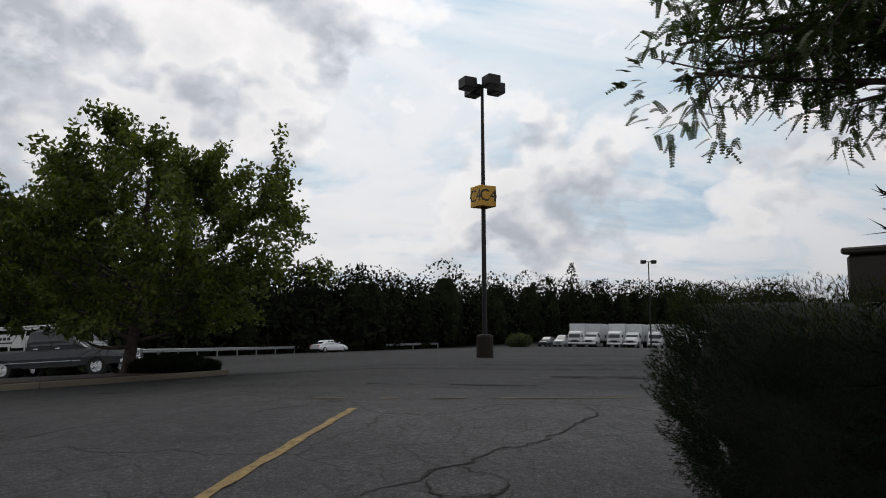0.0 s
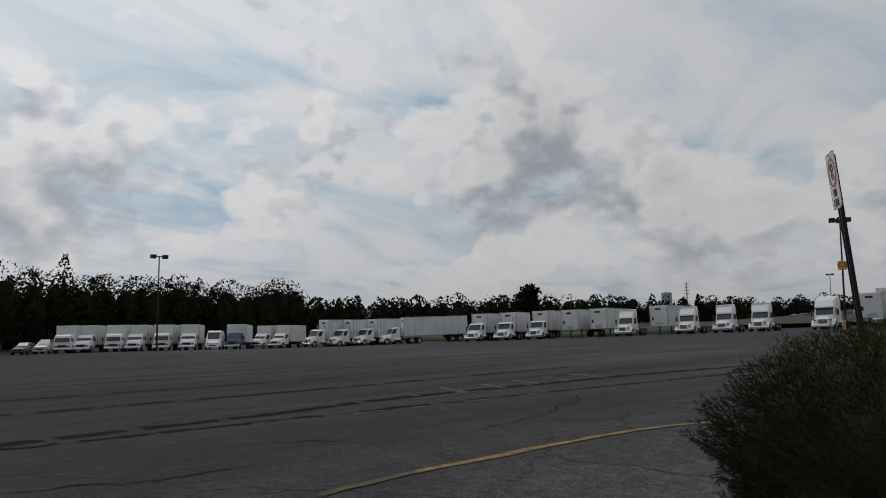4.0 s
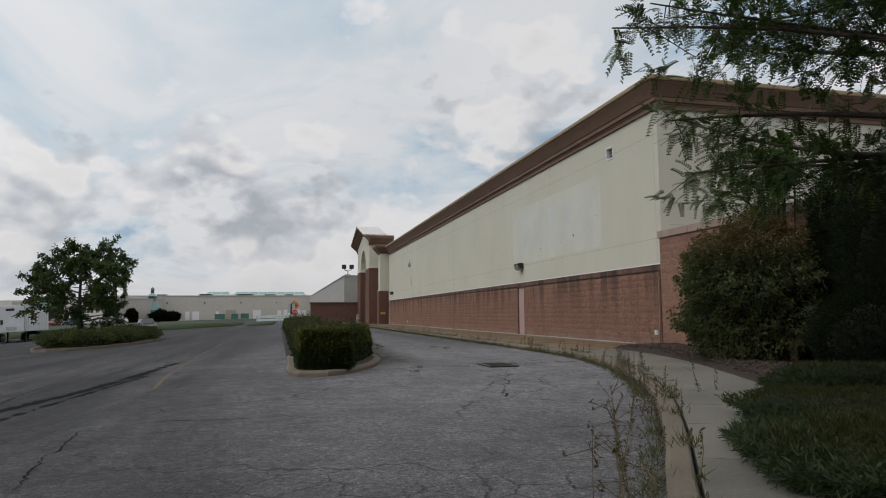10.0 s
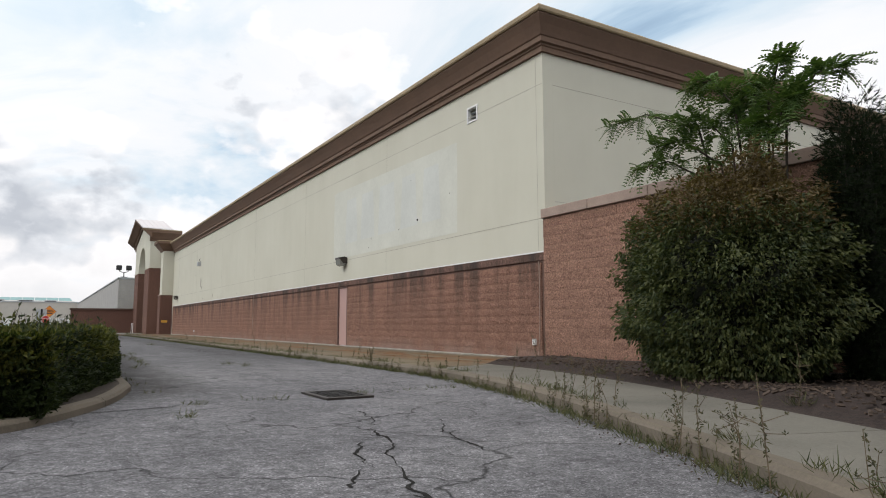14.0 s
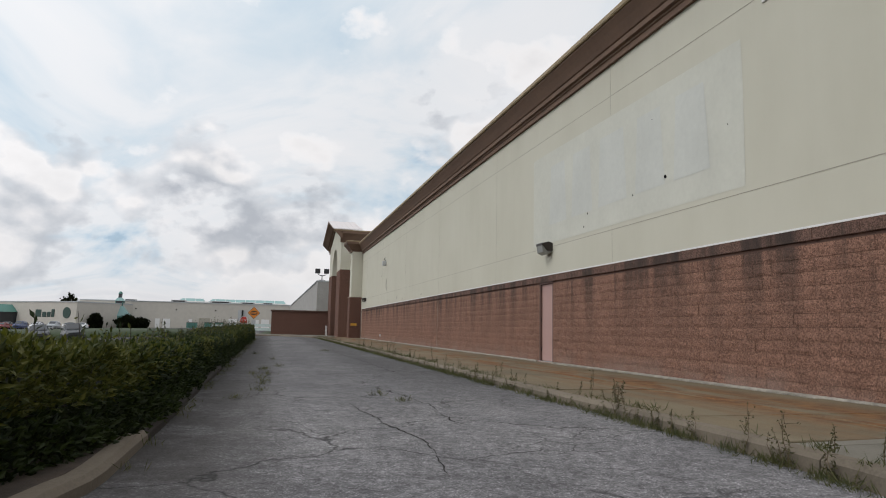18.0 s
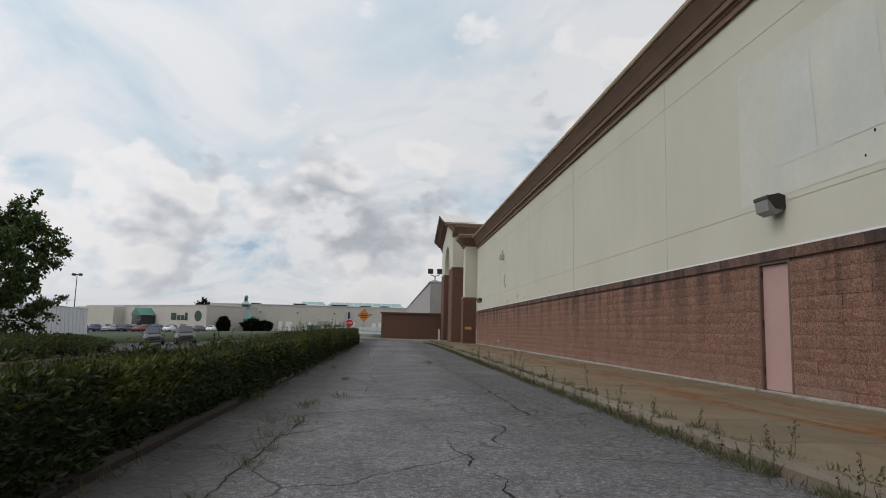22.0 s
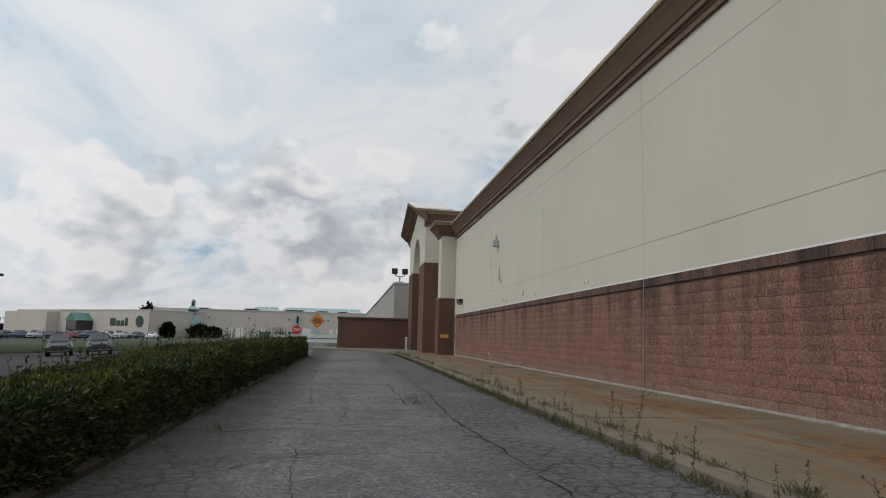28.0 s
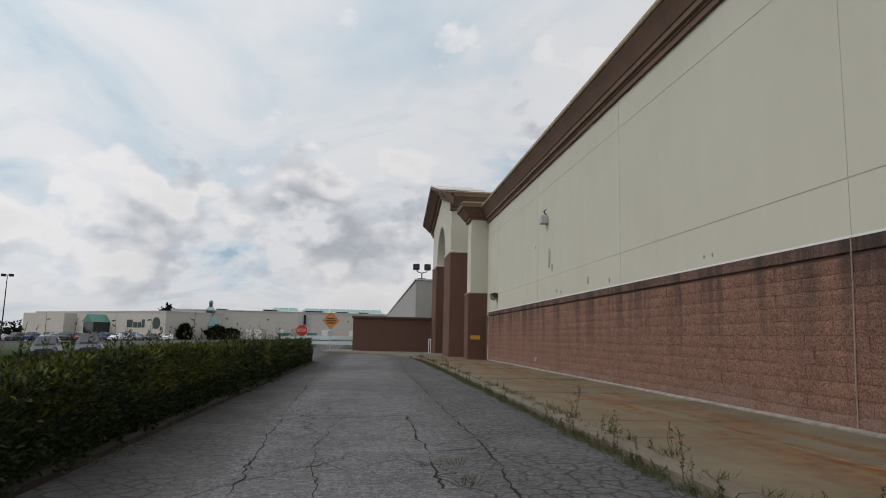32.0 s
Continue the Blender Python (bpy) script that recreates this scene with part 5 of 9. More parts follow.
# oak in the island by the pickup, and the small tree in the far island
leafy_tree("oak_tree", "broad dark green young oak standing in a kerbed island", (-19.3, -34.65, ground_z(-19.3, -34.65)), 6.45, 4.5, 3, LEAF_OAK, per=95, lw=0.085, ll=0.15, first=0.16, limbs=44, twigs=11, r0=0.17, puff=0.26, up=0.24, clear=1.2, lean=(0.0, 0.45))
leafy_tree("oak_tree", "green tree at the edge of the woods", (-33, -50, ground_z(-33, -50)), 5.6, 4.0, 13, LEAF_OAK, per=34, lw=0.15, ll=0.22, first=0.2, limbs=22, twigs=9, r0=0.17, puff=0.6)
leafy_tree("locust_tree", "airy green locust tree standing in a shrub island", (-23.2, 29.2, ground_z(-23.2, 29.2)), 7.4, 3.6, 8, LEAF_LOCUST, per=95, lw=0.10, ll=0.17, first=0.24, limbs=36, twigs=8, r0=0.15, puff=0.22, up=0.12)


def locust(name, label, base, tips, seed, height, crown, n_extra=40, fr=0.22, pairs=7, lw=0.027, ll=0.068, per=7):
    """A honey locust: feathery leaves on long drooping branches that reach the given tips."""
    random.seed(seed)
    t = thing(name, label, "tree", pose(*base))
    tm, lm = Mesh(), Mesh()
    o = Vector(base)
    trunk = limb(tm, (0, 0, 0), (0.2, 0.1, height), 0.15, 0.05, 0.04, 8, 9)
    tm.tube([(0, 0, -0.2), (0, 0, 0), (0, 0, 0.3)], [0.26, 0.2, 0.155], 9, cap=False)
    tips = [Vector(p) - o for p in tips]
    for _ in range(n_extra):
        a, r = random.uniform(0, 6.28), crown * random.uniform(0.3, 1.0)
        tips.append(Vector((math.cos(a) * r, math.sin(a) * r, height * random.uniform(0.6, 1.15) - 0.18 * r)))
    for e in tips:
        h = min(height * 0.97, max(height * 0.38, e.z - 0.1 * e.length))
        i = min(7, int(h / height * 8))
        p = trunk[i]
        pts = limb(tm, p, e, 0.05, 0.008, 0.08, 7, 5)
        for k in range(2, 8):
            for _ in range(4 if k < 4 else 9):
                q = pts[k - 1].lerp(pts[k], random.random())
                d = ((e - p).normalized() * 0.35 + rand_dir(-0.1)).normalized()
                q2 = q + d * random.uniform(0.1, 0.45) * (0.4 + k / 9)
                if random.random() < 0.5:
                    tm.tube([q, q2], [0.008, 0.004], 3, cap=False)
                for _ in range(per):
                    frond(lm, q2 + rand_dir() * 0.08, (d * 0.8 + rand_dir(-0.05)), fr * random.uniform(0.7, 1.2), pairs, lw, ll)
    part("trunk", tm.data("trunk", BARK, True, False), None, t)
    part("crown", lm.data("crown", LEAF_LOCUST, False, False), None, t)


OVER_KERB = [(-7.15, -23.6, 2.42), (-7.0, -23.6, 2.6), (-7.2, -23.45, 2.75), (-6.9, -23.55, 2.38), (-7.1, -23.4, 2.5), (-7.4, -22.5, 2.3), (-7.2, -22.7, 2.5), (-7.1, -23.2, 2.5), (-6.8, -23.5, 2.6), (-6.1, -23.7, 2.42), (-6.1, -23.55, 2.65), (-6.35, -23.45, 2.8), (-5.8, -23.3, 2.8), (-6.2, -23.65, 2.9), (-6.5, -23.3, 3.0), (-6.6, -23.3, 2.75), (-6.3, -22.9, 3.3), (-6.9, -22.6, 3.5), (-7.6, -22.8, 3.3), (-6.5, -22.9, 2.7), (-7.5, -22.6, 2.9), (-7.8, -22.3, 3.8), (-6.6, -22.3, 3.8), (-7.2, -22.0, 4.3), (-6.9, -23.2, 3.6), (-7.0, -23.0, 2.85)]
locust("honey_locust", "honey locust with drooping feathery branches over the junipers", (-4.6, -20.3, 0.2), OVER_KERB, 31, 5.6, 3.0, 4, 0.12, 8, 0.015, 0.03, 7)
locust("honey_locust", "honey locust leaning over the sidewalk with feathery leaves", (-3.9, -13.2, 0.2), [(-8.0, -11.9, 3.75), (-7.4, -11.6, 4.2), (-6.9, -11.0, 3.2), (-6.3, -10.5, 2.75), (-6.0, -10.1, 3.5), (-7.3, -12.4, 4.6), (-5.8, -10.7, 4.3), (-6.8, -12.0, 3.9), (-5.5, -10.4, 2.9), (-7.7, -12.9, 4.9), (-6.9, -13.2, 5.3), (-5.2, -9.9, 4.9), (-7.9, -12.4, 4.3), (-6.2, -11.2, 5.2)], 37, 6.2, 3.6, 15, 0.22, lw=0.021, ll=0.055, pairs=8, per=7)


def lumpy(p, s, k=1.0):
    return noise.fractal(Vector(p) * s, 1.0, 2.0, 3) * k


def shrub(name, label, base, rx, ry, h, seed, mats, count, lw, ll, low=0.1, spiky=False, tip=0.25, cat="shrub", lump=0.3, squash=1.0, skirt=0.0, terrace=0.0, droop=0.0, blades=5, box=0.0, clump=1, full=0.8, loose=1.08):
    """A shrub: a near-black lumpy hull with the inner shade as its colour, stems, and leaves set over an uneven
    outline. The second material takes the top tips.
    """
    random.seed(seed)
    t = thing(name, label, cat, pose(*base))
    core, stems = Mesh(), Mesh()
    sh = Vector((seed * 3.1, seed * 1.7, 0))

    def surf(d):
        k = 1 + lumpy(d * 1.3 + sh, 1.4, lump) + lumpy(d * 3 + sh, 2.2, lump * 0.4)
        if terrace:
            k *= 1 + terrace * math.sin(d.z * 13 + 3 * noise.noise(d * 2 + sh)) * (0.6 + 0.4 * noise.noise(d * 4))
        if skirt and d.z < 0:
            r = max(0.2, math.hypot(d.x, d.y))
            g = r ** -skirt
            return Vector((d.x * rx * k * g, d.y * ry * k * g, h * 0.5 + d.z * h * 0.5))
        if box and d.z > 0:
            g = max(0.3, math.hypot(d.x, d.y)) ** -box
            return Vector((d.x * rx * k * g, d.y * ry * k * g, h * 0.5 + d.z * h * 0.5 * k))
        return Vector((d.x * rx * k, d.y * ry * k, h * 0.5 + d.z * h * 0.5 * k * squash))
    rings = []
    for j in range(1, 12):
        th = math.pi * j / 12
        rings.append([tuple(surf(Vector((math.sin(th) * math.cos(a), math.sin(th) * math.sin(a), -math.cos(th)))) * full + Vector((0, 0, 0.06))) for a in [2 * math.pi * k / 18 for k in range(18)]])
    core.loft(rings)
    for _ in range(14):
        d = rand_dir(0.8)
        stems.tube([(random.uniform(-0.12, 0.12), random.uniform(-0.12, 0.12), -0.1), tuple(surf(d) * 0.5), tuple(surf(d) * 1.02)], [0.02, 0.012, 0.004], 4, cap=False)
    lms = [Mesh() for _ in mats]
    for q in range(count):
        if q % clump == 0:
            d = rand_dir(0.1)
            mid = surf(d) * random.uniform(full + 0.02, loose)
        p = mid if clump == 1 else mid + rand_dir() * ll * 1.6 * random.random() ** 0.5
        if p.z < low * random.random():
            p.z = low * random.random()
        top = p.z / h + random.uniform(-0.12, 0.12)
        k = 1 if len(mats) > 1 and top > 1 - tip else 0
        o = (Vector((d.x / rx, d.y / ry, d.z / h)).normalized() + rand_dir(0.25 - droop) * 0.8 + Vector((0, 0, -droop))).normalized()
        if spiky:
            spray(lms[k], p, o, ll * random.uniform(0.6, 1.4), blades)
        else:
            leaf(lms[k], p, o, lw * random.uniform(0.7, 1.3), ll * random.uniform(0.7, 1.3))
    tagged(part("stem_growth", stems.data("stem_growth", TWIG, False, False), None, t), "", "", "", "stuff")
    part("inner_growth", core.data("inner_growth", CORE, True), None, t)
    for lm, mt, nm in zip(lms, mats, ("foliage", "tip_foliage")):
        if lm.v:
            part(nm, lm.data(nm, mt, False, False), None, t)
    return t


# junipers by the first bend
shrub("juniper", "large dark spreading juniper overhanging the kerb", (-5.83, -22.84, 0.02), 1.13, 1.13, 1.08, 41, [LEAF_JUNIPER, LEAF_JUNIPER_TIP], 115000, 0, 0.025, full=0.9, loose=1.03, spiky=True, lump=0.13, skirt=0.5, tip=0.06, blades=3, box=0.85, cat="juniper")
shrub("juniper", "tall dark juniper overhanging the kerb", (-4.3, -22.4, 0.05), 1.5, 1.25, 1.5, 42, [LEAF_JUNIPER], 9000, 0, 0.09, spiky=True, lump=0.18, cat="juniper")
shrub("juniper", "low dark juniper by the sign", (-8.36, -20.7, 0.03), 0.98, 1.0, 0.96, 43, [LEAF_JUNIPER, LEAF_JUNIPER_TIP], 80000, 0, 0.027, full=0.88, loose=1.04, spiky=True, tip=0.12, lump=0.16, skirt=0.5, blades=3, cat="juniper")
shrub("juniper", "low golden-green juniper spilling over the walk", (-8.95, -18.3, 0.05), 0.75, 1.25, 0.42, 44, [LEAF_JUNIPER, LEAF_JUNIPER_TIP], 34000, 0, 0.055, spiky=True, tip=0.35, lump=0.22, skirt=0.5, blades=4, cat="juniper")
shrub("juniper", "low dark green juniper spreading over mulch", (-6.95, -13.95, 0.06), 1.1, 1.2, 0.29, 45, [LEAF_GROUND, LEAF_JUNIPER_TIP], 26000, 0, 0.085, spiky=True, tip=0.2, lump=0.2, cat="juniper")
shrub("juniper", "low dark green juniper spreading over mulch", (-4.75, -11.15, 0.12), 0.85, 0.85, 0.38, 46, [LEAF_GROUND, LEAF_HEDGE], 16000, 0, 0.075, tip=0.3, spiky=True, lump=0.2, cat="juniper")
shrub("juniper", "low dark juniper at the edge of the walk", (-5.95, -12.2, 0.08), 0.85, 0.9, 0.3, 56, [LEAF_GROUND, LEAF_JUNIPER_TIP], 16000, 0, 0.06, spiky=True, tip=0.2, lump=0.2, skirt=0.5, blades=4, cat="juniper")
shrub("juniper", "dark juniper growing against the cabinet", (-6.3, -22.55, 0.03), 0.6, 0.6, 1.12, 57, [LEAF_JUNIPER], 36000, 0, 0.026, full=0.88, loose=1.03, spiky=True, lump=0.14, blades=3, cat="juniper")
shrub("juniper", "upright dark cedar against the block wall", (-2.2, -10.0, 0.15), 0.95, 1.05, 3.4, 47, [LEAF_JUNIPER], 24000, 0, 0.11, spiky=True, blades=3, lump=0.25, cat="juniper")
shrub("juniper", "slim dark cedar spire beside the wall", (-0.95, -7.2, 0.15), 0.42, 0.5, 3.3, 52, [LEAF_JUNIPER], 9000, 0, 0.12, spiky=True, lump=0.3, cat="juniper")
shrub("yew_bush", "small rounded dark yew bush on mulch", (-3.2, -10.1, 0.12), 0.8, 0.8, 1.3, 48, [LEAF_JUNIPER], 16000, 0.018, 0.055, spiky=False, lump=0.12)
shrub("burning_bush", "large rounded shrub turning red brown on top", (-1.75, -5.9, 0.12), 1.25, 1.38, 2.7, 49, [LEAF_BURNING, LEAF_RED], 60000, 0.034, 0.07, tip=0.2, lump=0.24, clump=14, skirt=0.45, terrace=0.1, droop=0.45)
shrub("shrub", "dark shrub growing in the bed's shade", (-2.4, -12.4, 0.15), 1.2, 1.3, 2.5, 50, [LEAF_JUNIPER], 16000, 0.045, 0.09, lump=0.25)


def sapling():
    """Young tree of feathery fresh leaves rising behind the large shrub."""
    random.seed(61)
    t = thing("sumac_sapling", "fresh green feathery sapling rising behind the shrub", "tree", pose(-1.0, -5.9, 0.2))
    lm = Mesh()
    tips = [(-3.14, 4.45), (-3.68, 3.56), (-4.28, 3.78), (-4.85, 4.03), (-5.01, 4.61), (-5.86, 4.38), (-6.57, 4.49), (-7.06, 4.27), (-6.70, 3.92), (-5.49, 4.13), (-6.05, 3.71)]
    for k, (y, z) in enumerate(tips):
        tm = Mesh()
        e = Vector((random.uniform(-0.35, 0.15), y + 5.9, z - 0.2))
        root = Vector((0.0, 0.25 * math.copysign(1, e.y) * (k % 2), 0))
        knee = Vector((e.x * 0.3, e.y * 0.35, max(2.2, e.z - 0.5)))
        mid = knee.lerp(e, 0.55) + Vector((0, 0, 0.22))
        way = [root, root.lerp(knee, 0.5), knee, mid, e]
        pts = [way[i].lerp(way[i + 1], j / 5) for i in range(4) for j in range(5)] + [e]
        n = len(pts)
        tm.tube(pts, [0.028 - 0.022 * i / (n - 1) for i in range(n)], 5, cap=False)
        part("branch", tm.data("branch", TWIG, False, False), None, t)
        for i in range(n // 2, n):
            for _ in range(6):
                d = (Vector(pts[i]) - Vector(pts[i - 1])).normalized() * 0.6 + rand_dir(-0.15)
                frond(lm, Vector(pts[i]) + rand_dir() * 0.05, d, random.uniform(0.25, 0.45), 8, 0.035, 0.1, 0.4)
    part("crown", lm.data("crown", LEAF_SUMAC, False, False), None, t)


sapling()

# ---- hedge island in front of the store ----
HX0, HX1, HY0, HY1 = -10.75, -8.45, -4.6, 47.5
loop = smooth_line([(HX1, HY1 - 1.5), (HX1, 30), (HX1, 10), (HX1, 0.6), (-8.55, -1.1), (-8.95, -2.7), (-9.5, -3.9), (-10.05, HY0), (-10.6, -4.5), (HX0 - 0.05, -3.4), (HX0, -1), (HX0, 10), (HX0, 30), (HX0, HY1 - 1.5), (HX0 + 0.6, HY1 - 0.2), (HX1 - 0.6, HY1 - 0.2), (HX1, HY1 - 1.5)], 0.5)
low = [i for i, p in enumerate(loop) if p[1] < 1.0]
# along the hedge, dirt and the hedge's shade are both in the kerb's colour
for run, mt, word in ((loop[:low[0] + 1], KERB_BROWN, "shade-darkened dirty brown"), (loop[low[0]:low[-1] + 1], KERB, "pale worn"), (loop[low[-1]:], KERB_BROWN, "shade-darkened dirty brown")):
    kerb(run, lambda x, y: ground_z(x, y) * 0.7 + 0.1, mt, "kerb", word + " concrete kerb round the hedge", 0.16)
m = Mesh()
m.prism(offset(loop, 0.15)[:-1], -0.3, 0.075, "z")
structure("hedge_bed", m, SOIL, "dark soil under the hedge")


def build_hedge():
    random.seed(71)
    t = thing("hedge", "long clipped green hedge with yellowing tips in a kerbed island", "hedge")
    core, twig = Mesh(), Mesh()
    leaves, tips = Mesh(), Mesh()

    def centre(y):
        return (-8.62 - 1.04 * smooth((1.5 - y) / 6.0) - 10.45) / 2

    def half(y):
        e = min(1.0, (y - (HY0 + 0.3)) / 0.5, (HY1 - 0.9 - y) / 1.0)
        return max(0.02, math.sqrt(max(0.0, e))) * (2.02 - 1.04 * smooth((1.5 - y) / 6.0)) / 2

    def top(x, y):
        return 0.59 + 0.1 * (x + 9.6) + 0.1 * noise.noise((x * 0.9, y * 0.45, 3)) + 0.08 * noise.noise((x * 3, y * 2.2, 7)) + 0.25 * smooth((2 - y) / 4) + 0.22 * smooth((y - 18) / 8)
    rings = []
    y = HY0 + 0.45
    while y < HY1 - 0.9:
        cx = centre(y)
        w, h = half(y) * 0.8, top(cx, y) * 0.84
        rings.append([(cx - w, y, 0.0), (cx - w * 1.02, y, h * 0.6), (cx - w * 0.8, y, h), (cx, y, h * 1.02), (cx + w * 0.8, y, h), (cx + w * 1.02, y, h * 0.6), (cx + w, y, 0.0)])
        y += 0.5
    # filler hull whose near-black colour holds the shade between the leaves
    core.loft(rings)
    for n_, (ya, yb, dens, sz) in enumerate([(HY0, 3, 5200, 0.036), (3, 16, 4600, 0.036), (16, 30, 4300, 0.038), (30, HY1, 1300, 0.06)]):
        for _ in range(int((yb - ya) * dens)):
            y = random.uniform(max(ya, HY0 + 0.6), min(yb, HY1 - 0.9))
            w = half(y)
            cx = centre(y)
            s = random.random()
            if s < 0.5:
                x = cx + random.uniform(-w, w)
                p = Vector((x, y, top(x, y) * random.uniform(0.88, 1.04)))
                d = Vector((0, 0, 1))
            else:
                sg = 1 if s < 0.82 else -1
                z = random.uniform(0.06, 1.0)
                x = cx + sg * w * (1 + 0.09 * noise.noise((z * 3, y * 1.5, sg * 5))) * random.uniform(0.9, 1.04) * (1 - 0.12 * z ** 4)
                p = Vector((x, y, z * top(cx + sg * w, y)))
                d = Vector((sg, 0, 0.3))
            dd = (d + rand_dir(0.2) * 0.9).normalized()
            yellow = p.z > 0.42 and noise.noise((p.x * 0.6, p.y * 0.5, 11)) + random.uniform(-0.4, 0.4) + 0.5 * smooth((2 - p.y) / 3) > 0.05 + 1.5 * max(0.0, 0.55 - p.z)
            leaf(tips if yellow else leaves, p, dd, sz * random.uniform(0.6, 1.2), sz * 1.9 * random.uniform(0.6, 1.2))
    for _ in range(5200):
        cx = centre(HY0 + 0.5)
        x = cx + random.uniform(-0.5, 0.5)
        z = random.uniform(0.05, 1.0) * top(cx, HY0 + 0.5)
        p = Vector((x, HY0 + 0.32 + random.uniform(0, 0.14) + 0.5 * (x - cx) ** 2 * 2, z))
        p.y += 0.16 * noise.noise((x * 4, z * 4, 5))
        leaf(tips if z > 0.4 and random.random() < 0.6 else leaves, p, (Vector((0, -1, 0.3)) + rand_dir(0.2) * 0.9).normalized(), 0.04 * random.uniform(0.6, 1.2), 0.095 * random.uniform(0.6, 1.2))
    # longer shoots that stand out of the clipped top
    for _ in range(620):
        y = HY0 + 0.7 + (HY1 - HY0 - 1.7) * random.random() ** 1.3
        cx = centre(y)
        x = cx + random.uniform(-0.9, 0.9) * half(y)
        z = top(x, y)
        l = random.uniform(0.08, 0.3) * (1.0 + 0.7 * smooth((y - 15) / 8))
        e = Vector((x, y, z + l)) + rand_dir() * l * 0.4
        twig.tube([(x, y, z - 0.15), tuple(e)], [0.005, 0.002], 3, cap=False)
        for k in range(7):
            q = Vector((x, y, z - 0.05)).lerp(e, k / 7)
            leaf(tips if random.random() < 0.5 else leaves, q, rand_dir(0.5), 0.03, 0.07)
    # bare stems at the foot of the near end
    for _ in range(160):
        y = random.uniform(HY0 + 0.7, 14)
        sg = random.choice((-1, 1))
        cx = centre(y)
        x = cx + sg * half(y) * random.uniform(0.75, 0.95)
        twig.tube([(x, y, 0.0), (x + sg * 0.06, y + random.uniform(-0.1, 0.1), random.uniform(0.3, 0.7))], [0.008, 0.004], 3, cap=False)
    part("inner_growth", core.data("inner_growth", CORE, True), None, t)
    tagged(part("twig_growth", twig.data("twig_growth", TWIG, False, False), None, t), "", "", "", "stuff")
    part("foliage", leaves.data("foliage", LEAF_HEDGE, False, False), None, t)
    part("tip_foliage", tips.data("tip_foliage", LEAF_HEDGE_TIP, False, False), None, t)


build_hedge()


# ---- weeds ----
def weed(stems, leaves, p, h, seed_heads=True):
    p = Vector(p)
    lean = Vector((random.uniform(-0.2, 0.2), random.uniform(-0.2, 0.2), 1)) * h
    pts = [p, p + lean * 0.5 + rand_dir() * 0.04, p + lean]
    stems.tube(pts, [0.004, 0.003, 0.0015], 3, cap=False)
    for k in range(int(22 + h * 100)):
        t = random.random()
        q = p + lean * t
        leaf(leaves, q, rand_dir(0.15), random.uniform(0.006, 0.014), random.uniform(0.02, 0.05) * (1.2 - 0.6 * t))
    if h > 0.35:
        for k in range(random.randint(3, 7)):
            t = random.uniform(0.45, 0.95)
            q = p + lean * t
            e = q + rand_dir(0.5) * h * 0.22
            stems.tube([q, e], [0.003, 0.0015], 3, cap=False)
            cluster(leaves, e, (0, 0, 1), 7, 0.007, 0.016, 1.0)


def tuft(leaves, p, n, h):
    for _ in range(n * 2):
        q = Vector(p) + Vector((random.gauss(0, 0.06), random.gauss(0, 0.06), 0))
        leaf(leaves, q, rand_dir(1.2), 0.007, h * random.uniform(0.5, 1.2), 0.1)


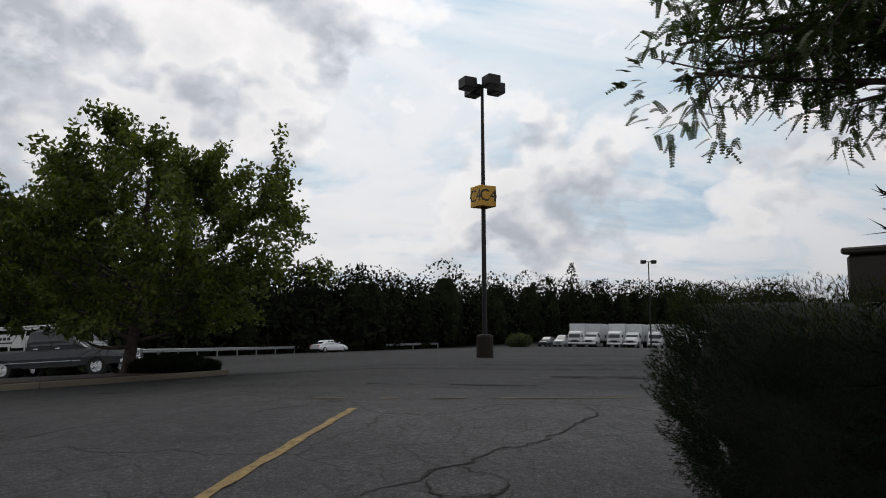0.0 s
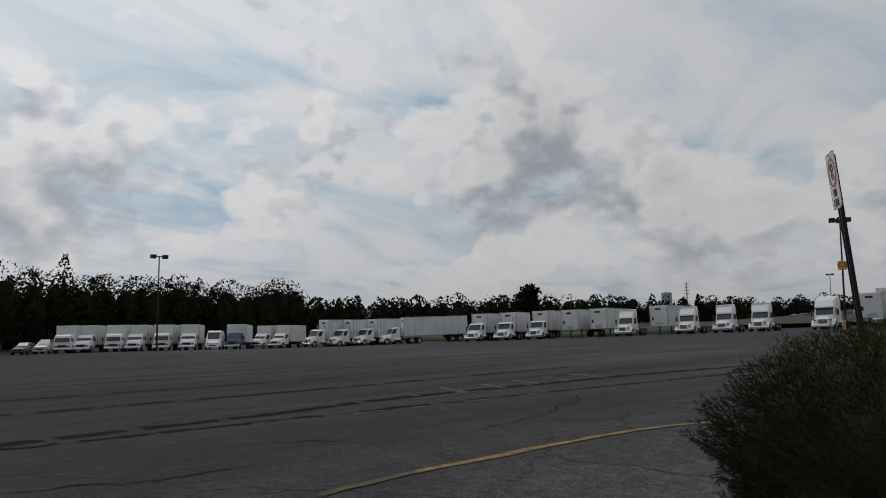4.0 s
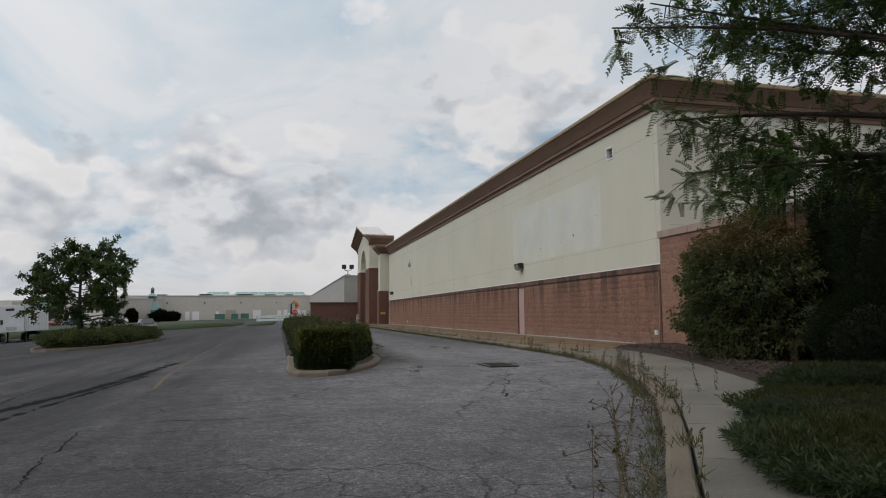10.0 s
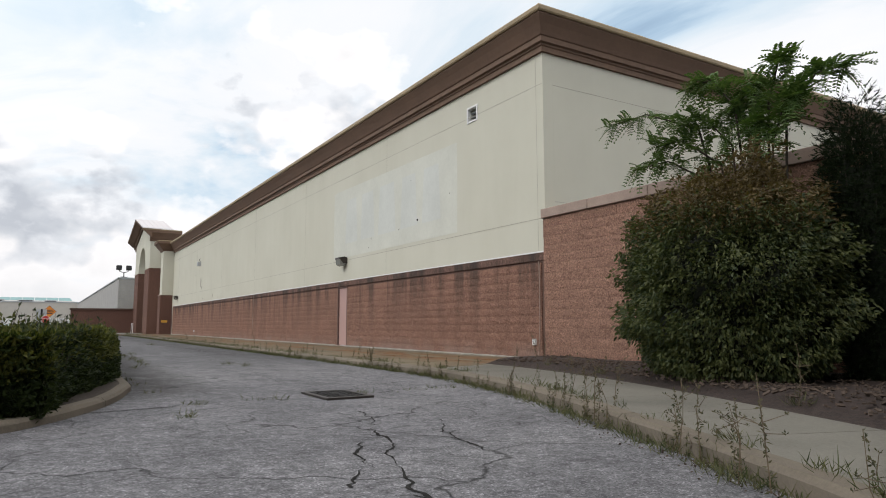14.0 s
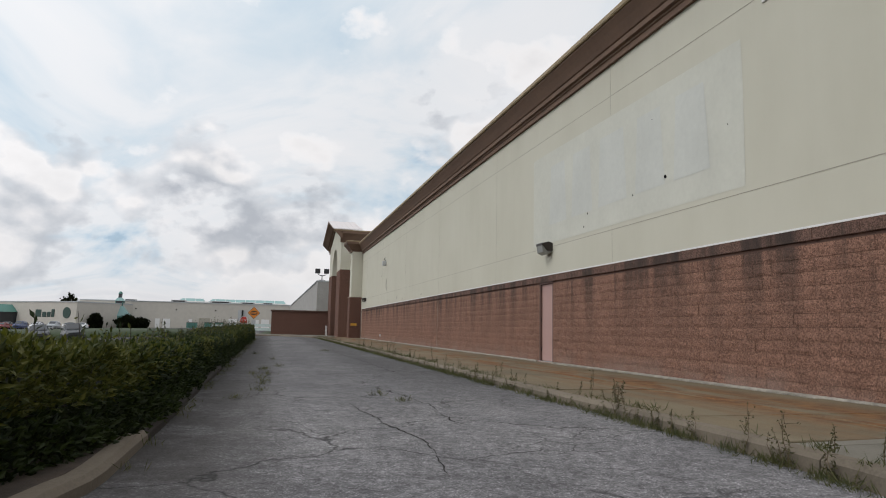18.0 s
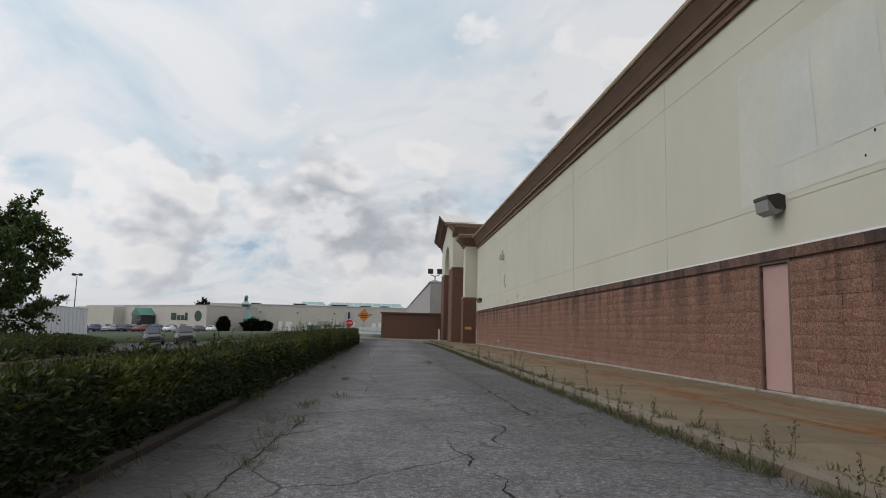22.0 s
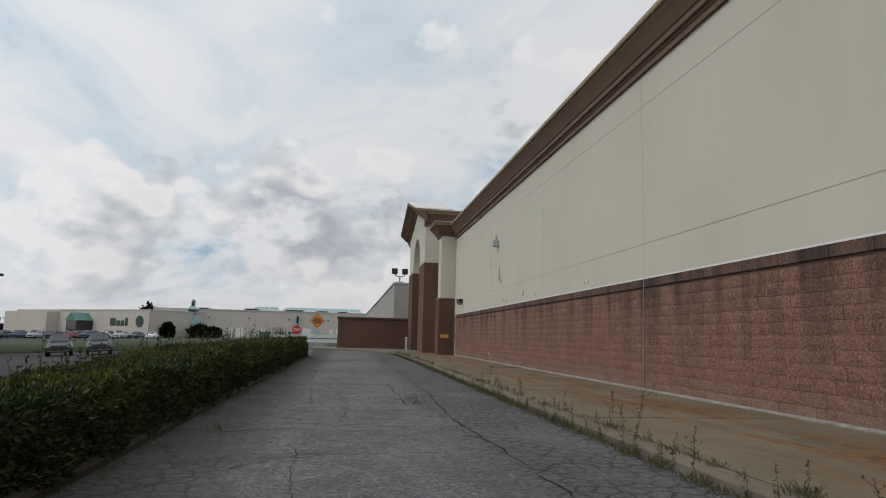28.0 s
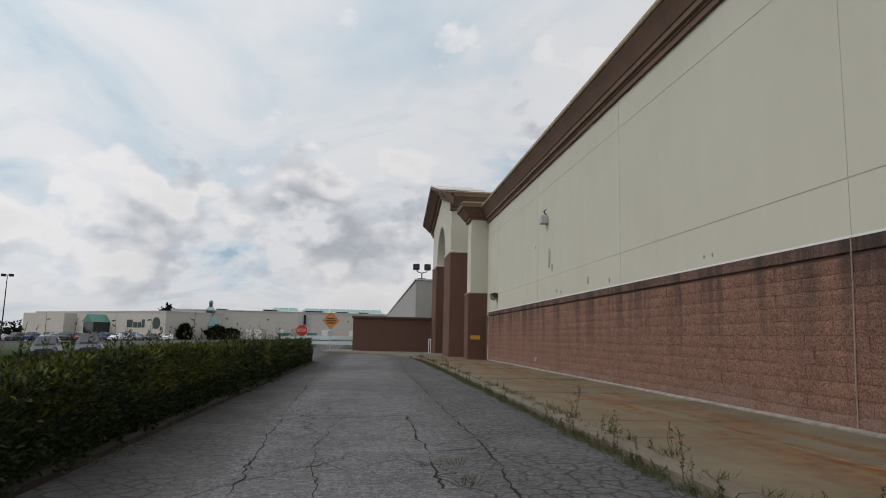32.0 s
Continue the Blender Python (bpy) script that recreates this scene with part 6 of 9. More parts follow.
def build_weeds():
    random.seed(81)
    st, lv, gr = Mesh(), Mesh(), Mesh()
    line = [p for p in KERB_LINE if -18 < p[1] < 53]
    out = offset(line, -0.04)
    inn = offset(line, 0.19)
    for i in range(len(line) - 1):
        y = line[i][1]
        dense = 1.0 if y > -9 else 0.6
        for _ in range(8):
            t = random.random()
            a = out if random.random() < 0.8 else inn
            x = a[i][0] + (a[i + 1][0] - a[i][0]) * t
            yy_ = a[i][1] + (a[i + 1][1] - a[i][1]) * t
            z = ground_z(x, yy_) if a is out else 0.12
            if random.random() < dense * 0.9:
                tuft(gr, (x - abs(random.gauss(0, 0.05)), yy_, z), random.randint(5, 16), random.uniform(0.05, 0.16))
            if random.random() < 0.2 * dense:
                weed(st, lv, (x, yy_, z), random.choice((0.1, 0.15, 0.2, 0.26, 0.4)) * random.uniform(0.7, 1.2))
    # tall dry weeds at the bends
    for x, y, h in [(-10.3, -16.3, 0.7), (-10.15, -15.9, 0.6), (-9.6, -14.6, 0.6), (-9.2, -14.2, 0.75), (-8.8, -13.4, 0.6), (-7.2, -10.9, 0.55), (-6.9, -10.3, 0.5), (-6.4, -9.4, 0.55), (-5.9, -8.4, 0.5), (-5.5, -9.6, 0.7), (-5.2, -6.8, 0.45), (-3.55, 6.4, 0.5), (-3.6, 4.9, 0.45), (-3.55, 9.6, 0.55), (-3.5, 13.9, 0.5), (-3.55, 17.2, 0.75), (-3.5, 22.3, 0.5), (-3.45, 24.6, 0.5), (-3.5, 1.6, 0.6)]:
        for _ in range(2):
            weed(st, lv, (x + random.gauss(0, 0.12), y + random.gauss(0, 0.15), 0.05), h * random.uniform(0.75, 1.1) * (0.72 if y > 0 else 1.0))
    for x, y in [(-0.4, -0.35), (-0.7, -0.5), (-1.1, -0.3), (-1.8, -2.2), (-3.6, -7.8), (-2.3, -4.0), (-4.4, -9.5), (-4.9, -10.9), (-6.2, -12.9)]:
        weed(st, lv, (x, y, 0.15), random.uniform(0.3, 0.6))
        tuft(gr, (x, y, 0.15), 18, 0.16)
    # grass in the road joints and along the hedge kerb
    for x, y in [(-7.55, 6.3), (-7.5, 6.9), (-7.58, 7.6), (-7.48, 8.5), (-7.6, 5.2), (-7.9, 4.1), (-7.55, 9.9), (-7.5, 10.3), (-7.2, 11.2), (-7.75, 8.6), (-7.35, 14.7), (-7.9, 18.5), (-5.2, 21.8), (-5.25, 22.6), (-8.3, -4.2), (-5.7, 3.6), (-5.9, 4.4)]:
        tuft(gr, (x, y, ground_z(x, y)), 16, 0.13)
    for k in range(22):
        x = random.uniform(-8.3, -3.8)
        y = -2.8 - 0.2 * max(0.0, -x - 7.0) + random.gauss(0, 0.05)
        tuft(gr, (x, y, ground_z(x, y)), random.randint(2, 7), random.uniform(0.05, 0.12))
    for k in range(90):
        y = random.uniform(-2, 47)
        tuft(gr, (HX1 + 0.04 + abs(random.gauss(0, 0.05)), y, 0.0), random.randint(4, 12), 0.1)
    for x, y, h in [(-3.17, -8.56, 0.50), (-3.60, -8.94, 0.45), (-1.11, -8.03, 0.50), (-1.75, -8.75, 0.55), (-1.09, -3.69, 0.40), (-1.66, -5.19, 0.40), (-0.04, -1.26, 0.45)]:
        weed(st, lv, (x, y, 0.18), h * random.uniform(0.9, 1.1))
    # grass fringe at the edge of the bed
    for k in range(70):
        i = random.randrange(len(line) - 1)
        if -13 < line[i][1] < -1:
            e = offset(line, 1.5)[i]
            tuft(gr, (e[0] + random.gauss(0, 0.12), e[1] + random.gauss(0, 0.2), 0.13), random.randint(4, 12), random.uniform(0.06, 0.15))
    ob = part("weeds", st.data("weeds", STALK, False, False), None)
    tagged(ob, "dry weeds and grass tufts along the kerb joints", "weeds", "", "stuff")
    part("weed_leaves", lv.data("weed_leaves", LEAF_WEED, False, False), None, ob)
    part("grass_tufts", gr.data("grass_tufts", GRASS, False, False), None, ob)
    ch = Mesh()
    coarse = line[::2]
    for _ in range(6500):
        x, y = random.uniform(-6.5, -0.3), random.uniform(-14, -0.6)
        near = min(coarse, key=lambda q: (x - q[0]) ** 2 + (y - q[1]) ** 2)
        if x < near[0] or (x - near[0]) ** 2 + (y - near[1]) ** 2 < 1.6 ** 2:
            continue
        s = random.uniform(0.012, 0.04)
        mt = Matrix.Translation((x, y, bed_height(x, y) + 0.02)) @ Euler((random.uniform(-0.6, 0.6), random.uniform(-0.6, 0.6), random.uniform(0, 6))).to_matrix().to_4x4()
        ch.box(-s, s, -s * 0.4, s * 0.4, -0.006, 0.008, 0, mt)
    lt = Mesh()
    for _ in range(3800):
        i = random.randrange(len(line) - 1)
        if not -17.5 < line[i][1] < -6.5:
            continue
        e = offset(line[i:i + 2], -abs(random.gauss(0.0, 0.13)) - 0.02)
        u = random.random()
        x, y = e[0][0] + (e[1][0] - e[0][0]) * u, e[0][1] + (e[1][1] - e[0][1]) * u
        leaf(lt, (x, y, ground_z(x, y) + 0.008), rand_dir(0.1), random.uniform(0.008, 0.02), random.uniform(0.015, 0.04), 0.2)
    tagged(part("leaf_litter", lt.data("leaf_litter", CHIP, False, False), None), "dry brown leaf litter lying in the gutter", "leaf litter", "", "stuff")
    ob = part("mulch_chips", ch.data("mulch_chips", CHIP, False, False), None)
    tagged(ob, "brown wood chips scattered on the bed", "mulch", "", "stuff")


build_weeds()


def broad_weed(x, y, z):
    """A young weed with large drooping leaves on one stem."""
    random.seed(91)
    t = thing("milkweed", "young broad-leaved green weed at the bed's edge", "weed", pose(x, y, z))
    part("stem", Mesh().tube([(0, 0, -0.05), (0.02, 0.01, 0.25), (0.03, 0.0, 0.48)], [0.009, 0.007, 0.004], 6), STALK, t)
    for k in range(10):
        a, h = k * 2.4, 0.14 + 0.034 * k
        out = Vector((math.cos(a), math.sin(a), 0.35 - 0.09 * (k % 3)))
        m = Mesh()
        s = out.cross(Vector((0, 0, 1))).normalized()
        ln, rows = 0.2 - 0.008 * k, []
        for j in range(6):
            u = j / 5
            c = Vector((0.025, 0, h)) + out.normalized() * ln * u + Vector((0, 0, -0.09 * u * u))
            wd = 0.05 * math.sin(math.pi * min(0.98, 0.06 + 0.94 * u)) ** 0.8
            rows.append([tuple(c - s * wd + Vector((0, 0, 0.012))), tuple(c), tuple(c + s * wd + Vector((0, 0, 0.012)))])
        for j in range(5):
            for q in range(2):
                m.add([rows[j][q], rows[j][q + 1], rows[j + 1][q + 1], rows[j + 1][q]], [(0, 1, 2, 3)])
        part("leaf", m.data("leaf", LEAF_SUMAC, True, False), None, t)


broad_weed(-1.51, -6.08, 0.16)
# ---- vehicles ----
def on_ground(x, y, yaw, dz=0.0):
    """A pose on the sloping paving, nose towards yaw (0: +y)."""
    e = 2.0
    a = radians(yaw)
    f = Vector((-math.sin(a), math.cos(a), 0))
    r = Vector((math.cos(a), math.sin(a), 0))
    zf = ground_z(x + f.x * e, y + f.y * e) - ground_z(x - f.x * e, y - f.y * e)
    zr = ground_z(x + r.x, y + r.y) - ground_z(x - r.x, y - r.y)
    f = (f + Vector((0, 0, zf / (2 * e)))).normalized()
    r = (r + Vector((0, 0, zr / 2))).normalized()
    u = r.cross(f).normalized()
    r = f.cross(u)
    m = Matrix((r, f, u)).transposed().to_4x4()
    m.translation = (x, y, ground_z(x, y) + dz)
    return m


def wheel(parent, x, y, r, w, rim=None, dual=False):
    n = 16
    t = Mesh()
    prof = [(r * 0.6, -w / 2), (r * 0.93, -w / 2), (r, -w * 0.36), (r, w * 0.36), (r * 0.93, w / 2), (r * 0.6, w / 2)]
    rings = [[(x + o, y + q * math.cos(2 * math.pi * k / n), r + q * math.sin(2 * math.pi * k / n)) for q, o in prof] for k in range(n)]
    rings.append(rings[0])
    t.loft(rings, cap=False)
    wh = part("wheel", t, RUBBER, parent, "black tyre")
    s = 1 if x > 0 else -1
    h = Mesh()
    h.tube([(x + s * w * 0.28, y, r), (x + s * w * 0.40, y, r)], [r * 0.6, r * 0.58], 14)
    h.tube([(x + s * w * 0.40, y, r), (x + s * w * 0.5, y, r)], [r * 0.24, r * 0.18], 10)
    for k in range(5):
        a = 2 * math.pi * k / 5
        h.tube([(x + s * w * 0.42, y + r * 0.2 * math.cos(a), r + r * 0.2 * math.sin(a)), (x + s * w * 0.42, y + r * 0.52 * math.cos(a), r + r * 0.52 * math.sin(a))], r * 0.08, 5)
    part("rim", h, rim or STEEL, wh)


def shell(m, sections):
    """A body skin from cross sections along y: (y, half width low, half width high, z low, z high)."""
    rings = []
    for y, wl, wh, z0, z1 in sections:
        c = min(0.09, (z1 - z0) * 0.25)
        rings.append([(-wl, y, z0), (-wl - 0.02, y, z0 + (z1 - z0) * 0.45), (-wh, y, z1 - c), (-wh + c, y, z1), (wh - c, y, z1), (wh, y, z1 - c), (wl + 0.02, y, z0 + (z1 - z0) * 0.45), (wl, y, z0)])
    m.loft(rings)
    return m


def pane(parent, vs, name="window", mat=None):
    """A window pane with thickness, from four corners."""
    a, b, c = Vector(vs[0]), Vector(vs[1]), Vector(vs[2])
    n = (b - a).cross(c - a).normalized() * 0.008
    m = Mesh()
    m.add([tuple(Vector(v) + n) for v in vs] + [tuple(Vector(v) - n) for v in vs], [(0, 1, 2, 3), (7, 6, 5, 4), (0, 4, 5, 1), (1, 5, 6, 2), (2, 6, 7, 3), (3, 7, 4, 0)])
    return part(name, m, mat or GLASS, parent)


def tractor(sleeper, at, label, group, tall=True, grille=CHROME):
    """A road tractor, nose along +y: bonnet, cab, fairing, bumper, lamps, tanks, wheels."""
    t = thing("truck_tractor", label, "truck", at, group)
    m = Mesh()
    shell(m, [(1.45, 0.98, 0.8, 0.62, 1.55), (1.9, 0.97, 0.76, 0.6, 1.5), (2.5, 0.95, 0.68, 0.58, 1.38), (2.85, 0.86, 0.55, 0.6, 1.2)])
    part("bonnet", m, WHITE, t)
    back = -1.35 if sleeper else 0.0
    m = Mesh()
    shell(m, [(back, 1.16, 1.12, 0.75, 2.6), (0.5, 1.16, 1.12, 0.75, 2.65), (1.05, 1.12, 1.02, 0.75, 2.5), (1.5, 1.08, 0.95, 0.75, 1.62)])
    cab = part("cab", m, WHITE, t)
    if tall:
        m = Mesh()
        shell(m, [(back, 1.16, 1.1, 2.5, 3.85 if sleeper else 3.6), (back + 0.6, 1.14, 1.08, 2.5, 3.82 if sleeper else 3.55), (0.55, 1.08, 0.98, 2.5, 3.35), (1.1, 0.98, 0.85, 2.45, 2.62)])
        part("roof_fairing", m, WHITE, t)
    pane(cab, [(-0.92, 1.49, 1.68), (0.92, 1.49, 1.68), (0.88, 1.13, 2.4), (-0.88, 1.13, 2.4)], "windscreen")
    part("screen_bar", Mesh().tube([(0, 1.51, 1.66), (0, 1.14, 2.42)], 0.025, 6), BLACK, cab)
    for s in (-1, 1):
        pane(cab, [(s * 1.155, 0.35, 1.65), (s * 1.125, 1.2, 1.65), (s * 1.09, 1.0, 2.35), (s * 1.135, 0.35, 2.4)], "side_window")
        mr = part("mirror", Mesh().box(s * 1.36 - 0.09, s * 1.36 + 0.09, 1.22, 1.36, 1.62, 2.25, 0.03), BLACK, t)
        part("mirror_arm", Mesh().tube([(s * 1.12, 1.15, 2.2), (s * 1.36, 1.28, 2.2)], 0.018, 6), BLACK, mr)
        part("headlight", Mesh().prism([(s * 0.5, 0.92), (s * 0.9, 0.98), (s * 0.93, 1.2), (s * 0.62, 1.16)], 2.68, 2.83, "y"), LENS, t)
        part("wing", Mesh().prism([(1.45, 0.55), (1.55, 0.98), (1.95, 1.12), (2.4, 1.0), (2.66, 0.6), (2.6, 0.55), (2.3, 0.92), (1.95, 1.02), (1.6, 0.9), (1.52, 0.55)], s * 0.78, s * 1.2, "x"), WHITE, t)
        part("fuel_tank", Mesh().tube([(s * 0.98, -0.2 if not sleeper else -0.9, 0.72), (s * 0.98, 1.0, 0.72)], 0.3, 12), CHROME, t)
        part("step", Mesh().box(s * 0.9 - 0.25, s * 0.9 + 0.28, 1.02, 1.4, 0.4, 0.62, 0.03), WHITE, t)
        if not tall or sleeper:
            part("exhaust_stack", Mesh().tube([(s * 0.95, back - 0.15, 0.9), (s * 0.95, back - 0.15, 3.3)], 0.07, 8), CHROME, t)
    g = part("grille", Mesh().box(-0.42, 0.42, 2.78, 2.9, 0.72, 1.18, 0.03), BLACK, t)
    for k in range(5):
        part("grille_bar", Mesh().box(-0.43, 0.43, 2.895, 2.92, 0.76 + k * 0.09, 0.8 + k * 0.09), grille, g)
    part("bumper", Mesh().box(-1.18, 1.18, 2.62, 3.0, 0.32, 0.66, 0.07), WHITE if sleeper else CHROME, t)
    part("visor", Mesh().box(-0.98, 0.98, 1.12, 1.32, 2.4, 2.48, 0.03), BLACK if sleeper else WHITE, t)
    part("chassis", Mesh().box(-0.42, 0.42, -3.6, 2.5, 0.62, 0.85), BLACK, t)
    for s in (-1, 1):
        wheel(t, s * 1.02, 2.05, 0.5, 0.3)
        wheel(t, s * 0.92, -1.95, 0.5, 0.55)
        wheel(t, s * 0.92, -3.2, 0.5, 0.55)
    return t


def trailer(at, label, group, length=14.5, legs=True, mat=None):
    """A box semi-trailer; its front wall stands at y = 0 and the box runs back along -y."""
    t = thing("semi_trailer", label, "trailer", at, group)
    part("box", Mesh().box(-1.28, 1.28, -length, 0, 1.15, 4.05, 0.04), mat or TRAILER, t)
    for s in (-1, 1):
        for z in (1.14, 4.0):
            part("rail", Mesh().box(s * 1.29 - 0.03, s * 1.29 + 0.03, -length, 0.02, z, z + 0.1, 0.01), STEEL, t)
        for k in range(0, int(length / 1.2)):
            part("side_post", Mesh().box(s * 1.285 - 0.012, s * 1.285 + 0.012, -0.6 - k * 1.2, -0.55 - k * 1.2, 1.25, 3.98), STEEL, t)
    part("corner_post", Mesh().box(-1.3, -1.16, -0.06, 0.035, 1.15, 4.05, 0.03), STEEL, t)
    part("corner_post", Mesh().box(1.16, 1.3, -0.06, 0.035, 1.15, 4.05, 0.03), STEEL, t)
    part("nose_plate", Mesh().box(-0.5, 0.5, 0.0, 0.05, 1.35, 1.75, 0.02), TRAILER_GREY, t)
    part("marker_strip", Mesh().box(-0.3, 0.5, 0.0, 0.03, 3.45, 3.7, 0.01), SIGN_BLACK, t)
    part("vent_box", Mesh().box(0.75, 1.0, 0.0, 0.04, 2.0, 2.5, 0.01), SIGN_BLACK, t)
    if legs:
        for s in (-1, 1):
            lg = part("landing_leg", Mesh().box(s * 0.85 - 0.07, s * 0.85 + 0.07, -2.6, -2.46, 0.12, 1.2, 0.01), BLACK, t)
            part("foot", Mesh().box(s * 0.85 - 0.15, s * 0.85 + 0.15, -2.68, -2.38, 0.0, 0.12, 0.02), BLACK, lg)
            part("brace", Mesh().tube([(s * 0.85, -2.5, 0.5), (s * 0.85, -3.4, 1.15)], 0.03, 5), BLACK, t)
    part("bogie", Mesh().box(-0.6, 0.6, -length + 0.6, -length + 3.6, 0.7, 1.15), BLACK, t)
    for s in (-1, 1):
        for y in (-length + 1.3, -length + 2.55):
            wheel(t, s * 0.95, y, 0.5, 0.5)
    return t


def box_truck(at, label, group, cab_mat=None, length=5.0, cab_over=False):
    t = thing("box_truck", label, "truck", at, group)
    cm = cab_mat or WHITE
    part("cargo_box", Mesh().box(-1.2, 1.2, -length, 0.0, 0.95, 3.35, 0.05), TRAILER, t)
    for s in (-1, 1):
        part("rail", Mesh().box(s * 1.21 - 0.03, s * 1.21 + 0.03, -length, 0.02, 0.93, 1.03, 0.01), STEEL, t)
        part("corner_post", Mesh().box(s * 1.2 - 0.04, s * 1.2 + 0.03, -0.05, 0.03, 0.95, 3.36, 0.02), STEEL, t)
    m = Mesh()
    if cab_over:
        shell(m, [(0.12, 1.0, 0.95, 0.55, 2.25), (1.2, 1.0, 0.93, 0.5, 2.25), (1.5, 1.0, 0.9, 0.45, 2.05), (1.72, 0.98, 0.94, 0.42, 1.3)])
        fy, fz = 1.74, 1.3
    else:
        shell(m, [(0.12, 1.0, 0.93, 0.6, 2.2), (0.8, 1.0, 0.9, 0.55, 2.15), (1.35, 0.99, 0.88, 0.55, 1.45), (2.3, 0.93, 0.74, 0.5, 1.25), (2.5, 0.85, 0.6, 0.5, 1.05)])
        fy, fz = 1.35, 1.45
    cab = part("cab", m, cm, t)
    ty = 0.85 if not cab_over else 1.48
    pane(cab, [(-0.82, fy + 0.0, fz + 0.03), (0.82, fy + 0.0, fz + 0.03), (0.78, ty, 2.04), (-0.78, ty, 2.04)], "windscreen")
    for s in (-1, 1):
        pane(cab, [(s * 0.985, 0.3, 1.4), (s * 0.97, ty + 0.3, 1.4), (s * 0.92, ty - 0.05, 2.0), (s * 0.945, 0.3, 2.0)], "side_window")
        part("mirror", Mesh().box(s * 1.2 - 0.07, s * 1.2 + 0.07, ty + 0.2, ty + 0.3, 1.35, 1.75, 0.02), BLACK, t)
        ey = 1.7 if cab_over else 2.42
        part("headlight", Mesh().box(s * 0.72 - 0.17, s * 0.72 + 0.17, ey, ey + 0.1, 0.72, 0.9, 0.03), LENS, t)
        wheel(t, s * 0.92, 1.0 if cab_over else 1.7, 0.42, 0.26)
        wheel(t, s * 0.9, -length + 1.6, 0.42, 0.5)
    ey = 1.7 if cab_over else 2.44
    part("grille", Mesh().box(-0.5, 0.5, ey, ey + 0.1, 0.7, 0.98, 0.02), BLACK, t)
    part("bumper", Mesh().box(-1.02, 1.02, ey - 0.05, ey + 0.2, 0.35, 0.6, 0.05), CHROME, t)
    part("chassis", Mesh().box(-0.4, 0.4, -length, 1.4, 0.55, 0.92), BLACK, t)
    return t


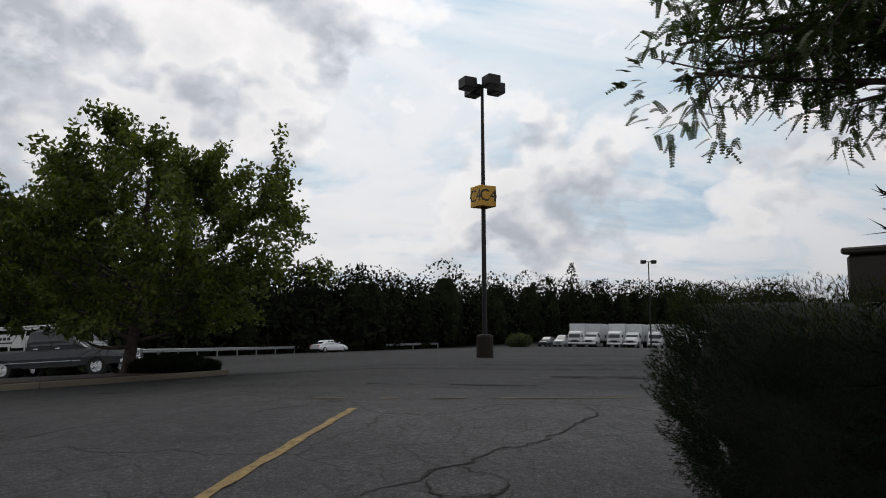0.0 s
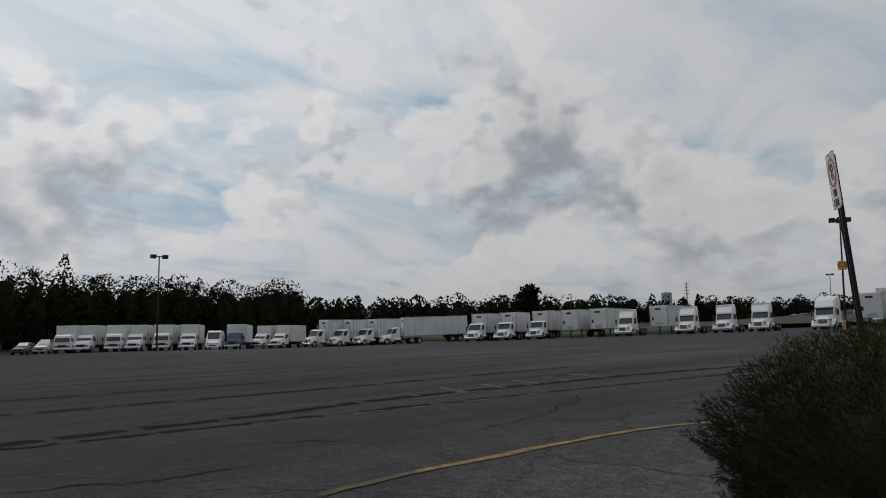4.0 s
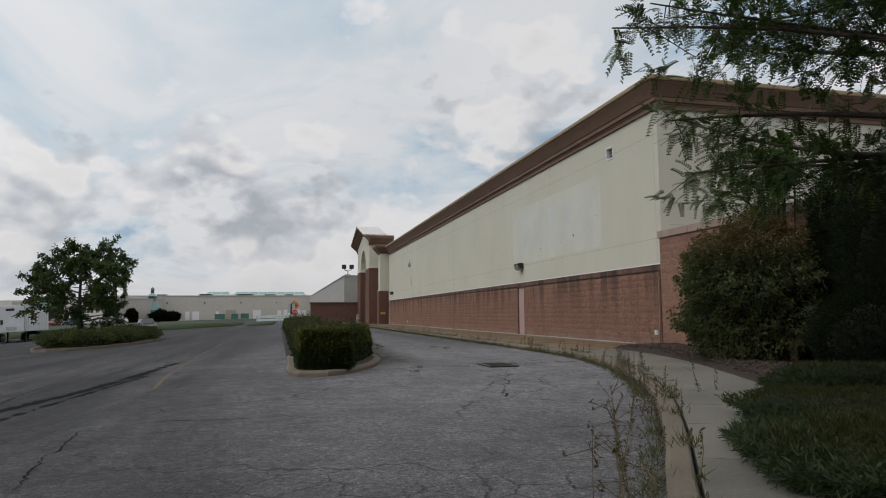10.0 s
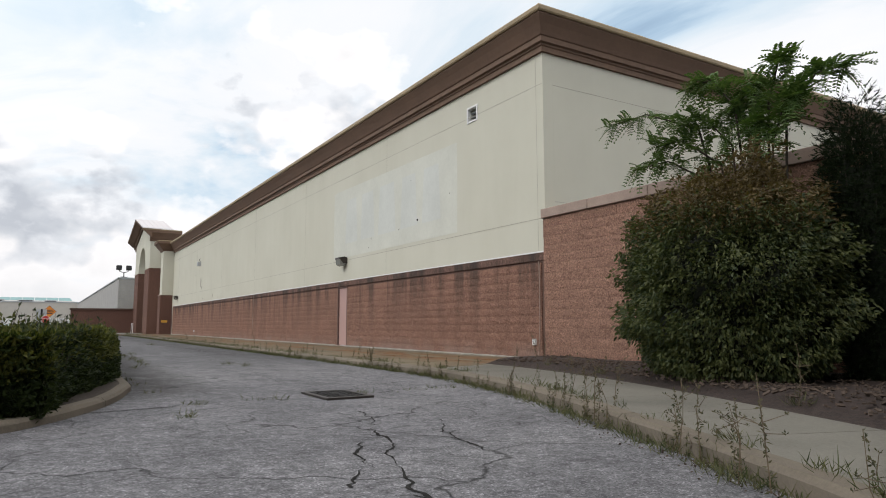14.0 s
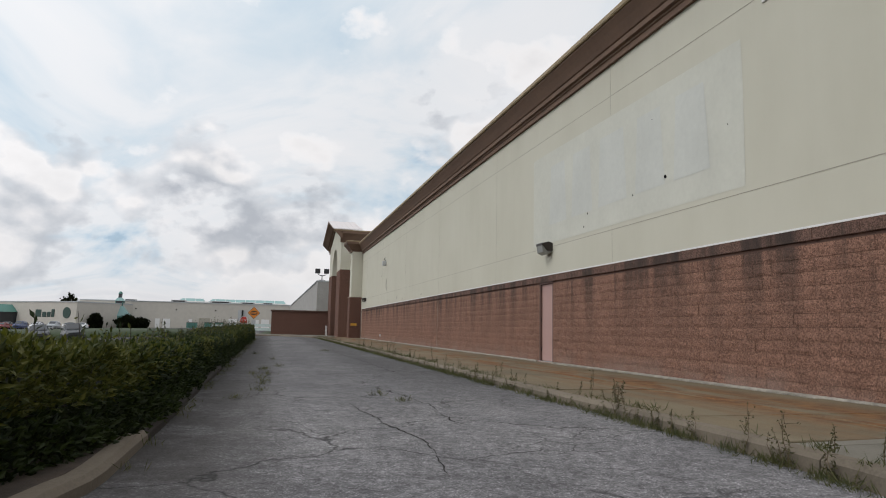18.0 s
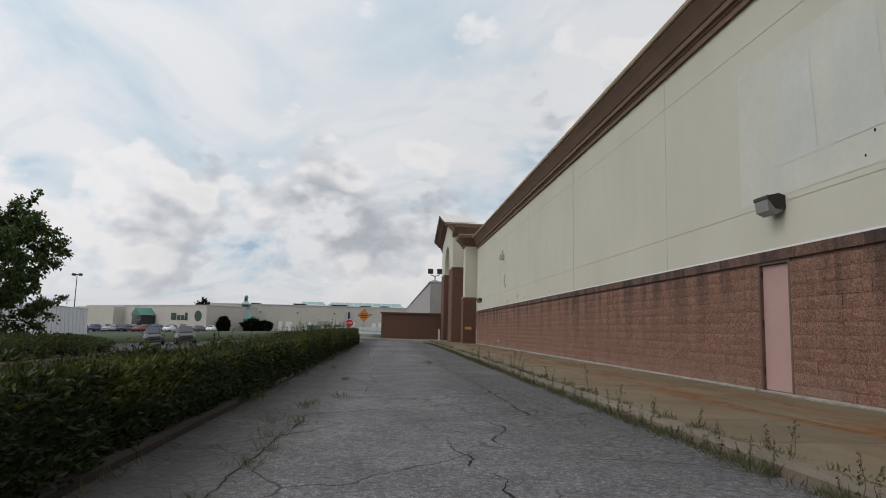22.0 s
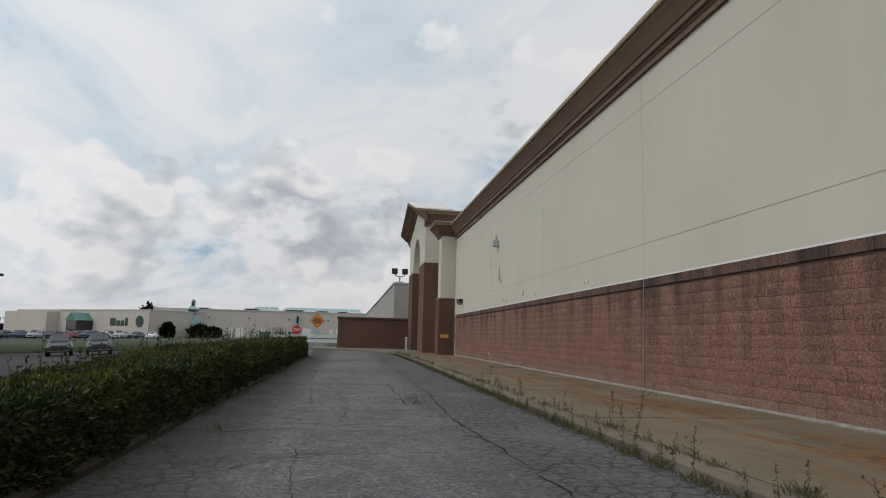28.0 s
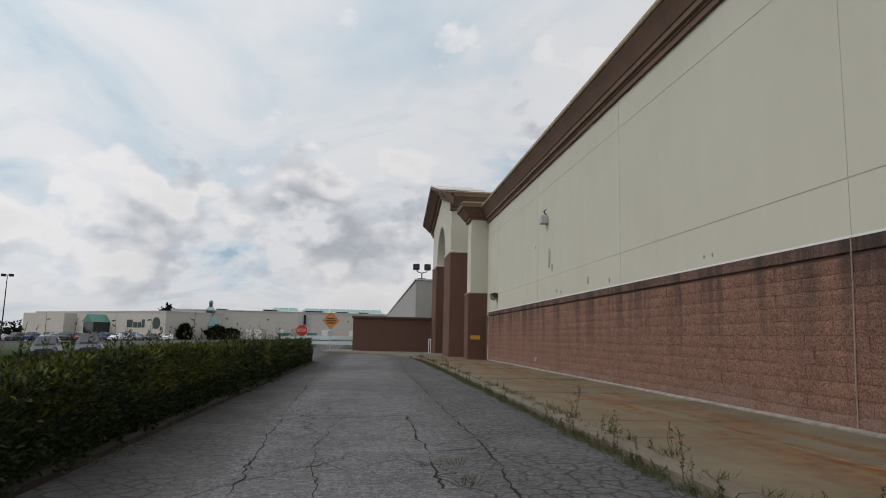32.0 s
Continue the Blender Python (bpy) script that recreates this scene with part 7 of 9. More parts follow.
def car(at, label, kind, mat, group=""):
    """A passenger car, nose along +y."""
    S = {"sedan": (2.35, 0.9, 1.43, 0.33, [(-2.3, 0.72, 0.5, 0.45, 0.95), (-1.7, 0.86, 0.72, 0.3, 1.0), (-0.6, 0.9, 0.8, 0.25, 0.98), (0.9, 0.9, 0.8, 0.25, 0.95), (1.8, 0.87, 0.72, 0.3, 0.85), (2.35, 0.7, 0.5, 0.4, 0.68)], [(-1.75, 0.74, 0.62, 0.9, 1.0), (-0.95, 0.76, 0.58, 0.9, 1.4), (0.1, 0.76, 0.58, 0.9, 1.43), (0.95, 0.74, 0.6, 0.88, 0.98)]),
         "suv": (2.3, 0.93, 1.7, 0.36, [(-2.25, 0.8, 0.66, 0.5, 1.05), (-1.6, 0.92, 0.82, 0.32, 1.1), (0.9, 0.93, 0.82, 0.3, 1.08), (1.8, 0.9, 0.76, 0.34, 1.0), (2.28, 0.74, 0.56, 0.42, 0.82)], [(-2.15, 0.78, 0.66, 1.0, 1.15), (-1.75, 0.8, 0.62, 1.0, 1.65), (0.1, 0.8, 0.62, 1.0, 1.7), (1.05, 0.78, 0.64, 0.98, 1.1)]),
         "van": (2.8, 0.98, 2.5, 0.36, [(-2.7, 0.95, 0.92, 0.45, 1.3), (1.3, 0.98, 0.93, 0.4, 1.3), (2.3, 0.95, 0.8, 0.42, 1.15), (2.75, 0.82, 0.6, 0.45, 0.9)], [(-2.7, 0.95, 0.85, 1.2, 2.5), (0.5, 0.95, 0.85, 1.2, 2.5), (1.1, 0.93, 0.8, 1.2, 2.3), (2.0, 0.9, 0.78, 1.1, 1.25)])}[kind]
    L, W, H, R, low, high = S
    t = thing({"sedan": "car", "suv": "suv", "van": "van"}[kind], label, "van" if kind == "van" else "car", at, group)
    body = part("body", shell(Mesh(), low), mat, t)
    part("cabin", shell(Mesh(), high), mat, t)
    a, b, c, d = high
    e = 0.012
    z0 = a[3] + 0.1
    pane(t, [(-d[2] + 0.06, d[0] - 0.08 + e, d[4] + 0.06), (d[2] - 0.06, d[0] - 0.08 + e, d[4] + 0.06), (c[2] - 0.05, c[0] + 0.12 + e, c[4] - 0.05), (-c[2] + 0.05, c[0] + 0.12 + e, c[4] - 0.05)], "windscreen")
    pane(t, [(-a[2] + 0.04, a[0] - e + 0.02, a[4] + 0.02), (a[2] - 0.04, a[0] - e + 0.02, a[4] + 0.02), (b[2] - 0.06, b[0] - 0.1 - e, b[4] - 0.08), (-b[2] + 0.06, b[0] - 0.1 - e, b[4] - 0.08)], "rear_window")
    mid = (b[0] + c[0]) / 2
    for s in (-1, 1):
        if kind != "van":
            pane(t, [(s * (b[1] + e), b[0] + 0.02, z0 + 0.06), (s * (b[1] + e), mid - 0.04, z0 + 0.06), (s * (b[2] + 0.07), mid - 0.04, b[4] - 0.1), (s * (b[2] + 0.07), b[0] + 0.12, b[4] - 0.12)], "side_window")
        pane(t, [(s * (c[1] + e), mid + 0.04, z0 + 0.06), (s * (c[1] + e), c[0] + 0.5, z0 + 0.06), (s * (c[2] + 0.07), c[0] + 0.05, c[4] - 0.12), (s * (c[2] + 0.07), mid + 0.04, c[4] - 0.1)], "side_window")
        hl = part("headlight", Mesh().box(s * 0.62 - 0.16, s * 0.62 + 0.16, L - 0.2, L - 0.03, low[-1][4] - 0.2, low[-1][4] - 0.06, 0.03), LENS, t)
        part("tail_light", Mesh().box(s * 0.66 - 0.13, s * 0.66 + 0.13, -L + 0.02, -L + 0.16, low[0][4] - 0.22, low[0][4] - 0.08, 0.03), SIGN_RED, t)
        part("mirror", Mesh().box(s * (W + 0.1) - 0.09, s * (W + 0.1) + 0.07, d[0] - 0.35, d[0] - 0.22, z0 + 0.02, z0 + 0.16, 0.03), mat, t)
        wheel(t, s * (W - 0.12), L - 0.95, R, 0.22)
        wheel(t, s * (W - 0.12), -L + 0.9, R, 0.22)
    part("grille", Mesh().box(-0.42, 0.42, L - 0.1, L + 0.01, 0.46, 0.62, 0.02), BLACK, t)
    part("bumper", Mesh().box(-0.75, 0.75, L - 0.16, L + 0.04, 0.28, 0.44, 0.05), mat, t)
    return t


def pickup(at):
    t = thing("pickup_truck", "dark grey crew-cab pickup with ladder rack and white board", "pickup", at)
    part("body", shell(Mesh(), [(-2.9, 0.95, 0.92, 0.5, 1.12), (-0.9, 1.0, 0.95, 0.45, 1.14), (1.2, 1.0, 0.95, 0.45, 1.16), (2.2, 0.98, 0.85, 0.45, 1.14), (2.85, 0.92, 0.78, 0.48, 1.0)]), CAR_GREY, t)
    part("cab", shell(Mesh(), [(-0.85, 0.92, 0.78, 1.05, 1.8), (-0.6, 0.92, 0.74, 1.05, 1.9), (0.5, 0.92, 0.74, 1.05, 1.9), (1.45, 0.9, 0.8, 1.05, 1.2)]), CAR_GREY, t)
    for s in (-1, 1):
        pane(t, [(s * 0.945, -0.7, 1.25), (s * 0.945, 0.1, 1.25), (s * 0.83, 0.1, 1.75), (s * 0.83, -0.6, 1.75)], "side_window")
        pane(t, [(s * 0.945, 0.18, 1.25), (s * 0.94, 1.1, 1.25), (s * 0.84, 0.62, 1.75), (s * 0.83, 0.18, 1.75)], "side_window")
        for y in (-0.55, 0.3):
            part("door_handle", Mesh().box(s * 1.0 - 0.02, s * 1.0 + 0.02, y, y + 0.2, 1.12, 1.16, 0.01), CHROME, t)
        part("side_trim", Mesh().box(s * 1.015 - 0.015, s * 1.015 + 0.015, -2.7, 1.3, 0.62, 0.66, 0.01), STEEL, t)
        part("running_board", Mesh().box(s * 0.98 - 0.1, s * 0.98 + 0.1, -0.9, 1.2, 0.4, 0.46, 0.02), BLACK, t)
        part("mirror", Mesh().box(s * 1.12 - 0.1, s * 1.12 + 0.1, 1.1, 1.22, 1.22, 1.42, 0.03), CAR_GREY, t)
        part("headlight", Mesh().box(s * 0.72 - 0.15, s * 0.72 + 0.15, 2.72, 2.86, 0.8, 1.0, 0.03), LENS, t)
        part("tail_light", Mesh().box(s * 0.9 - 0.08, s * 0.9 + 0.06, -2.95, -2.8, 0.75, 1.08, 0.02), SIGN_RED, t)
        for y in (-2.75, -0.95):
            part("rack_post", Mesh().tube([(s * 0.9, y, 1.1), (s * 0.88, y, 2.02)], 0.035, 6), SIGN_WHITE, t)
        part("rack_rail", Mesh().tube([(s * 0.88, -2.85, 2.04), (s * 0.88, 0.75, 2.04)], 0.035, 6), SIGN_WHITE, t)
        part("sign_board", Mesh().box(s * 0.95 - 0.012, s * 0.95 + 0.012, -2.68, -1.05, 1.3, 1.78), SIGN_WHITE, t, "white sign board with dark lettering bars")
        for k in range(4):
            part("letter_bar", Mesh().box(s * 0.966 - 0.006, s * 0.966 + 0.006, -2.1 + k * 0.17, -1.98 + k * 0.17, 1.55, 1.66), SIGN_BLACK, t)
        part("letter_bar", Mesh().box(s * 0.966 - 0.006, s * 0.966 + 0.006, -2.05, -1.4, 1.42, 1.47), SIGN_BLACK, t)
        wheel(t, s * 0.88, 1.9, 0.4, 0.28, CHROME)
        wheel(t, s * 0.88, -1.75, 0.4, 0.28, CHROME)
    for y in (-2.75, -0.95, 0.6):
        part("cross_bar", Mesh().tube([(-0.88, y, 2.04), (0.88, y, 2.04)], 0.03, 6), SIGN_WHITE, t)
    pane(t, [(-0.76, 1.36, 1.27), (0.76, 1.36, 1.27), (0.7, 0.62, 1.86), (-0.7, 0.62, 1.86)], "windscreen")
    part("grille", Mesh().box(-0.55, 0.55, 2.78, 2.9, 0.7, 1.0, 0.03), CHROME, t)
    part("bumper", Mesh().box(-0.95, 0.95, 2.75, 3.0, 0.45, 0.66, 0.05), CHROME, t)


pickup(on_ground(-27.8, -42.6, 6))
car(on_ground(-78, -46.0, 60), "white sedan parked far across the lot", "sedan", WHITE)

# rows of vehicles, places along the lines they stand on
NOSE = -153  # most noses point back across the car park
ROW = "parked road tractors and trailers"
BOX = "parked white box trucks"


def at_bearing(x, y, bearing, d):
    a = radians(bearing)
    return x - math.sin(a) * d, y + math.cos(a) * d


def rig(bearing, d, kind, yaw, eye=(-8.23, -23.4)):
    x, y = at_bearing(*eye, bearing, d)
    P = on_ground(x, y, yaw)
    if kind == "day":
        tractor(False, P, "white day-cab tractor coupled to a white box trailer", ROW, tall=False)
        trailer(P @ pose(0, -0.75, 0.06), "white box trailer behind a day-cab tractor", ROW, 6.8, legs=False)
    elif kind == "sleeper":
        tractor(True, P, "white sleeper-cab tractor with a tall roof fairing", ROW)
    elif kind == "mid":
        tractor(False, P, "white tractor with a roof fairing", ROW)
    elif kind == "trailer":
        trailer(P, "grey white box trailer standing on its landing legs", ROW, 14.0, True, TRAILER)
    elif kind == "long":
        tractor(False, P, "white day-cab tractor coupled to a long white trailer", ROW, tall=False)
        trailer(P @ pose(0, -0.75, 0.06), "long white box trailer seen from its side", ROW, 10.5, legs=False)
    elif kind == "box":
        box_truck(P, "white box truck with a conventional cab", BOX)
    elif kind == "over":
        box_truck(P, "white cab-over box truck", BOX, cab_over=True)
    elif kind == "blue":
        box_truck(P, "box truck with a dark blue cab", BOX, CAR_BLUE, 6.0)
    elif kind == "van":
        car(P, "white high-roofed delivery van in the row", "van", WHITE, BOX)
    elif kind == "dark":
        car(P, "dark parked car at the end of the truck row", "sedan", CAR_GREY, BOX)
    elif kind == "silver":
        car(P, "silver parked car at the end of the truck row", "suv", CAR_SILVER, BOX)


# bearings from the sign's bend, distances in metres
for b, d, k, yw in [(52.2, 99, "day", -150), (49.7, 98.5, "day", -150), (46.9, 97.5, "day", -152), (44.3, 97.5, "trailer", -155), (41.9, 97, "trailer", -156), (39.4, 94, "mid", -160), (37.0, 97, "trailer", -161), (34.6, 94, "mid", -163), (31.8, 93.5, "mid", -163), (29.2, 92.5, "mid", -164), (24.8, 88, "sleeper", -166), (22.0, 91, "trailer", -170), (19.5, 91.5, "trailer", -172)]:
    rig(b, d, k, yw)
for b, d, k, yw in [(65.9, 106, "day", -165), (63.8, 106, "day", -165), (61.7, 106, "day", -166), (59.2, 104, "long", 163)]:
    rig(b, d, k, yw)
for b, d, k, yw in [(87.2, 95, "dark", -110), (85.9, 95, "silver", -110), (84.6, 95, "over", -112), (83.3, 95.5, "box", -112), (81.3, 95, "over", -112), (79.9, 95.5, "box", -112), (78.0, 95, "over", -112), (76.1, 95, "box", -112), (74.2, 95, "van", -112), (72.6, 96, "blue", -118), (70.4, 103, "box", -140), (68.9, 102, "box", -140)]:
    rig(b, d, k, yw, (-5.95, -24.46))
# ---- car park furniture ----
def text_mesh(words, size, name):
    """Built-in lettering as a thin solid mesh, centred, standing in the x-z plane and facing -y."""
    cu = bpy.data.curves.new(name, "FONT")
    cu.body, cu.size, cu.extrude, cu.align_x, cu.align_y = words, size, 0.004, "CENTER", "CENTER"
    cu.resolution_u = 3
    ob = bpy.data.objects.new(name, cu)
    scene.collection.objects.link(ob)
    me = bpy.data.meshes.new_from_object(ob.evaluated_get(bpy.context.evaluated_depsgraph_get()))
    bpy.data.objects.remove(ob)
    me.transform(Matrix.Rotation(radians(90), 4, "X"))
    return me


def lot_lamp(x, y, mark, label, h=11.6, turn=20.0, heads=4):
    z = ground_z(x, y)
    t = thing("street_lamp", label, "street lamp", pose(x, y, z, 0, 0, turn), "car park lamps")
    if mark:
        part("base", Mesh().tube([(0, 0, -0.3), (0, 0, 0.86), (0, 0, 0.92)], [0.36, 0.35, 0.32], 16), KERB_BROWN, t, "round concrete footing")
    part("pole", Mesh().tube([(0, 0, 0.9 if mark else -0.1), (0, 0, h * 0.5), (0, 0, h)], [0.11, 0.095, 0.065], 10), BLACK, t)
    part("base_plate", Mesh().box(-0.2, 0.2, -0.2, 0.2, 0.92, 0.96, 0.01), BLACK, t)
    for k in range(heads):
        a = radians(90 * k if heads == 4 else 180 * k)
        m = Matrix.Rotation(a, 4, "Z")
        hd = part("lamp_head", Mesh().box(-0.3, 0.3, 0.42, 1.02, h - 0.28, h + 0.18, 0.03, m), BLACK, t)
        part("lens", Mesh().box(-0.25, 0.25, 0.47, 0.97, h - 0.3, h - 0.275, 0.005, m), LENS, hd)
        part("arm", Mesh().box(-0.05, 0.05, 0.04, 0.45, h - 0.1, h + 0.02, 0.01, m), BLACK, t)
    if mark:
        w = 0.4
        zc = h * 0.58
        bx = part("marker_box", Mesh().box(-w, w, -w, w, zc - 0.44, zc + 0.44, 0.02), YELLOW, t, "yellow marker box with dark lettering")
        for k in range(4):
            me = text_mesh(mark, 0.72, "lettering")
            me.transform(Matrix.Rotation(radians(90 * k), 4, "Z") @ Matrix.Translation((0, -w - 0.006, zc)))
            me.materials.append(SIGN_BLACK)
            part("lettering", me, None, bx)


lot_lamp(-30.6, -25.85, "C4", "tall black lamp post with four heads and marker box", turn=35)
lot_lamp(-40.6, 50.4, "C5", "tall black lamp post with marker box", turn=30)
lot_lamp(-94, -6.5, "", "tall black lamp post with twin heads", turn=10, heads=2)
lot_lamp(-95, 165, "", "distant lamp post with twin heads", turn=80, heads=2)
lot_lamp(-70, 140, "", "distant lamp post with twin heads", turn=80, heads=2)
m = Mesh()
for k in range(6):
    m.box(-0.14, 0.14, -0.14, 0.14, k * 0.17, k * 0.17 + 0.085)
band = thing("striped_guard", "orange and white striped guard at a lamp foot", "guard", pose(-40.55, 49.9, ground_z(-40.5, 50)))
part("orange_bands", m, ORANGE, band)
part("sleeve", Mesh().box(-0.135, 0.135, -0.135, 0.135, 0, 1.02), SIGN_WHITE, band)


# no-parking sign at the bend
def fire_sign():
    t = thing("fire_lane_sign", "white no-parking fire lane sign on a leaning black post", "sign")
    foot, topv = Vector((-9.93, -18.02, 0.05)), Vector((-10.10, -18.15, 2.30))
    d = (topv - foot).normalized()
    side = Vector((0.58, -0.815, 0)).normalized()
    n = side.cross(d).normalized()
    if n.x > 0:
        n = -n
    side = d.cross(n)
    m4 = Matrix((side, -n, d)).transposed().to_4x4()
    m4.translation = foot
    L = (topv - foot).length
    post = Mesh()
    post.prism([(-0.04, 0.0), (-0.022, 0.0), (-0.018, 0.026), (0.018, 0.026), (0.022, 0.0), (0.04, 0.0), (0.04, 0.006), (0.026, 0.006), (0.022, 0.034), (-0.022, 0.034), (-0.026, 0.006), (-0.04, 0.006)], -0.3, L - 0.02, "z", m4)
    part("post", post, BLACK, t, "black steel channel post")
    w, h, r = 0.152, 0.457, 0.03
    ring = []
    for cx, cz, a0 in ((w - r, h - r, 0), (-w + r, h - r, 90), (-w + r, r, 180), (w - r, r, 270)):
        for k in range(5):
            a = radians(a0 + 22.5 * k)
            ring.append((cx + r * math.cos(a), cz + r * math.sin(a)))
    z0 = L - 0.455
    pl = Mesh()
    pl.prism([(x, z + z0) for x, z in ring], -0.005, -0.002, "y", m4)
    plate = part("plate", pl, SIGN_WHITE, t)
    rim = Mesh()
    inner = [(x * 0.93, (z - h / 2) * 0.97 + h / 2 + z0) for x, z in ring]
    inner2 = [(x * 0.90, (z - h / 2) * 0.955 + h / 2 + z0) for x, z in ring]
    nn = len(ring)
    rim.add([(x, -0.0062, z) for x, z in inner] + [(x, -0.0062, z) for x, z in inner2], [(i, (i + 1) % nn, nn + (i + 1) % nn, nn + i) for i in range(nn)], m4)
    part("border", rim, SIGN_RED, plate)
    cz = z0 + h * 0.64
    circ = Mesh()
    N = 32
    for ra, rb in ((0.118, 0.098),):
        circ.add([(ra * math.cos(2 * math.pi * k / N), -0.0085, cz + ra * math.sin(2 * math.pi * k / N)) for k in range(N)] + [(rb * math.cos(2 * math.pi * k / N), -0.0085, cz + rb * math.sin(2 * math.pi * k / N)) for k in range(N)], [(k, (k + 1) % N, N + (k + 1) % N, N + k) for k in range(N)], m4)
    a = radians(-45)
    u, v = (math.cos(a), math.sin(a)), (-math.sin(a), math.cos(a))
    bar = [(u[0] * s * 0.105 + v[0] * q * 0.01, u[1] * s * 0.105 + v[1] * q * 0.01) for s, q in ((-1, -1), (1, -1), (1, 1), (-1, 1))]
    circ.add([(x, -0.0095, cz + z) for x, z in bar], [(0, 1, 2, 3)], m4)
    part("prohibition_ring", circ, SIGN_RED, plate)
    for word, size, zz in (("P", 0.19, cz), ("FIRE", 0.085, z0 + 0.125), ("LANE", 0.085, z0 + 0.048)):
        me = text_mesh(word, size, "lettering")
        me.transform(m4 @ Matrix.Translation((0, -0.0072 if word == "P" else -0.0068, zz)) @ Matrix.Diagonal((0.8 if len(word) > 1 else 0.9, 0.3, 1, 1)))
        me.materials.append(SIGN_BLACK)
        part("lettering", me, None, plate)
    for zz in (z0 + 0.02, z0 + h - 0.03):
        part("bolt", Mesh().tube([(0, -0.008, zz), (0, -0.013, zz)], 0.008, 6, m=m4), STEEL, t)


fire_sign()


def sign_post(x, y, h, label):
    t = thing("traffic_sign", label, "sign", pose(x, y, ground_z(x, y)))
    part("post", Mesh().box(-0.03, 0.03, -0.02, 0.02, -0.2, h, 0.004), STEEL, t)
    return t


def octagon(r):
    return [(r * math.cos(radians(22.5 + 45 * k)), r * math.sin(radians(22.5 + 45 * k))) for k in range(8)]


st = sign_post(-9.45, 50.6, 1.8, "red octagonal stop sign on a steel post")
part("plate", Mesh().prism([(a, b + 1.4) for a, b in octagon(0.325)], -0.03, -0.024, "y"), SIGN_WHITE, st)
part("face", Mesh().prism([(a, b + 1.4) for a, b in octagon(0.30)], -0.036, -0.031, "y"), SIGN_RED, st)
me = text_mesh("STOP", 0.2, "lettering")
me.transform(Matrix.Translation((0, -0.042, 1.4)) @ Matrix.Diagonal((0.95, 0.4, 1.15, 1)))
me.materials.append(SIGN_WHITE)
part("lettering", me, None, st)
bk = sign_post(-9.75, 55.0, 2.3, "back of a grey rectangular sign on a dark post")
part("plate", Mesh().box(-0.38, 0.38, 0.022, 0.03, 1.35, 2.3, 0.003), TRAILER_GREY, bk)
part("backing_strip", Mesh().box(-0.07, 0.07, -0.03, -0.02, 1.3, 2.32), BLACK, bk)
ds = sign_post(-9.1, 69.5, 2.6, "orange diamond warning sign on a steel post")
part("plate", Mesh().prism([(0.66, 2.35), (0, 3.01), (-0.66, 2.35), (0, 1.69)], -0.03, -0.024, "y"), SIGN_BLACK, ds)
part("face", Mesh().prism([(0.62, 2.35), (0, 2.97), (-0.62, 2.35), (0, 1.73)], -0.036, -0.031, "y"), ORANGE, ds)
for k, (w_, z_) in enumerate(((0.3, 2.5), (0.42, 2.33), (0.3, 2.16))):
    part("letter_bar", Mesh().box(-w_, w_, -0.042, -0.037, z_ - 0.045, z_ + 0.045), SIGN_BLACK, ds)
part("lower_plate", Mesh().box(-0.22, 0.22, -0.03, -0.022, 1.15, 1.55, 0.003), TRAILER_GREY, ds)


# guard rails
def guard_rail(pts, label, beams=(0.75,), mat=None):
    t = thing("guard_rail", label, "guard rail")
    pts = smooth_line(pts, 2.0)
    prof = [(0, -0.15), (0.05, -0.12), (0.05, -0.05), (0.0, -0.02), (0.0, 0.02), (0.05, 0.05), (0.05, 0.12), (0, 0.15), (-0.01, 0.15), (-0.01, -0.15)]
    off = offset(pts, 1.0)
    for h in beams:
        rings = []
        for p, q in zip(pts, off):
            n = (Vector(q) - Vector(p)).normalized()
            z = ground_z(*p) + h
            rings.append([(p[0] - n.x * o, p[1] - n.y * o, z + k) for o, k in prof])
        part("rail", Mesh().loft(rings), mat or STEEL, t)
    for p in pts[::2]:
        z = ground_z(*p)
        part("post", Mesh().box(p[0] - 0.06, p[0] + 0.06, p[1] - 0.06, p[1] + 0.06, z - 0.2, z + max(beams) + 0.1, 0.01), STEEL, t)


guard_rail([(-101, -36), (-96, -43), (-82, -51.5), (-64, -54), (-47, -53), (-36, -56), (-25, -60)], "long galvanised guard rail at the edge of the woods", (0.7,))
guard_rail([(-14, 77.5), (-11, 75), (-8.5, 73.5), (-4.5, 72.0), (-1.5, 71.5)], "short pale double guard rail beside the diamond sign", (1.0, 0.55), TEAL_PALE)


# ---- islands and lawns ----
def island(pts, label, mat, kmat, h=0.14, name="island"):
    line = smooth_line(pts + [pts[0]], 0.9)
    kerb(line, lambda x, y: ground_z(x, y) + h, kmat, "kerb", "concrete kerb of " + label, 0.16, side=-1, seg=5)
    m = Mesh()
    inn = offset(line, -0.15)[:-1]
    c = (sum(p[0] for p in inn) / len(inn), sum(p[1] for p in inn) / len(inn))
    rings = []
    for s, b in ((1.0, 0.0), (0.75, 0.05), (0.4, 0.1), (0.02, 0.12)):
        rings.append([(c[0] + (p[0] - c[0]) * s, c[1] + (p[1] - c[1]) * s, ground_z(c[0] + (p[0] - c[0]) * s, c[1] + (p[1] - c[1]) * s) + h - 0.03 + b) for p in inn])
    m.loft(rings)
    structure(name, m, mat, label, True)


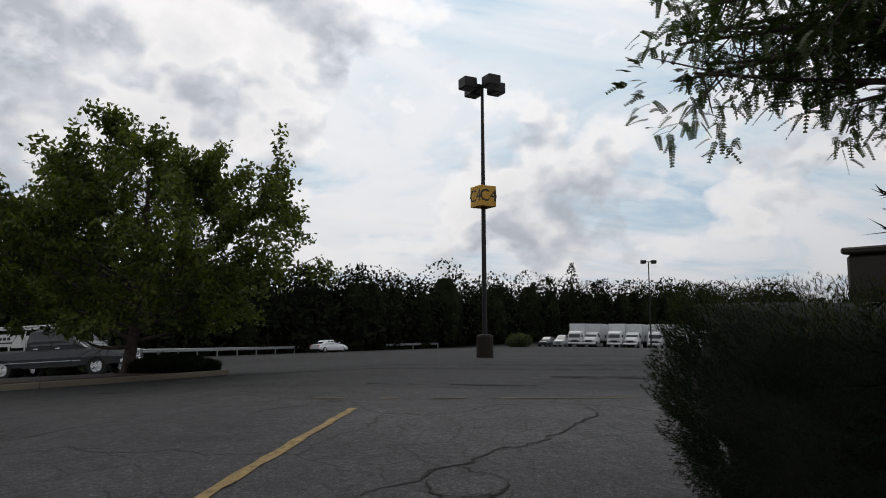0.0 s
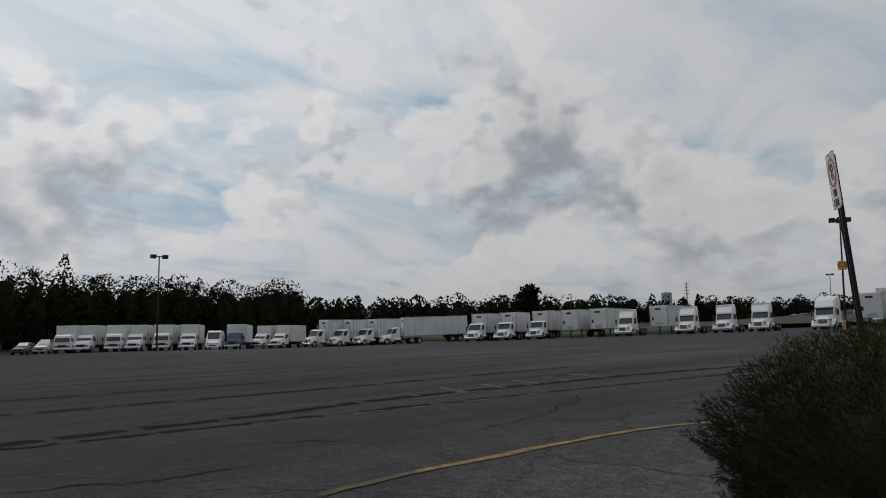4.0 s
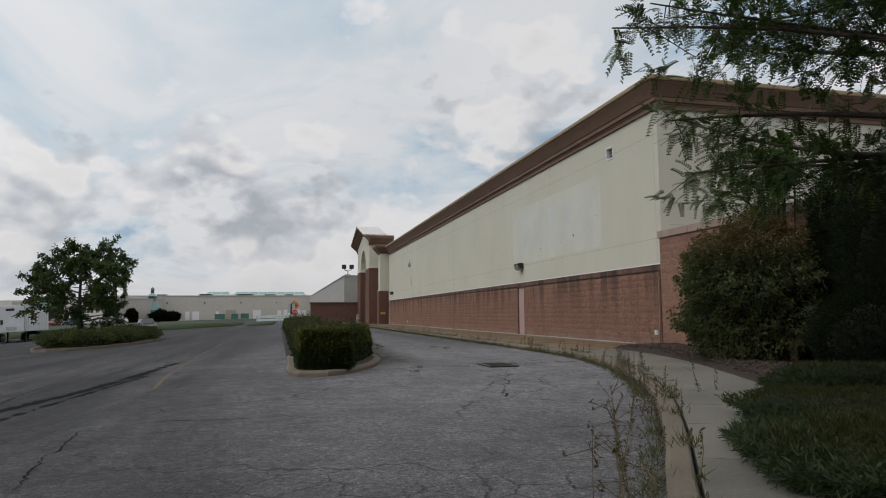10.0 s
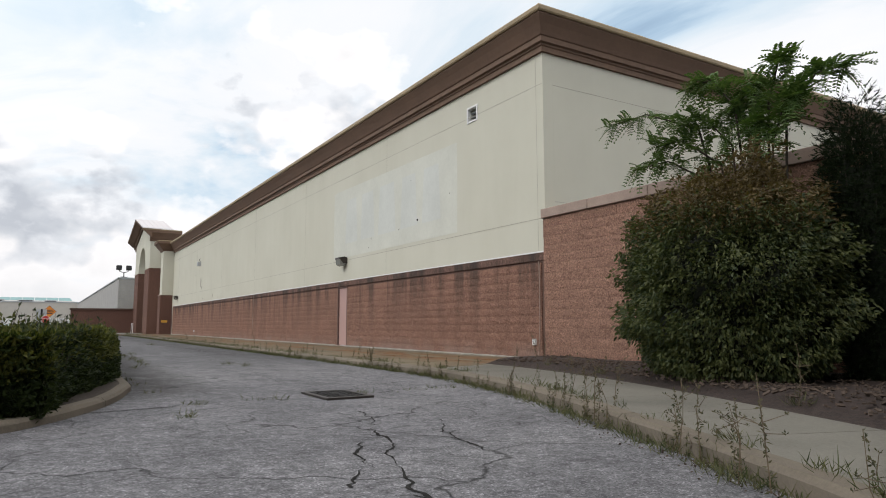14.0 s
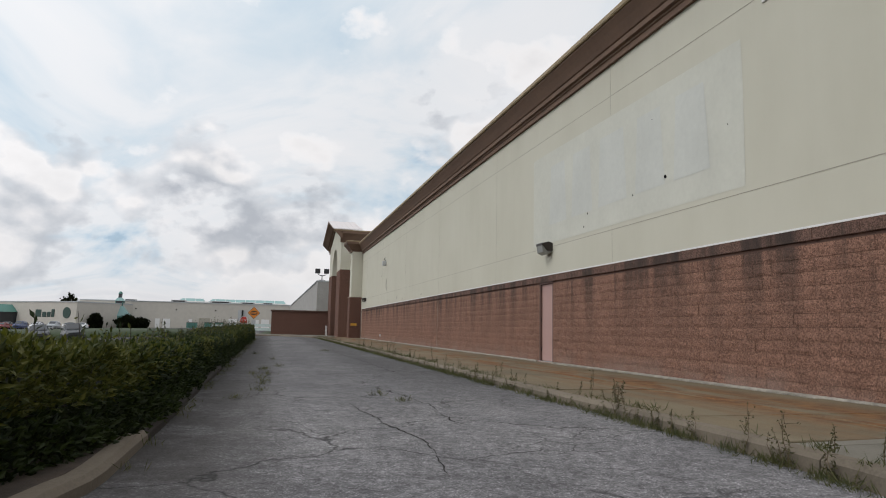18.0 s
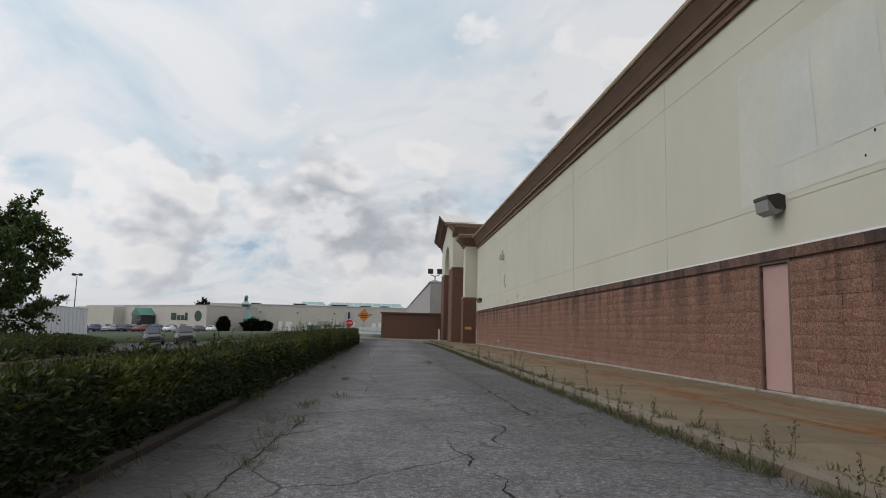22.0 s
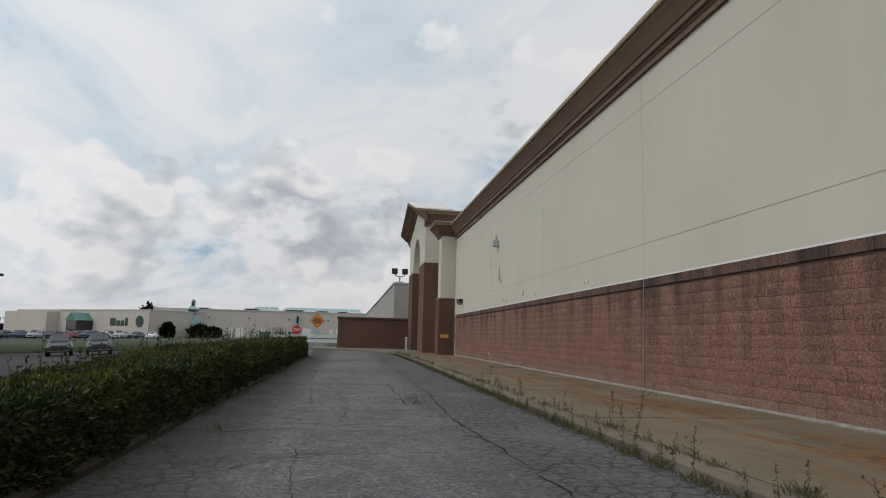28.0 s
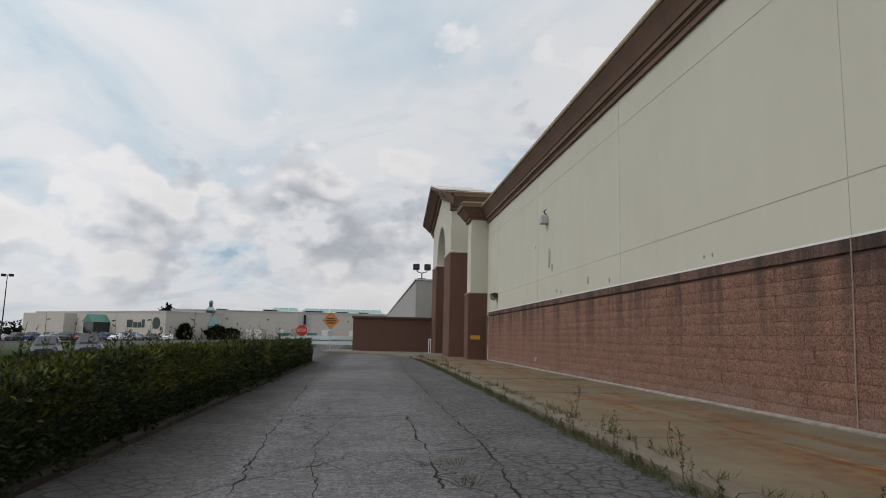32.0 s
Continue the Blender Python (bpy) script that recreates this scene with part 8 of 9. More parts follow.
island([(-19.9, -32.3), (-19.0, -32.6), (-15.95, -35.5), (-14.0, -37.5), (-14.3, -40.0), (-17.0, -41.0), (-20.5, -39.6), (-20.9, -35.5), (-20.5, -33.0)], "tree island with brown mulch", MULCH, KERB)
island([(-18.9, 22.6), (-20.8, 20.6), (-23.2, 21.6), (-25.2, 28), (-25.5, 34), (-22.5, 36), (-19.4, 34), (-18.5, 28)], "locust tree island with dark shrubs", SOIL, KERB)
for x, y, rx, ry, h, sd in [(-19.5, -33.6, 0.8, 0.9, 0.42, 131), (-19.9, -32.95, 0.45, 0.45, 0.26, 132)]:
    shrub("juniper", "low dark juniper in the tree island", (x, y, ground_z(x, y) + 0.1), rx, ry, h, sd, [LEAF_JUNIPER], 6000, 0, 0.12, spiky=True, lump=0.2, cat="juniper")
for x, y, rx, ry, h, sd in [(-20.9, 22.1, 1.2, 1.0, 0.85, 141), (-20.0, 24.3, 1.1, 1.4, 0.9, 142), (-22.4, 23.4, 1.1, 1.3, 0.95, 143), (-20.2, 26.5, 1.3, 1.6, 0.95, 144), (-23.2, 26.0, 1.4, 1.8, 1.0, 145), (-20, 28.5, 1.6, 2.0, 0.95, 146), (-23.6, 30.5, 1.6, 2.2, 1.0, 147), (-20.8, 32.5, 1.5, 1.8, 0.9, 148)]:
    shrub("shrub", "low dark green shrub in the locust island", (x, y, ground_z(x, y) + 0.05), rx, ry, h, sd, [LEAF_BURNING], 4200, 0.06, 0.11, lump=0.18)


def lawn(pts, z, label, lift=0.25):
    m = Mesh()
    line = smooth_line(pts + [pts[0]], 3.0)[:-1]
    c = (sum(p[0] for p in line) / len(line), sum(p[1] for p in line) / len(line))
    rings = []
    for s, b in ((1.0, -0.4), (1.0, 0.08), (0.9, lift * 0.7), (0.6, lift), (0.02, lift)):
        rings.append([(c[0] + (p[0] - c[0]) * s, c[1] + (p[1] - c[1]) * s, ground_z(c[0] + (p[0] - c[0]) * s, c[1] + (p[1] - c[1]) * s) + b) for p in line])
    m.loft(rings)
    structure("lawn", m, LAWN, label, True)


lawn([(-17, 76), (-30, 77), (-60, 83), (-62, 96), (-40, 98), (-24, 96), (-16, 90)], 0, "mown grass bank beyond the car park", 0.8)
lawn([(-11.8, 66), (-14.5, 68), (-16.0, 84), (-13.5, 96), (-11.6, 88)], 0, "small mown grass island by the road", 0.4)
lawn([(-44, 75), (-60, 76), (-80, 62), (-104, 44), (-122, 30), (-135, 50), (-100, 84), (-70, 100), (-48, 96)], 0, "long grass verge behind the parked trucks", 0.7)
lawn([(-7.8, 70.5), (-0.5, 68.5), (-0.5, 80), (-6, 84), (-8.3, 78)], 0, "patch of grass behind the brown wall", 0.35)

# ---- far buildings ----
side_block = structure("grey_block_building", Mesh().box(-1.5, 20, 83, 200, -1, 6.95), CMU_GREY, "grey concrete block wing of the shopping mall")
part("parapet", Mesh().box(-1.62, 20, 82.9, 200, 6.95, 7.12, 0.02), TRAILER_GREY, side_block)
m = Mesh()
for c in range(34):
    z = 0.1 + c * 0.2
    m.box(-1.515, 20, 82.985, 82.992, z - 0.008, z + 0.008)
part("block_joint", m, GROOVE, side_block)
fl = thing("flood_light", "twin black flood lights on a roof bracket", "flood light", pose(-0.9, 83.6, 7.12))
part("mast", Mesh().tube([(0, 0, 0), (0, 0, 0.7)], 0.06, 8), BLACK, fl)
part("yoke", Mesh().tube([(-0.55, 0, 1.15), (-0.5, 0, 0.8), (0, 0, 0.65), (0.5, 0, 0.8), (0.55, 0, 1.15)], 0.05, 6), BLACK, fl)
for s in (-1, 1):
    hd = part("lamp_head", Mesh().box(s * 0.58 - 0.33, s * 0.58 + 0.33, -0.3, 0.1, 1.0, 1.6, 0.05, Matrix.Rotation(radians(-12), 4, "X")), BLACK, fl)
    part("lens", Mesh().box(s * 0.58 - 0.27, s * 0.58 + 0.27, -0.32, -0.3, 1.06, 1.54, 0.01, Matrix.Rotation(radians(-12), 4, "X")), BLACK, hd)
part("foot_plate", Mesh().box(-0.4, 0.4, -0.3, 0.3, 0, 0.1, 0.02), BLACK, fl)

mall = thing("shopping_mall", "long pale tan shopping mall with teal skylights", "building")
part("wall", Mesh().box(-60, 0, 203, 260, -3, 7.3), TAN_WALL, mall)
part("parapet", Mesh().box(-60, 0, 202.85, 203.3, 7.3, 7.55), TRAILER_GREY, mall)
# anchor store: turned block at the far end
am = Matrix.Translation((-57, 189, 0)) @ Matrix.Rotation(radians(-38), 4, "Z")
part("anchor_wall", Mesh().box(-62, 0, 0, 60, -4, 6.2, 0, am), TAN_WALL, mall)
part("anchor_parapet", Mesh().box(-62.1, 0.1, -0.1, 60, 6.2, 6.5, 0, am), TRAILER_GREY, mall)
part("anchor_step", Mesh().box(-62, -40, -3.5, 0, -4, 5.9, 0, am), TAN_WALL, mall)
en = part("entry_canopy", Mesh().prism([(-28.6, 3.4), (-26, 5.5), (-23.4, 3.4)], -5, 0.2, "y", am), TEAL, mall, "teal gabled entry canopy")
part("entry_glass", Mesh().box(-28.3, -23.7, -4.6, 0.1, -3, 3.4, 0, am), GLASS, en)
for a, b, c, d in ((-16, -13.6, 2.2, 4.2), (-13.2, -11.6, 2.2, 3.6), (-11.3, -9.9, 2.2, 3.6), (-9.6, -8.4, 2.2, 4.3)):
    part("sign_shape", Mesh().box(a, b, -0.15, 0.02, c, d, 0.1, am), SIGN_GREEN, mall, "dark green sign shape")
part("sign_shape", Mesh().tube([(-3.6, -0.15, 3.4), (-3.6, 0.02, 3.4)], 1.5, 18, m=am), SIGN_GREEN, mall, "round dark green emblem")
# cupola
cu = thing("cupola", "teal green roofed cupola at a mall entrance", "cupola", pose(-49, 201, -0.2))
cu.scale = (0.62, 0.62, 0.93)
part("base", Mesh().box(-4.5, 4.5, -3, 3, -2, 3.4), TEAL, cu)
part("skirt_roof", Mesh().loft([[(-4.8, -3.2, 3.4), (4.8, -3.2, 3.4), (4.8, 3.2, 3.4), (-4.8, 3.2, 3.4)], [(-1.9, -1.9, 6.4), (1.9, -1.9, 6.4), (1.9, 1.9, 6.4), (-1.9, 1.9, 6.4)]]), TEAL_ROOF, cu)
part("lantern", Mesh().box(-1.5, 1.5, -1.5, 1.5, 6.4, 8.0), GLASS, cu)
for sx in (-1.5, 1.5):
    for sy in (-1.5, 1.5):
        part("lantern_post", Mesh().box(sx - 0.15, sx + 0.15, sy - 0.15, sy + 0.15, 6.4, 8.0), TEAL, cu)
part("upper_roof", Mesh().loft([[(-2, -2, 8.0), (2, -2, 8.0), (2, 2, 8.0), (-2, 2, 8.0)], [(-0.8, -0.8, 9.0), (0.8, -0.8, 9.0), (0.8, 0.8, 9.0), (-0.8, 0.8, 9.0)]]), TEAL_ROOF, cu)
part("top_lantern", Mesh().box(-0.7, 0.7, -0.7, 0.7, 9.0, 10.2), GLASS, cu)
part("top_cap", Mesh().tube([(0, 0, 10.2), (0, 0, 10.7), (0, 0, 11.0)], [1.0, 0.7, 0.05], 10), TEAL, cu)
# roof lights and roof plant
for a, b, z0, z1 in ((-36, -27, 7.4, 7.9), (-27, -2, 7.4, 7.9)):
    rl = Mesh()
    rl.loft([[(a, 212, z0), (b, 212, z0), (b, 222, z0), (a, 222, z0)], [(a + 2, 215.5, z1 + 1.2), (b - 1, 215.5, z1 + 1.2), (b - 1, 218.5, z1 + 1.2), (a + 2, 218.5, z1 + 1.2)]])
    sk = part("skylight", rl, TEAL_ROOF, mall, "pale teal ridge skylight")
    k = a + 3
    while k < b - 2:
        part("skylight_bar", Mesh().tube([(k, 211.95, z0 + 0.05), (k, 215.45, z1 + 1.25)], 0.08, 4), SIGN_WHITE, sk)
        k += 3.0
    part("skylight_curb", Mesh().box(a, b, 211.5, 212, 7.3, 8.1), SIGN_WHITE, mall)
for x, y, w, h in ((-34, 208, 2.2, 0.9), (-22, 208, 3.0, 0.9), (-14, 208, 2.0, 0.8), (-8, 208, 1.6, 0.8), (-47, 206, 1.5, 0.7)):
    u = thing("roof_unit", "grey rooftop air handling unit", "roof unit", pose(x, y, 7.3))
    part("casing", Mesh().box(-w, w, -1, 1, 0, h, 0.06), TRAILER_GREY, u)
    part("grille", Mesh().box(-w * 0.8, w * 0.8, -1.03, -0.99, 0.15, h - 0.15), BLACK, u)
for x, w, h in ((-39, 0.6, 2.2), (-36.5, 1.0, 2.2), (-30, 0.5, 2.2), (-26, 1.6, 2.6), (-18, 1.2, 2.5), (-11, 0.6, 2.4), (-8.5, 1.2, 2.6), (-5.5, 1.2, 2.6), (-3.2, 0.6, 2.4)):
    part("dock_door", Mesh().box(x - w, x + w, 202.86, 203.01, -0.2, h + 0.3), SIGN_WHITE if w < 1.5 else GROOVE, mall)
for x in (-45, -34, -23, -12):
    part("wall_lamp", Mesh().box(x - 0.2, x + 0.2, 202.75, 203.01, 5.0, 5.4, 0.05), BRONZE, mall)
for x, w in ((-29, 1.4), (-24.5, 1.0), (-21.5, 1.2)):
    dm = thing("dumpster", "grey steel dumpster by the mall wall", "dumpster", pose(x, 199, ground_z(x, 199)))
    part("bin", Mesh().prism([(-1.0, 0.1), (1.0, 0.1), (1.15, 1.6), (-1.15, 1.6)], -w, w, "x"), TEAL, dm)
    part("lid", Mesh().box(-w - 0.05, w + 0.05, -1.2, 1.2, 1.6, 1.7, 0.03), BLACK, dm)

# parked cars before the mall
random.seed(91)
base_cars = []
mats = [CAR_GREY, CAR_SILVER, WHITE, CAR_BLUE, CAR_RED, CAR_GREY]
CG = "cars parked before the mall"
names = ["dark grey", "silver", "white", "dark blue", "red", "charcoal"]
for k, mt in enumerate(mats):
    x = -48 - k * 3.4
    base_cars.append(car(on_ground(x, 150 + k * 0.8, 180 if k % 2 else 175), names[k] + " car parked in a row before the mall", "suv" if k % 2 else "sedan", mt, CG))
for k in range(30):
    x = -69 - (k % 15) * 3.1 - random.uniform(0, 0.4)
    y = 155 + (k % 15) * 0.5 + (0 if k < 15 else 14)
    copy_thing(random.choice(base_cars), on_ground(x, y, 178 + random.uniform(-4, 4)))
for k in range(9):
    x = -50 - k * 3.3
    copy_thing(random.choice(base_cars), on_ground(x, 168 + k * 0.3, 180))
car(on_ground(-29.0, 67.0, 200), "dark grey sport utility car parked facing the lane", "suv", CAR_GREY)
car(on_ground(-26.0, 66.8, 200), "black sport utility car parked beside another", "suv", CAR_GREY)
car(on_ground(-47.5, 76, 200), "silver sport utility car parked by the grass", "suv", CAR_SILVER)


# ---- woods ----
def woods(pts, label, h0, h1, step, seed, deep=3, cards=150, size=0.75):
    """A belt of trees: stems and irregular crowns of leaf clumps, joined."""
    random.seed(seed)
    lm, tm = Mesh(), Mesh()
    line = smooth_line(pts, step)
    for row in range(deep):
        off = offset(line, row * step * 0.9)
        for p in off:
            x, y = p[0] + random.uniform(-1, 1) * step * 0.5, p[1] + random.uniform(-1, 1) * step * 0.5
            z = ground_z(x, y) - 0.3
            h = random.uniform(h0, h1) * (1 + 0.06 * row)
            r = random.uniform(0.3, 0.46) * h
            kind = random.random()
            tm.tube([(x, y, z), (x, y, z + h * 0.8)], [0.2, 0.06], 5, cap=False)
            inner = []
            for j in range(6):
                t = j / 5
                rr = r * (0.45 * (1 - t) ** 0.8 + 0.02 if kind < 0.12 else 0.5 * math.sin(math.pi * (0.14 + 0.8 * t)) ** 0.6)
                inner.append([(x + math.cos(a) * rr * random.uniform(0.85, 1.1), y + math.sin(a) * rr * random.uniform(0.85, 1.1), z + h * (0.04 + 0.74 * t)) for a in [2 * math.pi * k / 8 for k in range(8)]])
            lm.loft(inner)
            n = int(cards * (1.0 if row == 0 else 0.7))
            for _ in range(n):
                t = random.random() ** 1.35
                if kind < 0.12:
                    rr = r * 0.75 * (1 - t) ** 0.8 + 0.2
                    zz = z + h * (0.08 + 0.97 * t)
                else:
                    rr = r * math.sin(math.pi * (0.12 + 0.86 * t)) ** 0.6
                    zz = z + h * (0.05 + 0.95 * t)
                a = random.uniform(0, 6.28)
                k = rr * random.uniform(0.75, 1.12)
                q = Vector((x + math.cos(a) * k, y + math.sin(a) * k, zz + random.uniform(-0.3, 0.3)))
                s = size * random.uniform(0.5, 1.25) * (1.5 - 0.75 * t)
                nrm = (Vector((math.cos(a), math.sin(a), 0.5)) + rand_dir() * 0.8).normalized()
                u, v, _w = basis(nrm)
                o = len(lm.v)
                for j in range(4):
                    g = 2 * math.pi * j / 4 + random.uniform(-0.4, 0.4)
                    lm.v.append(tuple(q + (u * math.cos(g) + v * math.sin(g)) * s * random.uniform(0.5, 1.1) + nrm * random.uniform(-0.15, 0.15)))
                lm.f.append(tuple(range(o, o + 4)))
    ob = part("woods", lm.data("woods", LEAF_WOODS, False, False), None)
    tagged(ob, label, "woods", "", "stuff")
    part("stem_growth", tm.data("stem_growth", BARK, False, False), None, ob)


woods([(-150, 30), (-140, 0), (-128, -22), (-108, -42), (-90, -56), (-70, -68), (-45, -78), (-20, -84), (10, -86)][::-1], "dark belt of mixed woods behind the car park", 8.3, 12.6, 3.4, 101, 3, 800, 0.32)
woods([(-40, 330), (-90, 300), (-140, 250), (-165, 190), (-172, 120), (-165, 70), (-150, 30)][::-1][::-1], "distant dark treeline", 6, 10.5, 4.6, 102, 2, 360, 0.6)
woods([(-31, -49), (-40, -58), (-52, -62)], "trees at the edge of the woods", 5, 7.5, 2.6, 103, 2, 800, 0.22)
leafy_tree("pine_tree", "tall dark pine standing above the treeline", (-127.4, 84.5, ground_z(-127.4, 84.5)), 13, 3.2, 15, LEAF_WOODS, per=14, lw=0.7, ll=1.1, first=0.35, limbs=20, twigs=5, r0=0.3, puff=0.7, up=0.05)
leafy_tree("pine_tree", "pine tree behind the mall roof", (-78, 262, -2), 15, 3.2, 16, LEAF_WOODS, per=12, lw=0.7, ll=1.1, first=0.35, limbs=16, twigs=4, r0=0.3, puff=0.7, up=0.05)
for x, y, rx, h, sd in [(-46, 196, 3.2, 3.0, 151), (-42.5, 197, 2.6, 2.6, 152), (-53, 192, 2.2, 3.6, 153)]:
    shrub("tree", "dark leafy tree at the mall entrance", (x, y, ground_z(x, y)), rx * 0.7, rx * 0.6, h, sd, [LEAF_WOODS], 3200, 0.3, 0.5, lump=0.45, cat="tree")
shrub("shrub", "rounded green shrub at the lot's edge", (-94, -24, ground_z(-94, -24)), 2.0, 1.6, 1.7, 154, [LEAF_BURNING], 1800, 0.15, 0.25, lump=0.15)
# radio mast and water tank far off
rm = thing("radio_mast", "distant red and white lattice radio mast", "mast", pose(-384, 513, -8))
part("lattice", Mesh().tube([(0, 0, 0), (0, 0, 29)], [0.8, 0.4], 4), STEEL, rm)
for k in range(4):
    part("platform", Mesh().box(-1.8, 1.8, -1.8, 1.8, 18 + k * 3, 18.5 + k * 3), STEEL, rm)
wt = thing("water_tank", "distant pale blue water tank", "tank", pose(-399, 503, -8))
part("drum", Mesh().tube([(0, 0, 0), (0, 0, 19), (0, 0, 20.2)], [4.8, 4.8, 1.5], 16), patch_material("pale_blue_tank", (0.26, 0.36, 0.43)), wt)

# ---- paint, cracks, drain ----
def painted(pts, w, mat, name, lift=0.006, gaps=0.0, jag=0.0, step=0.35):
    """A thin strip that lies on the paving along a line, with ragged sides and gaps where it has worn away."""
    line = smooth_line(pts, step)
    a, b = offset(line, w / 2), offset(line, -w / 2)
    m = Mesh()
    for i in range(len(line) - 1):
        if random.random() < gaps:
            continue
        q = []
        for p in (a[i], a[i + 1], b[i + 1], b[i]):
            j1, j2 = noise.noise((p[0] * 7, p[1] * 7, 1)) * jag, noise.noise((p[0] * 7, p[1] * 7, 9)) * jag
            q.append((p[0] + j1, p[1] + j2, ground_z(p[0], p[1]) + lift))
        m.add(q, [(0, 1, 2, 3)])
    return m


random.seed(111)
yl = thing("road_marking", "worn yellow paint lines on the asphalt", "road marking", kind="structure")
for pts, w, g in [([(-5.2, -26.35), (-9.9, -26.3)], 0.085, 0.08), ([(-10.7, -27), (-11.0, -24), (-11.5, -21.2)], 0.1, 0.45), ([(-11.5, -21.2), (-11.6, -18.8), (-11.2, -17.3), (-10.5, -16.1), (-9.9, -15.2)], 0.08, 0.03), ([(-14.75, -20), (-14.7, -17), (-14.4, -13), (-14.2, -9)], 0.1, 0.25), ([(-15.6, -18.6), (-16.0, -16.4), (-16.3, -14.2), (-17.2, -13.8)], 0.1, 0.3), ([(-13, -5), (-13.2, -2), (-13.4, 6), (-13.4, 20)], 0.1, 0.35)]:
    mt = LINE_YELLOW if g < 0.1 else LINE_OLD
    part("line", painted(pts, w * (1 if g < 0.1 else 0.8), mt, "line", 0.006, g, 0.03, 0.2), mt, yl)
for k in range(6):
    y = -18.4 + k * 0.85
    part("stall_mark", painted([(-15.75 - 0.1 * k, y), (-16.8 - 0.08 * k, y + 0.25)], 0.12, LINE_YELLOW, "m", 0.006, 0.3, 0.03, 0.12), LINE_OLD, yl)
for k in range(9):
    x = -22 - k * 2.7
    part("stall_mark", painted([(x, -3 + k * 0.2), (x - 0.4, 2.4 + k * 0.2)], 0.1, LINE_YELLOW, "m", 0.006, 0.5, 0.03, 0.2), LINE_OLD, yl)
cr = thing("asphalt_crack", "dark open cracks and seams in the asphalt", "crack", kind="structure")


def crack(pts, width, rag=0.05, hair=0.0):
    """An open crack along a rough line: its width swells and closes, and thin side cracks leave it."""
    line = smooth_line(pts, 0.06)
    m = Mesh()

    def run(way, w0, taper):
        rows = []
        n = len(way) - 1
        for k, (x, y) in enumerate(way):
            x += rag * (noise.noise((x * 2.1, y * 2.1, 4)) + 0.55 * noise.noise((x * 9, y * 9, 8)))
            y += rag * (noise.noise((x * 2.1, y * 2.1, 14)) + 0.55 * noise.noise((x * 9, y * 9, 18)))
            a, b = Vector(way[max(0, k - 1)]), Vector(way[min(n, k + 1)])
            t = (b - a).normalized()
            hw = 0.23 * w0 * max(0.12, 0.75 + 1.3 * noise.noise((x * 1.7, y * 1.7, 31)) + 0.6 * noise.noise((x * 8, y * 8, 41))) * (1 - taper * k / max(1, n))
            rows.append([(x - t.y * hw, y + t.x * hw), (x + t.y * hw, y - t.x * hw)])
        for p, q in zip(rows, rows[1:]):
            m.add([(v[0], v[1], ground_z(*v) + 0.0045) for v in (p[0], p[1], q[1], q[0])], [(0, 1, 2, 3)])
    run(line, width, 0.0)
    for k in range(3, len(line) - 3):
        if random.random() < hair:
            a = math.atan2(line[k + 1][1] - line[k][1], line[k + 1][0] - line[k][0]) + random.choice((-1, 1)) * random.uniform(0.5, 1.4)
            ln = random.uniform(0.15, 0.7)
            run(smooth_line([line[k], (line[k][0] + math.cos(a) * ln * 0.5, line[k][1] + math.sin(a) * ln * 0.5), (line[k][0] + math.cos(a + 0.5) * ln, line[k][1] + math.sin(a + 0.5) * ln)], 0.06), width * 0.5, 0.9)
    part("crack", m, CRACK if pts[0][0] < -10.6 else CRACK_LANE, cr)


random.seed(117)
TAR = plain("old_tar_seam", (0.0075, 0.0072, 0.0075), 0.95, grain=0.45, scale=7, relief=0.3, spec=0.08)
for pts, w_, g in [([(-15.3, -24.0), (-15.6, -20.8), (-16.0, -18.2), (-15.85, -12.4), (-15.1, -8.0), (-14.2, -4.0), (-13.6, 2.0)], 0.26, 0.12), ([(-14.95, -24.0), (-14.9, -19.0), (-14.6, -13.0), (-14.4, -8.0), (-13.7, -2.0)], 0.12, 0.15), ([(-18.4, -33.0), (-18.8, -27.0), (-18.6, -20.0), (-19.0, -12.0)], 0.2, 0.2), ([(-21.4, -30.0), (-21.6, -24.0), (-21.2, -17.0)], 0.22, 0.25), ([(-25.0, -30.0), (-25.4, -22.0), (-25.2, -12.0)], 0.25, 0.3), ([(-12.6, -31.0), (-13.0, -27.5), (-12.7, -24.0)], 0.1, 0.3)]:
    part("seam", painted(pts, w_, TAR, "seam", 0.004, g, 0.1, 0.16), TAR, cr)
# the lane by the store: the seam of the old edge strip, then the joints across the lane from south to north
crack([(-4.72, 9.5), (-4.72, 12.5), (-4.78, 16.3), (-4.92, 20.3), (-4.76, 23.6), (-4.78, 27.0), (-4.75, 33.0), (-4.75, 39.4), (-4.5, 46.0)], 0.05, 0.05, 0.05)
for pts, w, h in [([(-9.2, -3.3), (-8.7, -3.2), (-7.94, -2.9), (-7.27, -2.8), (-6.5, -2.85)], 0.05, 0.05), ([(-5.5, -2.75), (-4.9, -2.5), (-3.8, -2.4)], 0.045, 0.05), ([(-6.42, 3.4), (-6.26, 1.85), (-6.1, 0.7), (-6.2, -0.6)], 0.03, 0.05),
                  ([(-8.3, 9.0), (-7.5, 9.3), (-6.7, 9.9), (-5.85, 10.5), (-4.75, 11.2)], 0.03, 0.04), ([(-7.9, 11.2), (-7.2, 11.3), (-6.75, 11.5), (-6.1, 12.1), (-5.3, 12.3), (-4.7, 12.5)], 0.045, 0.05), ([(-7.4, 16.3), (-6.8, 17.0), (-6.2, 17.1)], 0.025, 0.03), ([(-7.9, 18.4), (-7.1, 18.8), (-6.8, 18.8), (-6.2, 19.2)], 0.04, 0.05), ([(-5.5, 20.05), (-4.8, 20.15)], 0.03, 0.0)]:
    crack(pts, w, 0.05, h)
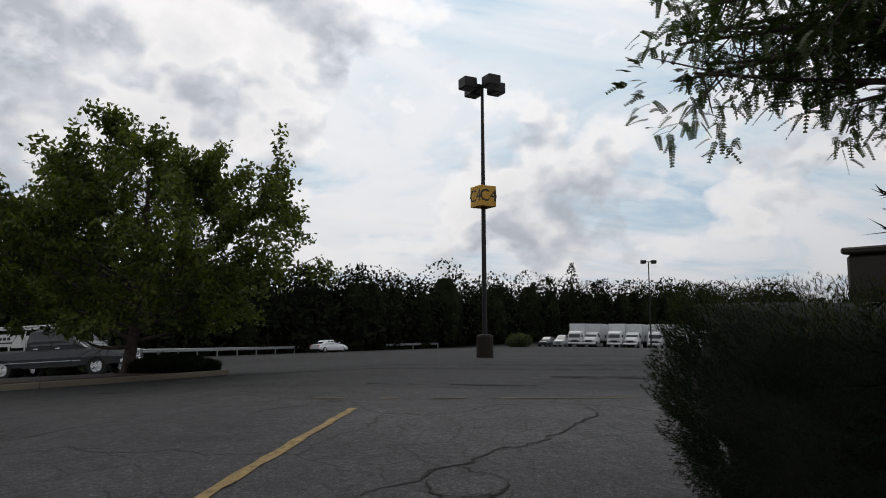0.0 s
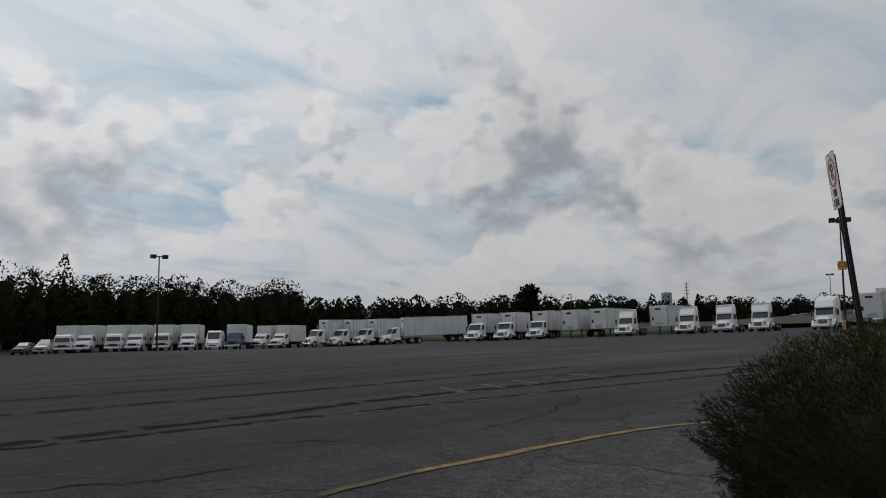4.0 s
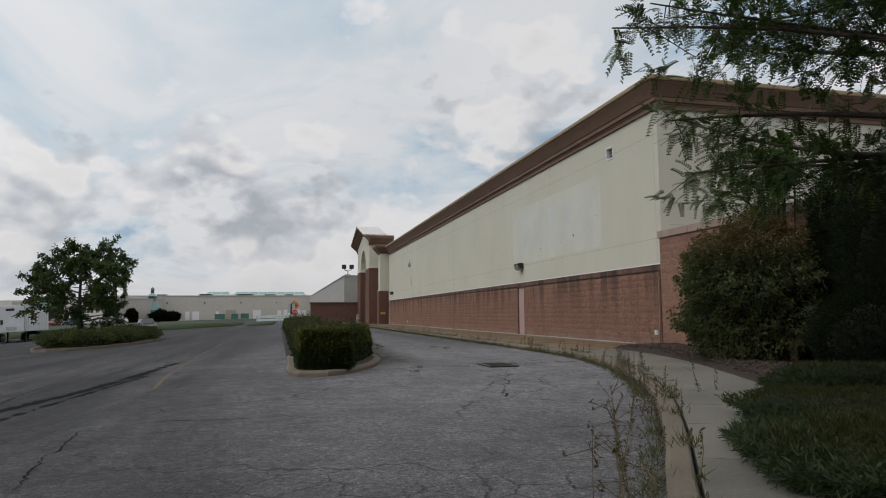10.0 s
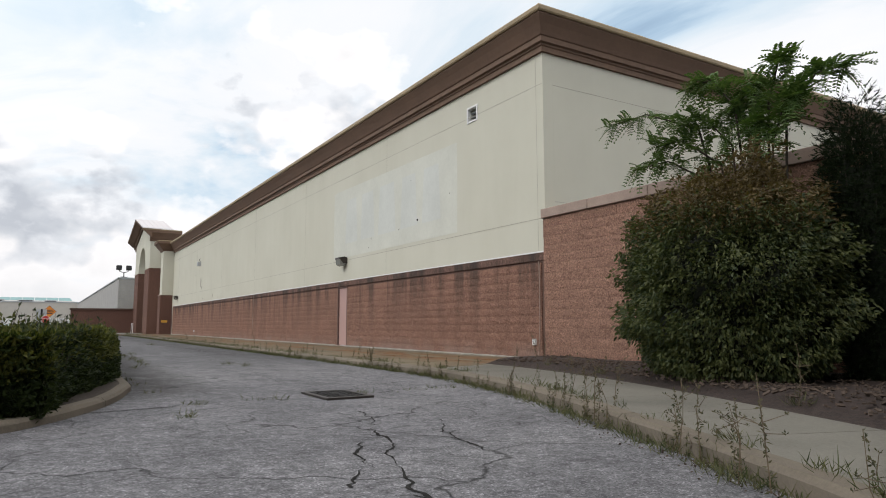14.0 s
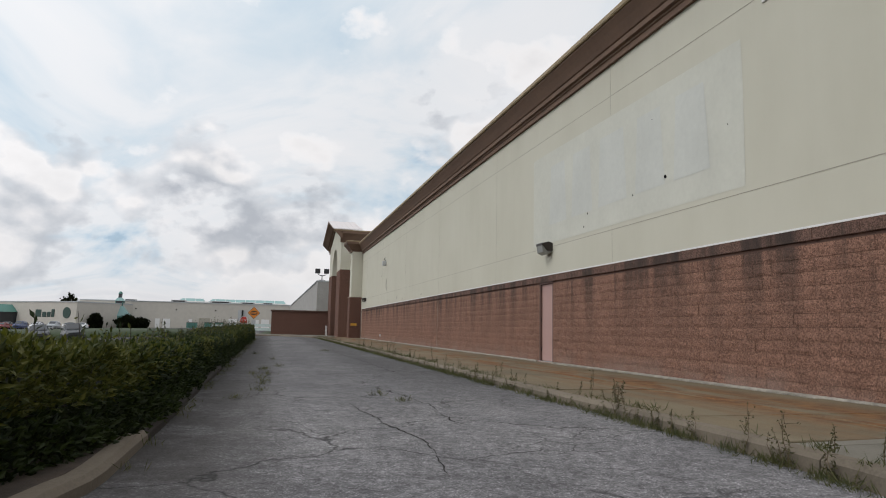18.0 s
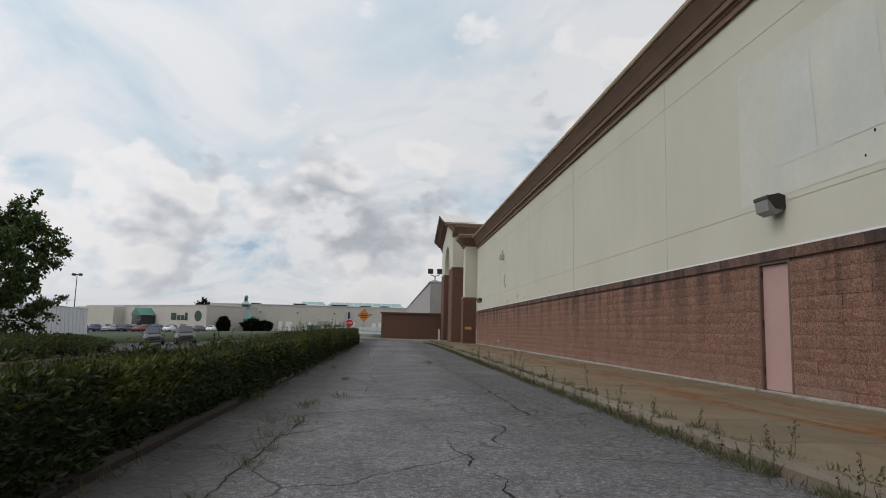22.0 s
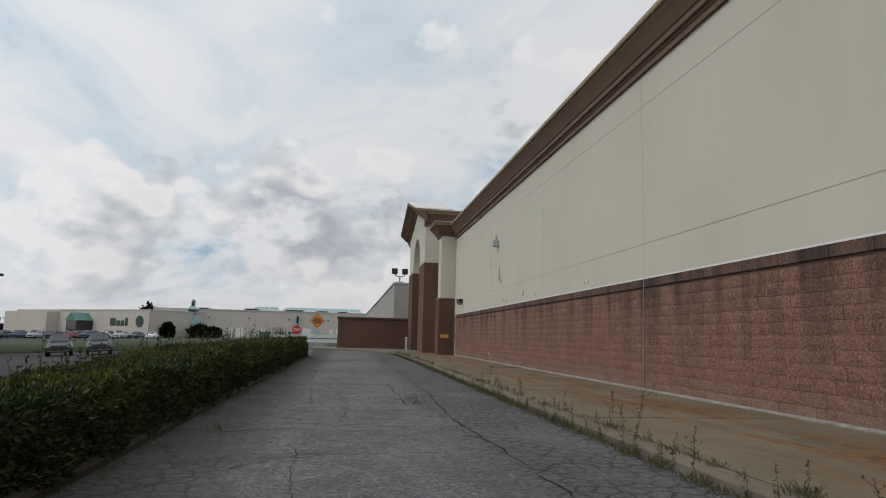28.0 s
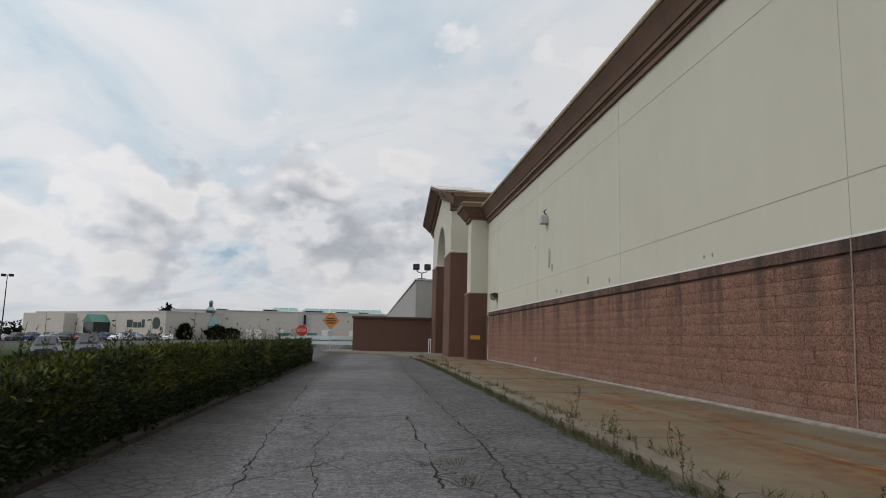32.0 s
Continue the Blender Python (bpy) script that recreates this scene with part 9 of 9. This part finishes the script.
for pts, w, h in [([(-7.6, 23.1), (-7.1, 23.2), (-6.5, 23.45)], 0.035, 0.03), ([(-5.4, 23.4), (-4.8, 23.65)], 0.05, 0.0), ([(-6.8, 26.0), (-5.8, 26.4), (-4.8, 26.9)], 0.04, 0.03), ([(-7.4, 29.4), (-6.0, 30.0), (-4.75, 30.5)], 0.05, 0.02), ([(-6.7, 38.7), (-5.6, 39.0), (-4.75, 39.4)], 0.06, 0.0), ([(-5.42, 26.4), (-5.45, 24.8), (-5.38, 23.2), (-5.45, 21.7)], 0.04, 0.08),
                  ([(-7.0, 21.5), (-7.1, 23.4), (-7.3, 28.0), (-7.5, 35.0)], 0.03, 0.06), ([(-6.5, 19.2), (-6.4, 21.5), (-6.55, 23.5), (-6.4, 26.2)], 0.022, 0.06), ([(-7.9, 4.0), (-7.6, 4.8), (-7.58, 6.3), (-7.45, 9.3)], 0.035, 0.08), ([(-6.9, 12.2), (-6.75, 14.5), (-6.9, 17.0), (-6.8, 18.8)], 0.022, 0.05)]:
    crack(pts, w, 0.06, h)
for pts, w, h in [([(-5.95, 7.4), (-5.7, 5.8), (-5.5, 4.4), (-5.38, 3.5), (-5.42, 3.0), (-5.52, 2.4), (-5.4, 1.6)], 0.04, 0.06), ([(-5.35, 9.0), (-5.25, 8.4), (-5.44, 7.8), (-5.44, 7.2)], 0.035, 0.06), ([(-5.0, 12.4), (-4.4, 11.3), (-4.15, 9.6), (-4.3, 8.4)], 0.03, 0.08),
                  ([(-8.1, -7.8), (-7.7, -7.2), (-7.4, -6.4)], 0.05, 0.1), ([(-7.9, -8.5), (-7.63, -7.6), (-7.2, -6.6), (-6.5, -4.5)], 0.05, 0.1), ([(-6.75, -7.4), (-6.48, -6.3), (-6.1, -5.5)], 0.04, 0.1)]:
    crack(pts, w, 0.1, h)
# the open lot by the bend
for pts, w, h in [([(-13.2, -15.0), (-12.94, -14.1), (-12.43, -13.7), (-12.53, -13.0), (-12.76, -11.9), (-12.94, -10.3), (-13.03, -9.3)], 0.035, 0.08), ([(-12.85, -14.1), (-12.5, -14.4), (-12.1, -14.9)], 0.025, 0.05), ([(-12.43, -13.7), (-12.0, -13.8), (-11.78, -13.7), (-11.77, -13.2)], 0.03, 0.05), ([(-11.76, -14.0), (-11.7, -14.5), (-11.4, -14.9), (-10.7, -15.0)], 0.035, 0.05), ([(-14.0, -9.6), (-13.0, -9.3), (-12.4, -9.05), (-11.7, -9.2), (-10.8, -9.4)], 0.04, 0.04), ([(-9.6, -4.0), (-8.2, -3.6), (-7.0, -2.95)], 0.035, 0.03)]:
    crack(pts, w, 0.08, h)
for pts, w, h in [([(-14.95, -24), (-14.9, -19), (-14.6, -13), (-14.7, -10), (-15.4, -3)], 0.08, 0.03), ([(-15.9, -22), (-16.1, -18.2), (-15.9, -12.4), (-14.5, -4.5)], 0.05, 0.02), ([(-13.4, -21.5), (-12.6, -20.6), (-12.8, -19.2), (-13.6, -17.6), (-14.5, -16.4)], 0.04, 0.08), ([(-12.8, -19.2), (-12.2, -18.2), (-12.4, -16.4)], 0.03, 0.06),
                  ([(-6.4, -25.7), (-7.2, -25.15), (-7.9, -24.75), (-8.4, -24.4), (-9.4, -23.9), (-10.8, -23.9)], 0.05, 0.1), ([(-6.3, -24.75), (-7.1, -24.7), (-7.4, -24.95)], 0.04, 0.1), ([(-7.07, -25.2), (-6.4, -24.95), (-5.6, -25.0)], 0.04, 0.1), ([(-8.2, -28.9), (-8.7, -28.2), (-9.3, -27.4), (-10.6, -26.6)], 0.04, 0.08), ([(-11, -31), (-12.5, -28), (-12.9, -25), (-12.4, -22)], 0.05, 0.06), ([(-18, -32), (-18.6, -27), (-18.4, -21), (-18.9, -14)], 0.07, 0.03), ([(-21, -30), (-21.3, -25), (-20.9, -19)], 0.07, 0.03)]:
    crack(pts, w, 0.12, h)


def storm_drain():
    t = thing("storm_drain", "rusty black cast iron storm drain grate in the road", "drain", pose(-6.1, -2.75, ground_z(-6.1, -2.75) + 0.022) @ Matrix.Scale(0.8, 4))
    rim = Mesh()
    for a, b, c, d in ((-0.42, 0.42, -0.62, -0.52), (-0.42, 0.42, 0.52, 0.62), (-0.42, -0.33, -0.52, 0.52), (0.33, 0.42, -0.52, 0.52)):
        rim.box(a, b, c, d, -0.1, 0.012, 0.006)
    part("rim", rim, BRONZE, t)
    for k in range(17):
        y = -0.5 + k * 0.0625
        part("bar", Mesh().box(-0.33, 0.33, y - 0.012, y + 0.012, -0.03, 0.014), BLACK, t)
    part("spine", Mesh().box(-0.02, 0.02, -0.52, 0.52, -0.04, 0.012), BLACK, t)
    # flat black plate stands in for the shade down the hole
    part("pit", Mesh().box(-0.33, 0.33, -0.52, 0.52, -0.012, -0.006), SIGN_BLACK, t)


storm_drain()
cab = thing("utility_cabinet", "brown steel utility cabinet half hidden by junipers", "cabinet", pose(-6.92, -21.97, 0.05, 0, 0, 44))
part("body", Mesh().box(-0.65, 0.65, -0.35, 0.35, 0, 1.28, 0.02), BRONZE, cab)
part("lid", Mesh().box(-0.67, 0.67, -0.37, 0.37, 1.28, 1.32, 0.01), BRONZE, cab)
